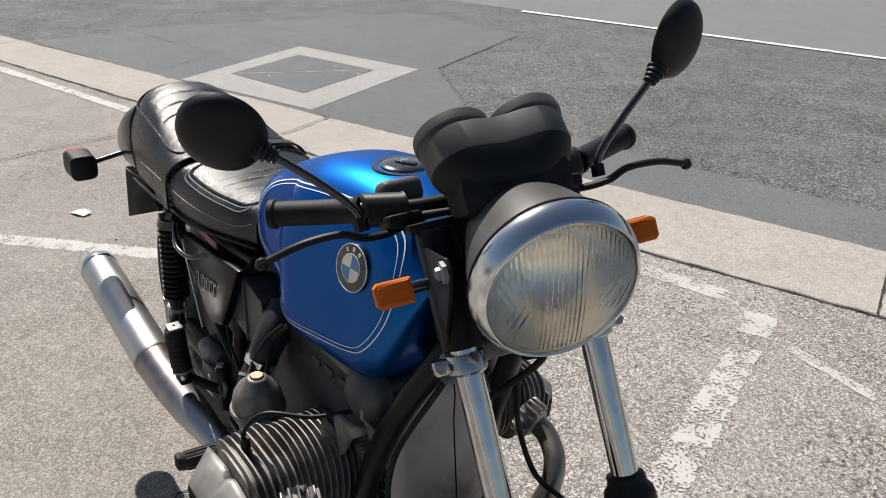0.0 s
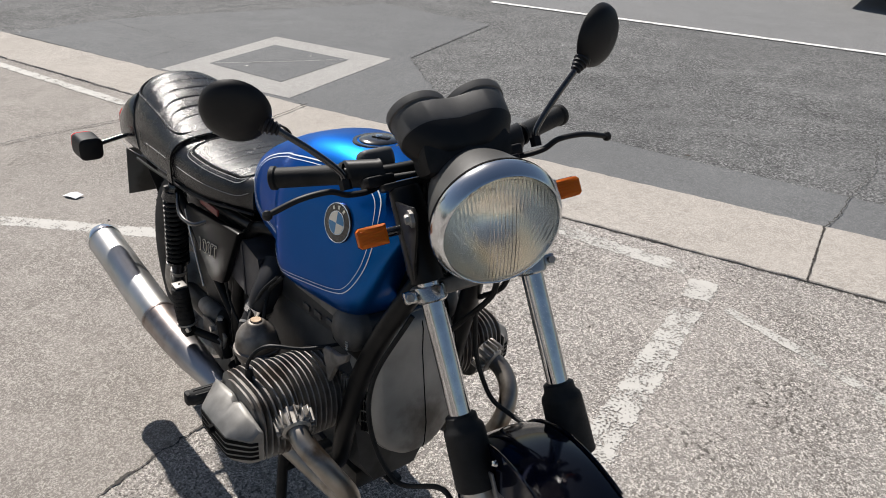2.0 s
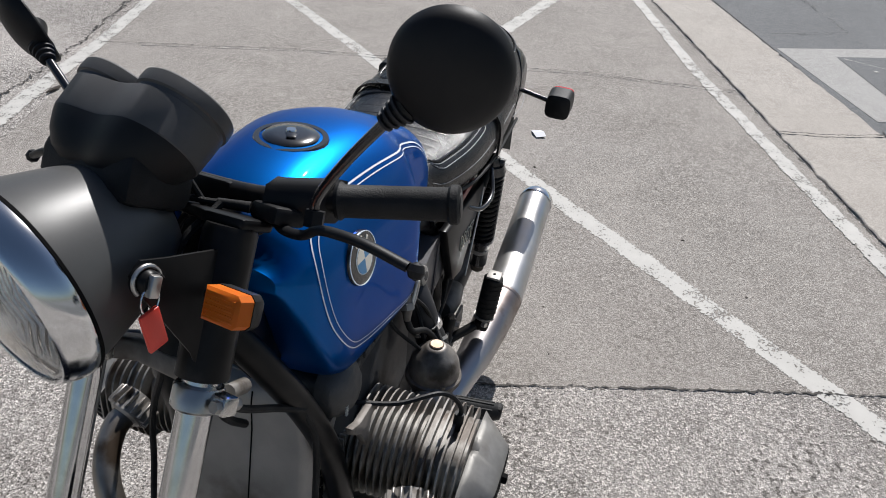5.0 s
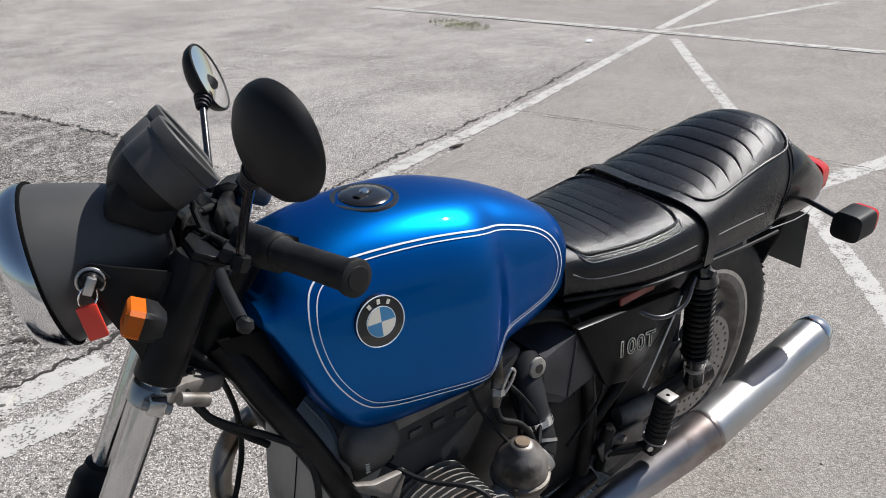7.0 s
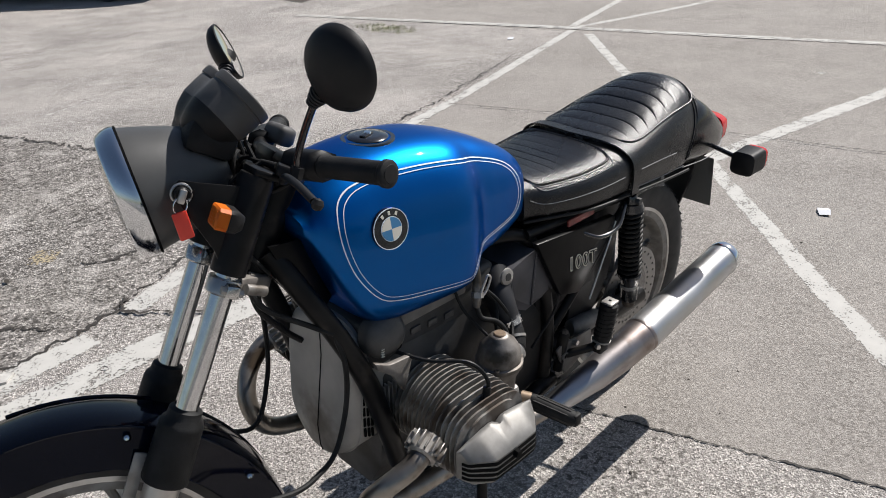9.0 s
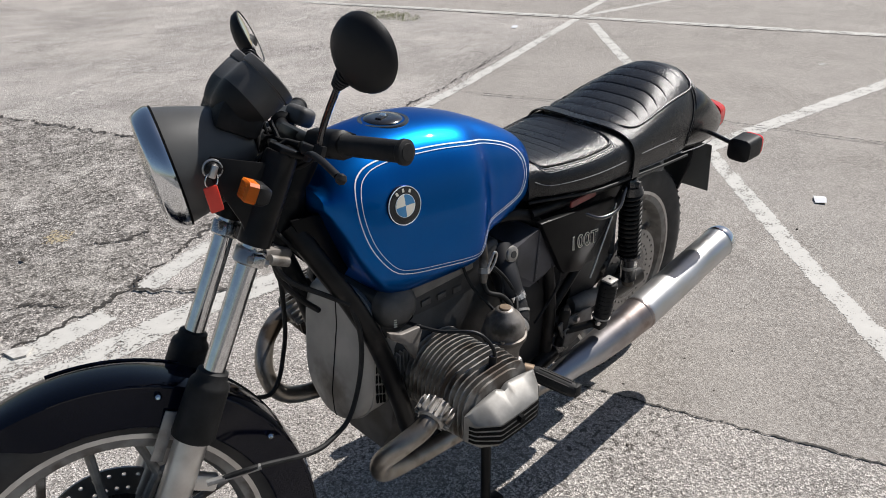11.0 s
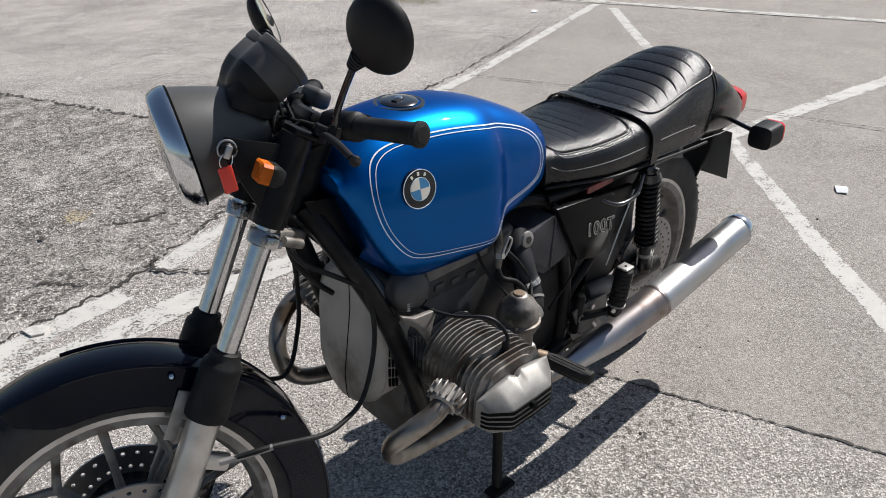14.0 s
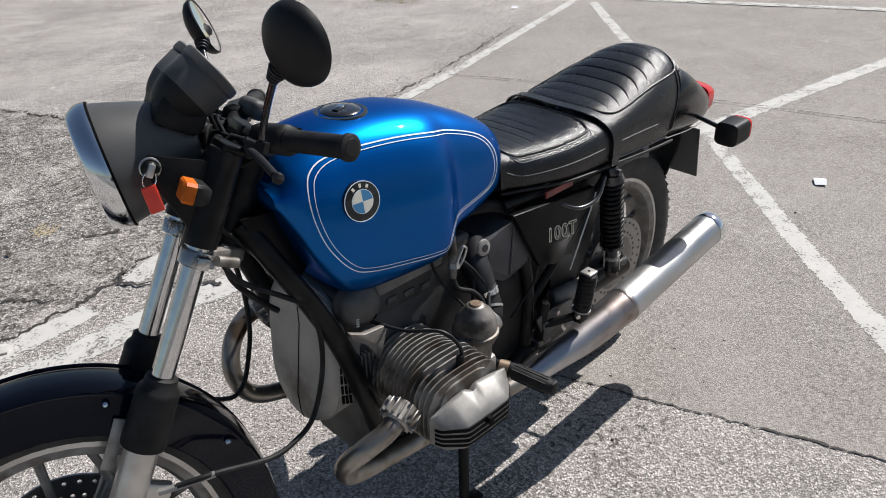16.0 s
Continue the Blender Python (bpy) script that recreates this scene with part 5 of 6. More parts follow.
# -- handlebar and controls --
bar = bpart("handlebar", tube(smooth_path([F(-0.055, -0.262, 0.127), F(-0.008, -0.155, 0.105), F(0.018, -0.085, 0.092), F(0.022, 0, 0.090), F(0.018, 0.085, 0.092), F(-0.008, 0.155, 0.105), F(-0.055, 0.262, 0.127)]), 0.0115, 16), M_FRAMEP, "black handlebar", steer=True)
for s in (1, -1):
    g0, g1 = F(-0.008, s * 0.155, 0.105), F(-0.058, s * 0.264, 0.128)
    d = (g1 - g0).normalized()
    grip = bpart("grip", tube([g0, g0 + d * 0.004, g0 + d * 0.008, g0.lerp(g1, 0.5), g1 - d * 0.012, g1 - d * 0.009, g1 - d * 0.002, g1], [0.018, 0.0195, 0.0165, 0.0165, 0.0168, 0.0195, 0.0195, 0.017], 28), M_RUBBER, "black rubber handlebar grip", steer=True)
    part("grip_end", lathe([(0.0, 0.0015), (0.0125, 0.001), (0.0135, -0.001)], to_axis(g1, d), 24, caps=False), M_PLASTIC, grip)
    control = bpart("switch_housing", loft([[F(p, s * y, q) for p, q in ((pc + 0.022, qc - 0.012), (pc + 0.022, qc + 0.012), (pc + 0.008, qc + 0.022), (pc - 0.014, qc + 0.022), (pc - 0.022, qc + 0.01), (pc - 0.022, qc - 0.012), (pc - 0.008, qc - 0.022), (pc + 0.01, qc - 0.022))]
                                            for y, pc, qc in ((0.100, 0.014, 0.094), (0.105, 0.012, 0.094), (0.148, -0.004, 0.103), (0.152, -0.007, 0.104))]), M_PLASTIC, "black switch housing on the handlebar", steer=True, sharp=80)
    part("switch_button", box(0, 0, 0, 0.016, 0.012, 0.010, 0.003, FORK @ pose(-0.018, s * 0.125, 0.112)), M_RED if s < 0 else M_PLASTIC, control)
    lever = bpart("brake_lever" if s < 0 else "clutch_lever", tube(smooth_path([F(0.022, s * 0.108, 0.074), F(0.034, s * 0.135, 0.068), F(0.046, s * 0.168, 0.070), F(0.054, s * 0.195, 0.080), F(0.052, s * 0.24, 0.079), F(0.040, s * 0.284, 0.069)]), 0.0062, 12, flat=0.75), M_PLASTIC, "black hand lever with a ball end", steer=True)
    part("ball_end", lathe([(0.0, -0.0085), (0.006, -0.006), (0.0085, 0.0), (0.006, 0.006), (0.0, 0.0085)], FORK @ Matrix.Translation((0.037, s * 0.291, 0.067)), 16, caps=False), M_PLASTIC, lever)
    part("lever_perch", box(0, 0, 0, 0.036, 0.050, 0.018, 0.005, FORK @ pose(0.024, s * 0.112, 0.080, 0, 0, -s * 15)), M_PLASTIC, lever)
    part("cable_adjuster", tube([F(0.034, s * 0.085, 0.080), F(0.050, s * 0.055, 0.078)], [0.006, 0.0045], 10), M_RUBBER, lever)
    # mirrors: a domed back, a bent stem and a ribbed joint
    c = F(0.068, s * 0.302, 0.229 if s > 0 else 0.220)
    az = radians(27 if s > 0 else 21) * s
    n = Vector((math.cos(az), math.sin(az), -0.14 if s > 0 else -0.34)).normalized()
    mm = to_axis(c, n) @ Matrix.Scale(0.965, 4)
    mir = bpart("mirror", lathe([(0.0, 0.0225), (0.015, 0.0215), (0.030, 0.0178), (0.042, 0.0120), (0.050, 0.005), (0.0535, -0.003), (0.0540, -0.009), (0.0525, -0.011), (0.049, -0.009)], mm @ Matrix.Diagonal((1.0, 1.03, 1.0, 1.0)), 48, caps=False), M_PLASTIC, "round black handlebar mirror on a stem", steer=True)
    part("mirror_glass", lathe([(0.0, -0.0140), (0.015, -0.0136), (0.030, -0.0124), (0.042, -0.0108), (0.050, -0.0095)], mm @ Matrix.Diagonal((1.0, 1.03, 1.0, 1.0)), 48, caps=False), M_MIRROR, mir)
    neck = F(0.066, s * 0.252, 0.188)
    part("stem", tube(smooth_path([F(0.030, s * 0.164, 0.085), F(0.037, s * 0.168, 0.106), F(0.051, s * 0.204, 0.145), neck]), 0.0052, 12), M_BLACK, mir)
    e = c - n * 0.004
    ins = (e - neck).normalized()
    boot = part("joint", tube([neck + ins * (0.0035 * k - 0.008) for k in range(9)], [0.0060 + 0.0009 * k for k in range(9)], 18), M_RUBBER, mir, "ribbed rubber boot")
    for k in range(4):
        part("boot_rib", tube([neck + ins * (0.0065 * k + d - 0.006) for d in (-0.0020, -0.0012, 0.0012, 0.0020)], [0.0075 + 0.0017 * k, 0.0092 + 0.0017 * k, 0.0092 + 0.0017 * k, 0.0075 + 0.0017 * k], 18), M_HOSE, boot)
    part("mirror_arm", tube([neck + ins * 0.024, e - ins * 0.012], [0.010, 0.018], 12), M_PLASTIC, mir)
    part("stem_clamp", tube([F(0.030, s * 0.164, 0.078), F(0.031, s * 0.164, 0.094)], 0.010, 6), M_PLASTIC, mir)
bpart("master_cylinder", box(0, 0, 0, 0.035, 0.060, 0.034, 0.011, FORK @ pose(-0.012, -0.098, 0.118, 0, 0, 15), segs=4), M_POD, "weathered dark grey fluid reservoir", steer=True)
bpart("bar_clamp", box(0, 0, 0, 0.03, 0.10, 0.03, 0.006, FORK @ pose(0.02, 0, 0.085)), M_FRAMEP, "black handlebar clamp", steer=True)

# -- key in the steering lock, with a red tag --
lock = bpart("ignition_lock", lathe([(0.0, 0.012), (0.008, 0.012), (0.010, 0.010), (0.0115, 0.004), (0.015, 0.003), (0.015, 0.0)], to_axis(F(0.158, 0.104, 0.010), (0, 1, 0)), 20, caps=False), M_FRAMEP, "ignition lock with a key and red tag", steer=True)
part("lock_ring", tube([F(0.158 + 0.0135 * math.cos(a), 0.108, 0.010 + 0.0135 * math.sin(a)) for a in (radians(-60 + 15 * k) for k in range(19))], 0.0022, 8), M_ALU_BRIGHT, lock)
part("key", box(0, 0, 0, 0.010, 0.012, 0.020, 0.002, FORK @ pose(0.158, 0.116, 0.008)), M_ALU_BRIGHT, lock)
ringpts = [F(0.156 + 0.009 * math.cos(a), 0.114, -0.005 + 0.013 * math.sin(a)) for a in (2 * math.pi * k / 16 for k in range(17))]
part("key_ring", tube(ringpts, 0.0010, 6), M_CHROME, lock)
part("key_tag", box(0, 0, 0, 0.021, 0.005, 0.043, 0.0024, STEER.inverted() @ Matrix.Translation(STEER @ F(0.144, 0.111, -0.032)) @ pose(0, 0, 0, 0, 8, -15)), M_TAG, lock, "red plastic key tag")

# -- engine --
bpart("engine_block", loft([[(x, y * k, z) for y, z in ((-0.10, 0.33), (-0.06, 0.27), (0.06, 0.27), (0.10, 0.33), (0.115, 0.42), (0.112, 0.55), (0.10, 0.60), (-0.10, 0.60), (-0.112, 0.55), (-0.115, 0.42))] for x, k in ((-0.06, 0.96), (0.22, 1.0), (0.275, 0.86))]), M_ENGINE, "grimy grey cast engine block", sharp=30)
top = bpart("engine_top_cover", box(0.13, 0, 0.625, 0.34, 0.20, 0.10, 0.014, segs=3), M_ENGINE, "dark cast engine top cover")
for s in (1, -1):
    for k in range(7):
        part("cooling_rib", box(0.238 + 0.008 * k, s * 0.102, 0.662, 0.003, 0.006, 0.026, 0.0), M_ALU, top)
    for k in range(3):
        part("raised_bar", box(0.184 - 0.044 * k, s * 0.1015, 0.618 - 0.004 * k, 0.024, 0.005, 0.013, 0.0015), M_LETTER, top)
    part("dusty_shoulder", box(0.140, s * 0.0965, 0.652, 0.185, 0.012, 0.028, 0.004), M_DUSTY, top, "dusty beige shoulder of the cover")
cov = []
for x, k in ((0.220, 1.0), (0.316, 1.0), (0.332, 0.975), (0.340, 0.925), (0.3445, 0.82), (0.346, 0.5)):
    ring = []
    for i in range(48):
        a = 2 * math.pi * i / 48
        c, s = math.cos(a), math.sin(a)
        wz = 0.150 * math.copysign(abs(s) ** 0.5, s)
        wy = (0.099 if s > 0 else 0.099 - 0.050 * abs(s) ** 2) * math.copysign(abs(c) ** 0.5, c)
        ring.append((x - 0.012 * (wz / 0.15), wy * k, 0.520 + wz * k))
    cov.append(ring)
cover = bpart("front_cover", loft(cov), M_COVER, "grey cast alternator cover")
part("cover_seam", tube([(x, 0.010, z) for x, z in ((0.3525, 0.381), (0.3567, 0.397), (0.3583, 0.445), (0.3463, 0.520), (0.3343, 0.595), (0.3328, 0.643), (0.3285, 0.659))], 0.0011, 8), M_GROOVE, cover)
part("edge_rib", tube([(x + 0.002, y * 1.004, 0.520 + (z - 0.520) * 1.004) for x, y, z in cov[1] + cov[1][:1]], 0.0016, 6), M_COVER, cover)
for s in (1, -1):
    for r in range(3):
        for k in range(4):
            part("vent_slot", box(0.315 - 0.0085 * r, s * 0.0985, 0.452 + 0.024 * k - 0.004 * r, 0.005, 0.004, 0.019, 0.001), M_GROOVE, cover)
    for k in range(9):
        part("cooling_rib", box(0.275 - 0.009 * k, s * 0.108, 0.49, 0.003, 0.012, 0.10, 0.0), M_FIN, cover)
for s in (1, -1):
    bpart("starter_bracket", prism([(0.236, 0.612), (0.290, 0.618), (0.322, 0.636), (0.318, 0.620), (0.284, 0.590), (0.258, 0.542), (0.250, 0.570)], 0.012, Matrix(((1, 0, 0, 0), (0, 0, -s, s * 0.145), (0, 1, 0, 0), (0, 0, 0, 1))), 0.003), M_YOKE, "bright cast bracket on the engine")
    dome = bpart("starter_dome", lathe([(0.046, 0.0), (0.045, 0.012), (0.040, 0.024), (0.029, 0.034), (0.014, 0.039), (0.0, 0.040)], to_axis((0.264, s * 0.094, 0.648), (0.1, s, 0.12)), 32, caps=False), M_DOME, "rounded dark starter housing beside the top cover")
    part("timing_window", lathe([(0.0, 0.0), (0.007, 0.0), (0.008, -0.004)], to_axis((0.252, s * 0.131, 0.628), (0.1, s, -0.2)), 16, caps=False), M_GROOVE, dome)
    for k in range(4):
        part("scale_mark", box(0.287, s * 0.1285, 0.638 - 0.005 * k, 0.006, 0.003, 0.0015), M_WHITE, dome)
bpart("oil_pan", box(0.10, 0, 0.255, 0.30, 0.16, 0.05, 0.015), M_ENGINE, "dark finned oil pan")
bpart("gearbox", box(-0.13, 0, 0.40, 0.24, 0.215, 0.26, 0.04, segs=4), M_GEARBOX_SHADE, "cast gearbox coloured near black for the deep shade it sits in")
airbox = bpart("air_box", loft([[(x, y, z) for x, z in ((-0.045, 0.600 - d), (-0.060, 0.655), (-0.13, 0.672), (-0.200, 0.650), (-0.212, 0.560 - d * 0.6), (-0.120, 0.545 - d * 0.6))] for y, d in ((-0.128, 0.0), (-0.118, 0.03), (0.118, 0.03), (0.128, 0.0))]), M_AIRBOX, "grey faceted air filter box", sharp=20)
for s in (1, -1):
    part("box_rib", tube([(-0.125, s * 0.129, 0.545), (-0.135, s * 0.129, 0.668)], 0.003, 6), M_AIRBOX, airbox)


def fin_plate(cx, cz, y, wx, wz, thick, s, r=0.4, n=28, squash=0.0):
    """A cooling fin: a rounded plate across the cylinder."""
    secs = []
    for dy in (-thick / 2, thick / 2):
        ring = []
        for i in range(n):
            a = 2 * math.pi * i / n
            c, q = math.cos(a), math.sin(a)
            ring.append((cx + wx * math.copysign(abs(c) ** r, c), s * (y + dy), cz + wz * math.copysign(abs(q) ** r, q)))
        secs.append(ring)
    return loft(secs)


CX, CZ = 0.177, 0.474
for s in (1, -1):
    cyl = bpart("cylinder", lathe([(0.058, 0.09), (0.058, 0.215)], to_axis((CX, 0, CZ), (0, s, 0)), 28), M_FIN, "finned aluminium cylinder")
    for k in range(10):
        part("fin", fin_plate(CX, CZ, 0.108 + k * 0.0112, 0.082, 0.080, 0.0026, s, 0.86), M_FIN, cyl)
    head = bpart("cylinder_head", fin_plate(CX, CZ, 0.253, 0.066, 0.060, 0.072, s, 0.6), M_FIN, "finned cylinder head")
    for k in range(6):
        part("fin", fin_plate(CX + 0.002, CZ, 0.222 + k * 0.0122, 0.090, 0.078 - 0.0015 * k, 0.0030, s, 0.62), M_FIN, head)
    # valve cover with a notched crown and black grooves below
    VC = [(0.0, 0.0420), (0.005, 0.0430), (0.012, 0.0412), (0.040, 0.0210), (0.049, 0.0130), (0.0525, 0.0080), (0.0535, -0.010), (0.0525, -0.036), (0.046, -0.048), (0.030, -0.058), (0.004, -0.0600), (0.0, -0.0590)]

    def vc_plan(t, d):
        """The outline of the cover from above: a flat face between two long chamfers."""
        k = lerp([(0, 1.0), (0.50, 0.985), (0.56, 0.97), (0.60, 0.93), (0.94, 0.42), (0.985, 0.30), (1.0, 0.16)], abs(t))
        return Vector((CX - 0.004 + 0.099 * t * (1 - 0.05 * d / 0.05), 0.290 + d * k))

    def vc_point(t, d, z, o=0.0):
        n = 0.010 * math.exp(-((t * 0.094) / 0.008) ** 2) * max(0.0, 1 - d / 0.034) if z > 0.015 else 0.0
        q = vc_plan(t, d)
        along = (vc_plan(min(t + 0.02, 1), d) - vc_plan(max(t - 0.02, -1), d)).normalized()
        q = q + Vector((-along.y, along.x)) * o
        return (q.x, s * q.y, CZ - 0.002 + (z - n) * (0.97 - (0.38 * abs(t) ** 1.7 if z > 0.009 else 0.16 * abs(t) ** 4 + 1.2 * max(0.0, abs(t) - 0.78) * max(0.0, (-0.040 - z) / 0.020))))
    TS = [math.copysign(abs(u) ** 0.75, u) for u in (-1 + 2 * k / 40 for k in range(41))]
    vc = bpart("valve_cover", loft([[vc_point(t, d, z) for d, z in VC] for t in TS]), M_VALVE, "cast aluminium valve cover with black grooves", sharp=24)
    for k in range(4):
        zc = 0.001 - 0.0125 * k
        secs = []
        for t in TS:
            ring = []
            for dz, o in ((0.0036, -0.001), (0.0036, 0.0011), (-0.0036, 0.0011), (-0.0036, -0.001)):
                z = zc + dz
                ring.append(vc_point(t, lerp([(-0.058, 0.030), (-0.048, 0.046), (-0.036, 0.0525), (-0.010, 0.0535), (0.008, 0.0525)], z), z, o))
            secs.append(ring)
        part("groove", loft(secs), M_GROOVE, vc)
    part("cover_nut", lathe([(0.0, 0.010), (0.008, 0.009), (0.009, 0.0)], to_axis((CX, s * 0.343, CZ - 0.005), (0, s, 0)), 6, caps=False), M_GROOVE, vc)
    # exhaust: finned nut, header and silencer
    nd = Vector((0.86, s * 0.22, -0.30)).normalized()
    shift = Vector((0.006, 0, -0.008)) * (1 + s)
    nm = to_axis(Vector((0.268, s * 0.228, 0.497)) + shift, nd)
    nut = bpart("exhaust_nut", lathe([(0.020, -0.012), (0.027, -0.012), (0.027, 0.024), (0.022, 0.028), (0.019, 0.026)], nm, 28, caps=False), M_NUT, "finned exhaust collar nut")
    for k in range(16):
        part("nut_fin", box(0.031, 0, 0.006, 0.012, 0.0038, 0.030, 0.0012, nm @ Matrix.Rotation(2 * math.pi * k / 16, 4, "Z"), segs=1), M_NUT, nut)
    bpart("exhaust_header", tube(smooth_path([Vector((0.272, s * 0.229, 0.495)) + shift, Vector((0.315, s * 0.236, 0.482)) + shift, Vector((0.362, s * 0.220, 0.450)) + shift * 0.6, (0.388, s * 0.190, 0.398), (0.365, s * 0.168, 0.343), (0.29, s * 0.158, 0.315), (0.18, s * 0.158, 0.300), (0.0, s * 0.165, 0.285), (-0.14, s * 0.188, 0.298)], 10), 0.0195, 20), M_HEADER, "heat-stained exhaust header pipe")
    ro = 0.210 if s > 0 else 0.224
    sil = bpart("silencer", tube([(-0.12, s * 0.182, 0.290), (-0.17, s * 0.188, 0.297), (-0.28, s * 0.204, 0.318), (-0.36, s * 0.212, 0.333), (-0.454, s * 0.218, 0.3493)], [0.022, 0.027, 0.038, 0.0425, 0.0450], 36), M_BAND, "long chrome silencer")
    part("joint_ring", tube([(-0.446, s * 0.2175, 0.3479), (-0.447, s * 0.2176, 0.3481), (-0.455, s * 0.2180, 0.3495), (-0.456, s * 0.2180, 0.3497)], [0.0445, 0.0456, 0.0457, 0.0450], 36), M_BAND, sil, "brown stained joint of the silencer")
    part("muffler", tube([(-0.452, s * 0.218, 0.3490), (-0.456, s * 0.218, 0.3497), (-0.460, s * 0.2182, 0.3503), (-0.842 - 0.010 * s, s * ro, 0.401 - 0.0075 * s), (-0.848 - 0.010 * s, s * ro, 0.402 - 0.0075 * s)], [0.0455, 0.0462, 0.0452, 0.0452, 0.0452], 40), M_SIL, sil)
    part("end_cap", tube([(x - 0.010 - 0.010 * s, s * ro, z - 0.0075 - 0.0075 * s) for x, z in ((-0.834, 0.409), (-0.838, 0.4095), (-0.854, 0.412), (-0.864, 0.4135), (-0.866, 0.414))], [0.0464, 0.0472, 0.0468, 0.041, 0.022], 40), M_CHROME, sil)
    # carburettor
    carb = bpart("carburettor", lathe([(0.0, 0.580), (0.014, 0.580), (0.019, 0.577), (0.0215, 0.571), (0.033, 0.563), (0.0405, 0.550), (0.0435, 0.534), (0.0435, 0.524), (0.0475, 0.522), (0.0475, 0.514), (0.043, 0.511), (0.040, 0.498), (0.034, 0.488), (0.032, 0.440), (0.022, 0.425), (0.0, 0.423)], Matrix.Translation((0.045, s * 0.188, 0)), 32, caps=False), M_CARB, "domed carburettor with aluminium body")
    part("dome_cap", lathe([(0.0, 0.5835), (0.0105, 0.5835), (0.012, 0.582), (0.012, 0.575)], Matrix.Translation((0.045, s * 0.188, 0)), 20, caps=False), M_BRASS, carb, "dull brass cap")
    part("throat", tube([(0.11, s * 0.198, 0.495), (0.045, s * 0.190, 0.50), (-0.01, s * 0.182, 0.515)], [0.024, 0.026, 0.026], 20), M_ALU, carb)
    part("float_bowl", box(0.045, s * 0.188, 0.435, 0.066, 0.062, 0.045, 0.010), M_ALU, carb)
    for o in (-0.034, 0.034):
        part("cap_screw", tube([(0.045 + o, s * 0.214, 0.510), (0.045 + o, s * 0.214, 0.527)], 0.0045, 8), M_PIPE, carb)
    horn_pts = smooth_path([(-0.002, s * 0.182, 0.512), (-0.018, s * 0.170, 0.524), (-0.027, s * 0.150, 0.552), (-0.024, s * 0.130, 0.597), (-0.050, s * 0.085, 0.640)], 6)
    hose = bpart("intake_hose", tube(horn_pts, [0.023 + 0.004 * min(k / 14, 1) + 0.006 * max(k - 14, 0) / 10 for k in range(len(horn_pts))], 22), M_HOSE, "dark grey intake elbow")
    part("hose_clamp", tube(horn_pts[12:15], [0.0300, 0.0305, 0.0305], 22), M_CHROME, hose, "bright hose clamp")
    part("hose_clamp", tube(horn_pts[7:9], 0.0282, 22), M_ALU, hose, "dull hose clamp")
    part("rubber_sleeve", tube(horn_pts[3:11], [0.0250, 0.0255, 0.0258, 0.026, 0.0262, 0.0264, 0.0265, 0.0266], 22), M_RUBBER, hose)
    bpart("cable", tube(smooth_path([(0.03, s * 0.130, 0.655), (0.005, s * 0.150, 0.62), (-0.015, s * 0.165, 0.575), (0.005, s * 0.188, 0.555)], 6), 0.0036, 8), M_RUBBER, "black vacuum hose")
    bpart("cable", tube(smooth_path([(-0.16, s * 0.131, 0.64), (-0.205, s * 0.137, 0.57), (-0.20, s * 0.137, 0.50), (-0.12, s * 0.14, 0.44)], 6), 0.003, 8), M_RUBBER, "thin black wiring")
    bpart("spark_lead", tube(smooth_path([(CX - 0.01, s * 0.262, CZ + 0.062), (CX - 0.015, s * 0.262, CZ + 0.10), (CX + 0.005, s * 0.235, CZ + 0.135), (CX + 0.05, s * 0.18, CZ + 0.135), (CX + 0.08, s * 0.11, CZ + 0.14)]), 0.0038, 8), M_PLASTIC, "black spark plug lead")
    bpart("plug_cap", tube([(CX - 0.008, s * 0.262, CZ + 0.03), (CX - 0.014, s * 0.262, CZ + 0.088)], [0.009, 0.0075], 12), M_PLASTIC, "black spark plug cap")
    bpart("pushrod_tube", tube([(CX - 0.03, s * 0.10, CZ - 0.07), (CX - 0.03, s * 0.22, CZ - 0.065)], 0.011, 12), M_ALU, "pushrod tube under the cylinder")
    # frame tubes
    bpart("down_tube", tube(smooth_path([(0.428, s * 0.030, 0.850), (0.400, s * 0.066, 0.782), (0.354, s * 0.096, 0.680), (0.312, s * 0.114, 0.570), (0.278, s * 0.122, 0.44), (0.245, s * 0.122, 0.335), (0.17, s * 0.122, 0.285), (-0.02, s * 0.125, 0.272), (-0.22, s * 0.125, 0.30)], 8), 0.0190, 16), M_FRAMEP, "black frame down tube")
    bpart("frame_gusset", prism([(0.440, 0.870), (0.372, 0.862), (0.345, 0.800), (0.330, 0.735), (0.352, 0.715), (0.400, 0.775)][::s], 0.006, Matrix(((1, 0, 0, 0), (0, 0, -s, s * 0.052), (0, 1, 0, 0), (0, 0, 0, 1))), 0.0015), M_SIDE, "black frame gusset at the steering head")
    bpart("frame_rail", tube(smooth_path([(-0.20, s * 0.118, 0.31), (-0.205, s * 0.118, 0.45), (-0.175, s * 0.112, 0.60), (-0.12, s * 0.10, 0.70), (0.05, s * 0.06, 0.72)], 6), 0.014, 14), M_FRAMEP, "black frame tube")
    bpart("sub_frame", tube(smooth_path([(-0.12, s * 0.11, 0.704), (-0.30, s * 0.118, 0.696), (-0.46, s * 0.130, 0.692), (-0.62, s * 0.118, 0.675)], 6), 0.0115, 14), M_FRAMEP, "black rear subframe tube")
    bpart("frame_strut", tube([(-0.205, s * 0.118, 0.42), (-0.44, s * 0.145, 0.68)], 0.0105, 12), M_FRAMEP, "black subframe strut")
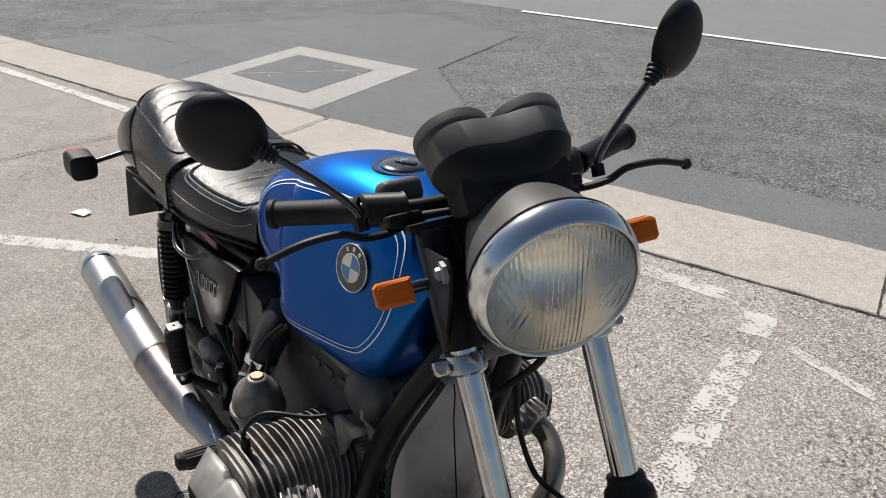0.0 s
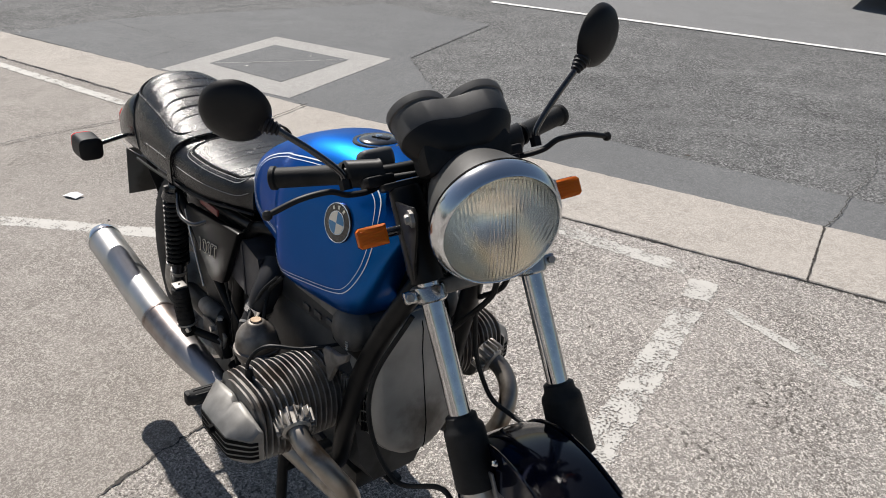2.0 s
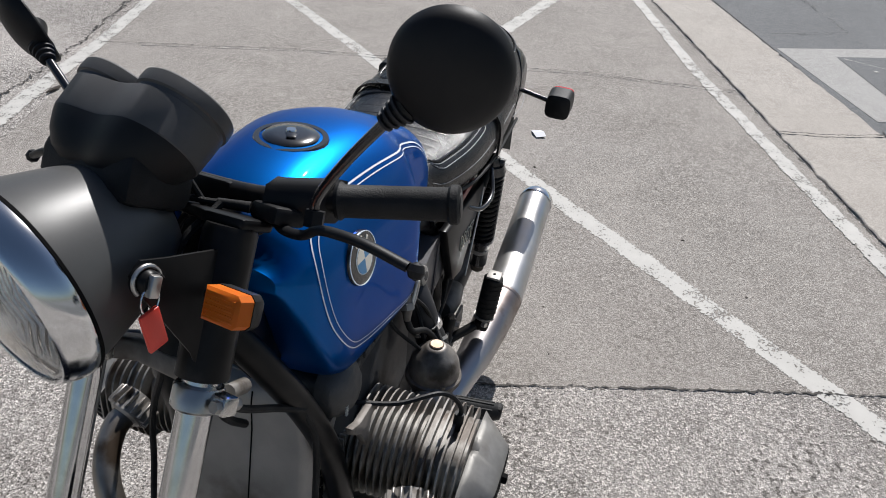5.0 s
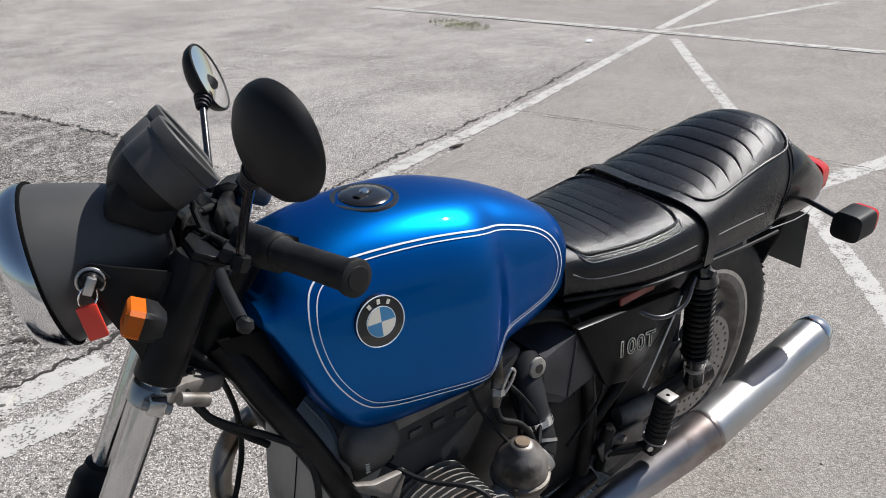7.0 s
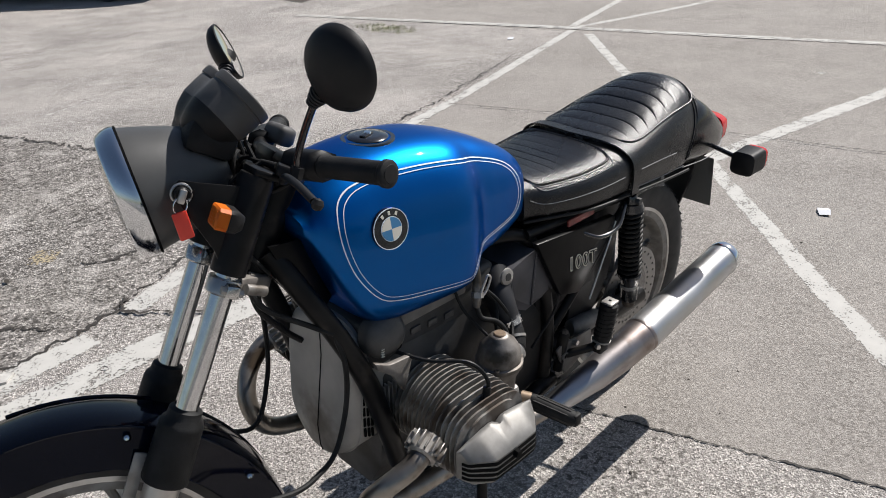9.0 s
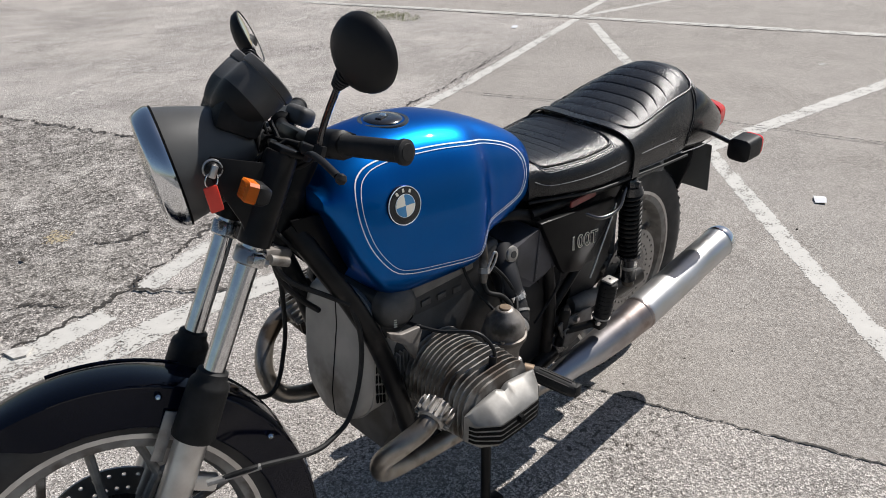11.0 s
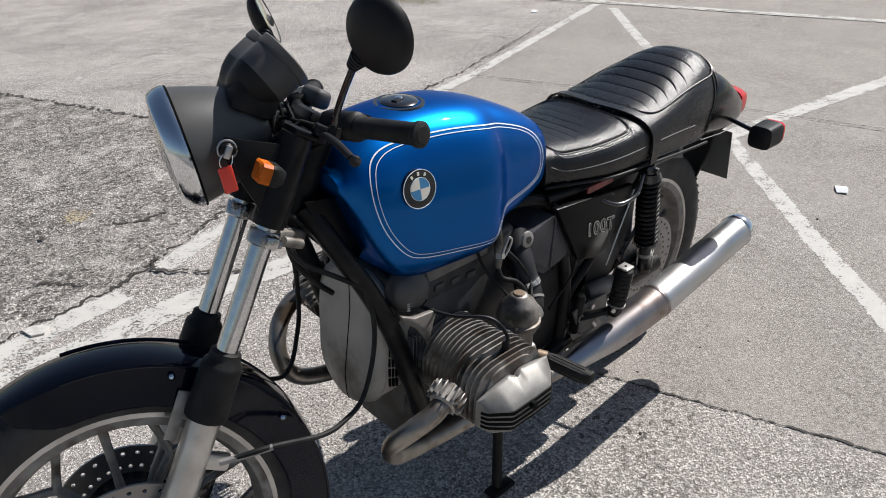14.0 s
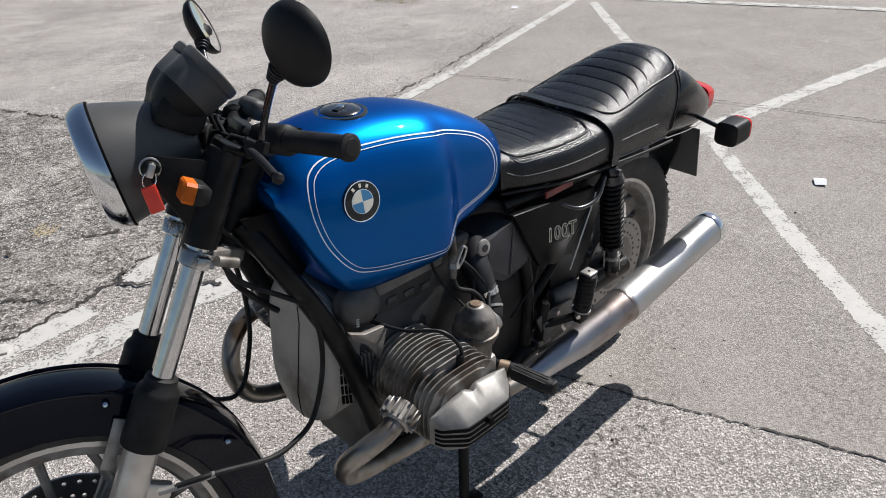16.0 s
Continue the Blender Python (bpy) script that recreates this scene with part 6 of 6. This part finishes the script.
    bpart("swing_arm", tube([(-0.20, s * 0.10, 0.365), (-0.40, s * 0.098, 0.345), (-0.635, s * 0.092, 0.335)], [0.030, 0.027, 0.026], 16), M_FRAMEP, "black swing arm")
    bpart("grab_handle", tube(smooth_path([(-0.27, s * 0.142, 0.668), (-0.31, s * 0.166, 0.650), (-0.37, s * 0.172, 0.655), (-0.42, s * 0.155, 0.685)]), 0.0050, 12), M_BLACK, "black lifting handle below the seat")
    bpart("side_reflector", box(-0.270, s * 0.140, 0.703, 0.092, 0.006, 0.016, 0.002, ), M_REFLECTOR, "red side reflector")
    # side cover
    sm = Matrix(((1, 0, 0, 0), (0, 0, -s, s * 0.140), (0, 1, 0, 0), (0, 0, 0, 1)))
    sc = bpart("side_cover", prism([(-0.110, 0.700), (-0.395, 0.668), (-0.396, 0.645), (-0.285, 0.527), (-0.268, 0.519), (-0.207, 0.537), (-0.196, 0.552)][::s], 0.018, sm, 0.005), M_SIDE, "black side cover with a model badge")
    for off, mt, lift in ((0.0014, M_WHITE, 0.0), (-0.0009, M_SIDE, 0.0008)):
        cu = bpy.data.curves.new("badge", "FONT")
        cu.body, cu.size, cu.offset, cu.extrude, cu.align_x, cu.space_character = "100T", 0.047, off, 0.0006, "CENTER", 1.12
        to = bpy.data.objects.new("badge", cu)
        me = bpy.data.meshes.new_from_object(to)
        bpy.data.objects.remove(to)
        me.materials.clear()
        me.materials.append(mt)
        me.transform(Matrix.Translation((-0.276, s * (0.1505 + lift), 0.585)) @ (pose(0, 0, 0, 90, 0, 180) if s > 0 else pose(0, 0, 0, 90, 0, 0)) @ pose(0, 0, 0, 0, 0, -8 if s > 0 else 8) @ Matrix(((1.0, -0.24 * s, 0, 0), (0, 1, 0, 0), (0, 0, 1, 0), (0, 0, 0, 1))))
        tob = new("badge_text", me)
        tob.parent = sc
    bpart("inner_panel", prism([(-0.265, 0.640), (-0.455, 0.668), (-0.445, 0.540), (-0.395, 0.430), (-0.255, 0.395)][::s], 0.004, Matrix(((1, 0, 0, 0), (0, 0, -s, s * 0.088), (0, 1, 0, 0), (0, 0, 0, 1)))), M_PLASTIC, "black inner panel before the rear wheel")
    bpart("wheel_arch", prism([(-0.30, 0.69), (-0.47, 0.665), (-0.475, 0.56), (-0.450, 0.47), (-0.40, 0.40), (-0.30, 0.36)][::s], 0.006, Matrix(((1, 0, 0, 0), (0, 0, -s, s * 0.104), (0, 1, 0, 0), (0, 0, 0, 1))), 0.002), M_PLASTIC, "black inner mudguard beside the rear wheel")
    # shock absorber with its coil spring
    st, sb = Vector((-0.450, s * 0.152, 0.690)), Vector((-0.512, s * 0.138, 0.395))
    ax = (sb - st).normalized()
    shock = bpart("shock_absorber", tube([st - ax * 0.012, st, st + ax * 0.02, st + ax * 0.022, sb - ax * 0.10, sb - ax * 0.098, sb], [0.011, 0.018, 0.020, 0.019, 0.019, 0.021, 0.021], 18), M_BLACK, "black coil-over shock absorber")
    u = ax.cross(Vector((0, 1, 0))).normalized()
    v = ax.cross(u)
    L = (sb - st).length - 0.105
    coil = [st + ax * (0.022 + L * k / 200) + (u * math.cos(k / 200 * 14 * 2 * math.pi) + v * math.sin(k / 200 * 14 * 2 * math.pi)) * 0.0250 for k in range(201)]
    part("spring", tube(coil, 0.0046, 7), M_FRAMEP, shock)
    part("spring_seat", tube([sb - ax * 0.087, sb - ax * 0.078], 0.030, 20), M_BLACK, shock)
    part("shroud", tube([st + ax * 0.005, st + ax * 0.024], [0.024, 0.030], 20), M_BLACK, shock)
    part("shock_foot", tube([sb - ax * 0.05, sb + ax * 0.02], [0.022, 0.016], 18), M_ALU, shock)
    part("shock_bolt", lathe([(0.0, 0.010), (0.008, 0.010), (0.009, 0.006), (0.009, 0.0)], to_axis(st + Vector((0, s * 0.014, 0)), (0, s, 0)), 6, caps=False), M_ENGINE, shock)
    # foot rests
    peg = bpart("passenger_foot_rest", tube([(-0.290, s * 0.205, 0.404), (-0.290, s * 0.208, 0.414), (-0.298, s * 0.214, 0.504), (-0.298, s * 0.2145, 0.508)], [0.017, 0.0200, 0.0205, 0.017], 10), M_RUBBER, "folded rubber passenger foot rest")
    for k in range(7):
        part("rubber_rib", tube([(-0.2905 - 0.001 * k, s * (0.209 + 0.0008 * k), 0.422 + 0.011 * k), (-0.291 - 0.001 * k, s * (0.209 + 0.0008 * k), 0.4280 + 0.011 * k)], 0.0213, 10), M_RUBBER, peg)
    part("peg_top", box(-0.298, s * 0.2145, 0.5105, 0.031, 0.029, 0.006, 0.0025), M_ALU, peg, "grey metal end plate")
    part("peg_arm", tube([(-0.215, s * 0.13, 0.36), (-0.289, s * 0.203, 0.394)], 0.010, 10), M_FRAMEP, peg)
    part("peg_base", box(-0.288, s * 0.205, 0.393, 0.034, 0.030, 0.024, 0.006), M_FRAMEP, peg)
    part("peg_ring", tube([(-0.2898, s * 0.2065, 0.409), (-0.2902, s * 0.2068, 0.413)], 0.0222, 16), M_ALU, peg, "worn metal ring")
    part("peg_bolt", lathe([(0.0, 0.008), (0.006, 0.008), (0.007, 0.0)], to_axis((-0.270, s * 0.210, 0.404), (0.5, s, 0.1)), 6, caps=False), M_ALU_BRIGHT, peg)
    part("rivet", lathe([(0.0, 0.0012), (0.003, 0.001), (0.0035, 0.0)], Matrix.Translation((-0.298, s * 0.2145, 0.5135)), 10, caps=False), M_GROOVE, peg)
    hanger = bpart("silencer_hanger", prism([(-0.198, 0.398), (-0.215, 0.405), (-0.330, 0.396), (-0.335, 0.352), (-0.262, 0.322), (-0.232, 0.318)][::s], 0.006, Matrix(((1, 0, 0, 0), (0, 0, -s, s * 0.150), (0, 1, 0, 0), (0, 0, 0, 1))), 0.002), M_CASTING, "grey cast plate carrying the silencer and foot rest")
    part("plate_eye", lathe([(0.0060, -0.003), (0.011, -0.003), (0.0115, 0.001), (0.010, 0.003), (0.0060, 0.002)], to_axis((-0.226, s * 0.156, 0.372), (0, s, 0)), 20, caps=False), M_CASTING, hanger, "raised eye of the plate")
    part("hanger_bolt", lathe([(0.0, 0.010), (0.007, 0.010), (0.008, 0.0)], to_axis((-0.262, s * 0.153, 0.393), (0, s, 0)), 6, caps=False), M_ALU_BRIGHT, hanger)
    bpart("pivot_housing", tube([(-0.292, s * 0.118, 0.398), (-0.298, s * 0.120, 0.397), (-0.345, s * 0.120, 0.390), (-0.400, s * 0.114, 0.380), (-0.412, s * 0.112, 0.377)], [0.017, 0.022, 0.0235, 0.021, 0.014], 22), M_CASTING, "grey cast swing arm pivot housing")
    post = bpart("pivot_post", tube([(-0.222, s * 0.140, 0.330), (-0.226, s * 0.147, 0.418), (-0.227, s * 0.149, 0.430), (-0.227, s * 0.150, 0.436)], [0.012, 0.0135, 0.0125, 0.008], 16), M_FRAMEP, "black post beside the gearbox")
    part("post_nut", lathe([(0.0, 0.007), (0.007, 0.006), (0.010, 0.0)], Matrix.Translation((-0.227, s * 0.150, 0.434)), 6, caps=False), M_ALU, post)
    # bright metal line added to stand for the highlight on the black strut
    bpart("strut_glint", tube([(-0.398, s * 0.148, 0.652), (-0.381, s * 0.150, 0.619), (-0.315, s * 0.150, 0.482)], 0.0022, 8), M_ALU_BRIGHT, "thin bright line modelled as the highlight on the frame strut")
    rp = bpart("rider_foot_rest", tube([(-0.045, s * 0.195, 0.375), (-0.05, s * 0.205, 0.372), (-0.078, s * 0.290, 0.356), (-0.080, s * 0.296, 0.355)], [0.014, 0.017, 0.017, 0.013], 10), M_RUBBER, "ribbed rubber rider foot rest")
    for k in range(8):
        a0 = 2 * math.pi * k / 8
        off = Vector((math.cos(a0) * 0.0165, 0, math.sin(a0) * 0.0165))
        part("rubber_rib", tube([Vector((-0.052, s * 0.212, 0.3705)) + off, Vector((-0.076, s * 0.284, 0.3572)) + off], 0.0024, 6), M_RUBBER, rp)
    part("peg_bracket", tube([(-0.02, s * 0.12, 0.385), (-0.045, s * 0.20, 0.375)], 0.011, 10), M_FRAMEP, rp)
    part("peg_collar", tube([(-0.036, s * 0.180, 0.378), (-0.046, s * 0.199, 0.374)], [0.015, 0.017], 14), M_BRASS, rp, "brassy stained collar")
    part("peg_tip", box(-0.0805, s * 0.293, 0.357, 0.022, 0.016, 0.030, 0.005), M_RUBBER, rp)
    # centre stand
    leg = bpart("stand_leg", tube([(0.0, s * 0.105, 0.27), (0.03, s * 0.135, 0.14), (0.05, s * 0.155, 0.022)], [0.013, 0.0125, 0.0125], 12), M_FRAMEP, "black centre stand leg")
    part("stand_foot", box(0.042, s * 0.158, 0.011, 0.075, 0.035, 0.014, 0.004), M_FRAMEP, leg)
bpart("stand_cross_bar", tube([(0.026, -0.13, 0.16), (0.026, 0.13, 0.16)], 0.0115, 12), M_FRAMEP, "black centre stand cross bar")
bpart("crossover_pipe", tube([(0.16, -0.155, 0.299), (0.16, 0.155, 0.299)], 0.016, 14), M_PIPE, "exhaust crossover pipe")
bpart("backbone", tube([(0.41, 0, 0.84), (0.2, 0, 0.80), (-0.16, 0, 0.74)], 0.03, 16), M_FRAMEP, "black frame backbone tube")
bpart("final_drive", lathe([(0.03, -0.045), (0.075, -0.04), (0.085, -0.01), (0.075, 0.02), (0.04, 0.035)], to_axis((-0.635, -0.085, 0.335), (0, -1, 0)), 28), M_ALU, "cast final drive housing")
bpart("battery", box(-0.285, 0, 0.575, 0.23, 0.215, 0.20, 0.012), M_PLASTIC, "black battery behind the side covers")
tap = bpart("fuel_tap", tube([(0.036, 0.112, 0.705), (0.040, 0.122, 0.675), (0.050, 0.134, 0.645), (0.054, 0.136, 0.622)], [0.010, 0.009, 0.010, 0.006], 12), M_CARB, "fuel tap with a wire lever below the tank")
part("lever", tube(smooth_path([(0.046, 0.140, 0.652), (0.037, 0.141, 0.672), (0.029, 0.141, 0.684), (0.021, 0.141, 0.676), (0.027, 0.141, 0.660), (0.040, 0.140, 0.644), (0.046, 0.140, 0.652)], 4), 0.0026, 8), M_ALU_BRIGHT, tap, "bright wire lever")
part("tap_nut", tube([(0.048, 0.132, 0.652), (0.051, 0.135, 0.642)], 0.0125, 6), M_ALU, tap)
part("fuel_hose", tube(smooth_path([(0.054, 0.136, 0.622), (0.050, 0.146, 0.600), (0.022, 0.160, 0.585), (0.010, 0.176, 0.560), (0.020, 0.186, 0.530)], 5), 0.0055, 10), M_RUBBER, tap, "black fuel hose")
badge = bpart("air_box_badge", lathe([(0.0, 0.006), (0.013, 0.006), (0.017, 0.004), (0.018, 0.0)], to_axis((-0.038, 0.131, 0.650), (0, 1, 0.15)), 24, caps=False), M_ALU, "round metal cap on the air box")
part("cap_centre", lathe([(0.0, 0.0072), (0.008, 0.0070), (0.009, 0.004)], to_axis((-0.038, 0.131, 0.650), (0, 1, 0.15)), 20, caps=False), M_DARK, badge)


def cable(pts, r, label="black control cable", steer=False, material=None):
    bpart("cable", tube(smooth_path(pts, 8), r, 8), material or M_RUBBER, label, steer=steer)


Sx = lambda p, y, q: STEER @ F(p, y, q)
cable([Sx(0.03, 0.075, -0.100), Sx(-0.02, 0.065, -0.140), (0.405, 0.085, 0.725), (0.37, 0.105, 0.70)], 0.005)
cable([Sx(0.02, 0.050, -0.09), Sx(-0.015, 0.045, -0.145), (0.42, 0.03, 0.70), (0.385, 0.03, 0.66)], 0.0055)
cable([Sx(0.012, 0.130, -0.476), Sx(-0.05, 0.137, -0.441), (0.508, 0.145, 0.472), (0.454, 0.140, 0.470), (0.405, 0.130, 0.487), (0.368, 0.120, 0.561), (0.360, 0.115, 0.643), (0.372, 0.10, 0.71)], 0.0048, "black cable curving past the engine cover")
cable([Sx(0.026, 0.128, -0.484), Sx(-0.012, 0.133, -0.463), Sx(-0.05, 0.138, -0.441)], 0.0056, "grey metal cable sleeve", material=M_ALU)
cable([(0.40, -0.07, 0.73), (0.365, -0.122, 0.60), (0.372, -0.128, 0.49), (0.43, -0.11, 0.41), Sx(-0.02, -0.12, -0.44), Sx(0.03, -0.12, -0.50)], 0.0048, "black cable curving past the engine cover")
cable([Sx(0.05, 0.06, 0.078), Sx(0.085, 0.055, 0.03), Sx(0.065, 0.05, -0.04), (0.41, 0.05, 0.78)], 0.0042)
cable([Sx(0.045, 0.055, 0.078), Sx(0.06, 0.02, 0.05), Sx(0.05, 0.015, -0.03), (0.38, 0.04, 0.74)], 0.0038)
cable([(0.03, 0.118, 0.652), (0.0, 0.135, 0.61), (0.02, 0.16, 0.56), (0.035, 0.19, 0.46)], 0.0045, "black fuel hose")
cable([(0.03, -0.118, 0.652), (0.0, -0.135, 0.61), (0.02, -0.16, 0.56), (0.035, -0.19, 0.46)], 0.0045, "black fuel hose")
cable([(0.09, 0.10, 0.69), (0.075, 0.12, 0.62), (0.05, 0.165, 0.565)], 0.0032)
for s in (1, -1):
    bpart("brake_caliper", box(0, 0, 0, 0.075, 0.05, 0.075, 0.014, FORK @ pose(-0.01, s * 0.075, -0.64)), M_BLACK, "black brake caliper", steer=True)

for s in (1, -1):
    cable([F(0.050, s * 0.055, 0.078), F(0.070, s * 0.020, 0.070), F(0.062, s * 0.012, 0.02), F(0.050, s * 0.020, -0.06)], 0.0034, "black control cable behind the headlight", steer=True)
    cable([F(0.006, s * 0.105, 0.078), F(0.020, s * 0.070, 0.045), F(0.060, s * 0.055, 0.020), F(0.085, s * 0.040, 0.0)], 0.0042, "black wiring sleeve from the switches", steer=True)
    cable([F(0.075, s * 0.030, 0.10), F(0.040, s * 0.045, 0.050), F(0.030, s * 0.040, -0.03)], 0.0038, "black instrument cable", steer=True)

# ---- loose things ----
bm = bmesh.new()
V = [bm.verts.new(p) for p in ((-0.05, -0.032, 0.0), (0.0, -0.036, 0.007), (0.05, -0.03, 0.002), (0.052, 0.03, 0.006), (0.0, 0.034, 0.011), (-0.048, 0.03, 0.001))]
bm.faces.new((V[0], V[1], V[4], V[5]))
bm.faces.new((V[1], V[2], V[3], V[4]))
r = bmesh.ops.extrude_face_region(bm, geom=bm.faces[:])
bmesh.ops.translate(bm, vec=(0, 0, 0.0006), verts=[v for v in r["geom"] if isinstance(v, bmesh.types.BMVert)])
bmesh.ops.scale(bm, vec=(0.82, 0.72, 1.0), verts=bm.verts[:])
tagged(part("paper_scrap", bm, M_PAPER, m=pose(-2.245, 0.06, 0.004, 0, 0, 25), smooth=False), "crumpled white paper scrap lying on the concrete", "litter")

rnd = random.Random(5)
bm = bmesh.new()
for k in range(420):
    a, d = rnd.uniform(0, 6.283), rnd.random() ** 0.7
    x, y = -4.21 + d * math.cos(a) * 0.19, -4.80 + d * math.sin(a) * 0.42
    h, t = rnd.uniform(0.008, 0.028), rnd.uniform(0, 6.283)
    w = Vector((math.cos(t), math.sin(t), 0)) * 0.004
    b, tip = Vector((x, y, 0.002)), Vector((x + rnd.uniform(-0.03, 0.03), y + rnd.uniform(-0.03, 0.03), h))
    bm.faces.new([bm.verts.new(p) for p in (b - w, b + w, tip)])
tagged(part("weeds", bm, M_LEAF, smooth=False), "low green weeds growing out of a joint", "weeds", kind="stuff")

for k, (x, y, sz) in enumerate(((-1.866, -2.164, 0.035), (-0.894, 2.826, 0.012), (0.3, -2.1, 0.012))):
    bm = bmesh.new()
    bmesh.ops.create_icosphere(bm, subdivisions=1, radius=sz)
    for v in bm.verts:
        v.co = Vector((v.co.x * 1.7, v.co.y * (1.0 if k else 0.3), v.co.z * 0.3)) * rnd.uniform(0.75, 1.2)
    tagged(part("pebble" if k else "twig", bm, M_CRACK, m=pose(x, y, 0.012, 0, 0, 40 * k), smooth=False), "small dark fragment lying on the ground", "debris", group="debris on the ground")


bm = bmesh.new()
top_ring = [(0.60, -1.45), (0.59, -1.39), (0.555, -1.375), (0.52, -1.41), (0.565, -1.45)]
loft([[(x, y, z) for x, y in top_ring] for z in (0.001, 0.010)], bm=bm)
tagged(part("broken_flake", bm, M_FLAKE, smooth=False), "loose flake of white painted concrete", "debris", group="debris on the ground")
bm = box(0, 0, 0.003, 0.10, 0.05, 0.003, 0.001)
tagged(part("paper_strip", bm, M_PAPER, m=pose(-4.45, -3.43, 0.003, 0, 0, 30), smooth=False), "flat white litter lying on the lot", "litter")
for k, (x, y, sz) in enumerate(((-0.80, 0.20, 0.004), (-0.93, 0.29, 0.0035), (-0.57, 0.13, 0.004), (-0.71, 0.34, 0.003), (-0.35, 0.28, 0.005), (-1.5, 0.7, 0.005), (-1.2, 0.9, 0.005), (-1.9, 0.1, 0.006), (-0.1, 1.1, 0.004), (0.5, 1.2, 0.005), (-1.25, -0.55, 0.006))):
    bm = bmesh.new()
    bmesh.ops.create_icosphere(bm, subdivisions=1, radius=sz)
    for v in bm.verts:
        v.co = Vector((v.co.x * 1.3, v.co.y, v.co.z * 0.5)) * rnd.uniform(0.75, 1.2)
    tagged(part("pebble", bm, M_CRACK, m=pose(x, y, sz * 0.35, 0, 0, 57 * k), smooth=False), "small dark fragment lying on the ground", "debris", group="debris on the ground")


bm = tube([(0.027 * math.cos(a), 0.027 * math.sin(a), 0.0) for a in (2 * math.pi * k / 28 for k in range(29))], 0.0028, 8)
tagged(part("wire_ring", bm, M_FLAKE, m=pose(-1.974, 1.597, 0.010)), "small pale ring lying on the gutter", "litter")
strip("pale_spot", [(-4.618 - 0.05, -0.804), (-4.618, -0.804), (-4.618 + 0.05, -0.804)], [0.05, 0.09, 0.05], M_PAINT_WORN, "small pale spot on the concrete slab", z=0.004, cat="stain")


# ---- cars at the edge of the view ----
def car(m, label):
    c = new("car")
    c.matrix_basis = m
    tagged(c, label, "car")
    prof = [(-2.1, 0.32), (-2.15, 0.62), (-2.05, 0.82), (-1.6, 0.92), (-0.9, 1.38), (0.35, 1.42), (1.05, 0.98), (1.85, 0.84), (2.1, 0.62), (2.1, 0.30)]
    secs = []
    for y, k in ((-0.86, 0.94), (-0.80, 1.0), (0.80, 1.0), (0.86, 0.94)):
        secs.append([(x * (0.985 if abs(y) > 0.82 else 1.0), y - math.copysign(max(z - 0.9, 0) * 0.28, y), 0.3 + (z - 0.3) * k) for x, z in prof])
    part("body", loft(secs), M_CAR, c, "dark glossy car body", sharp=25)
    for s in (1, -1):
        part("side_window", prism([(-1.25, 0.98), (-0.82, 1.30), (0.32, 1.33), (0.85, 1.0)][::s], 0.02, Matrix(((1, 0, 0, 0), (0, 0.28 * -s * -1 * 0, -s, s * 0.785), (0, 1, 0, 0), (0, 0, 0, 1)))), M_CARGLASS, c)
        for x in (-1.3, 1.32):
            w = part("wheel", lathe([(0.18, -0.09), (0.30, -0.10), (0.31, -0.06), (0.31, 0.06), (0.30, 0.10), (0.18, 0.09)], to_axis((x, s * 0.78, 0.31), (0, s, 0)), 36), M_TYRE, c)
            part("rim", lathe([(0.0, 0.085), (0.10, 0.08), (0.18, 0.092), (0.19, 0.085)], to_axis((x, s * 0.78, 0.31), (0, s, 0)), 28, caps=False), M_ALU_BRIGHT, w)
    part("underside", box(0, 0, 0.27, 3.9, 1.5, 0.10, 0.02), M_DARK, c)
    return c


car(pose(-3.55, -11.2, -0.001, 0, 0, 126), "dark parked car at the far side of the lot")
car(pose(-1.2, 10.0, -0.012, 0, 0, 17), "dark car on the far side of the road")
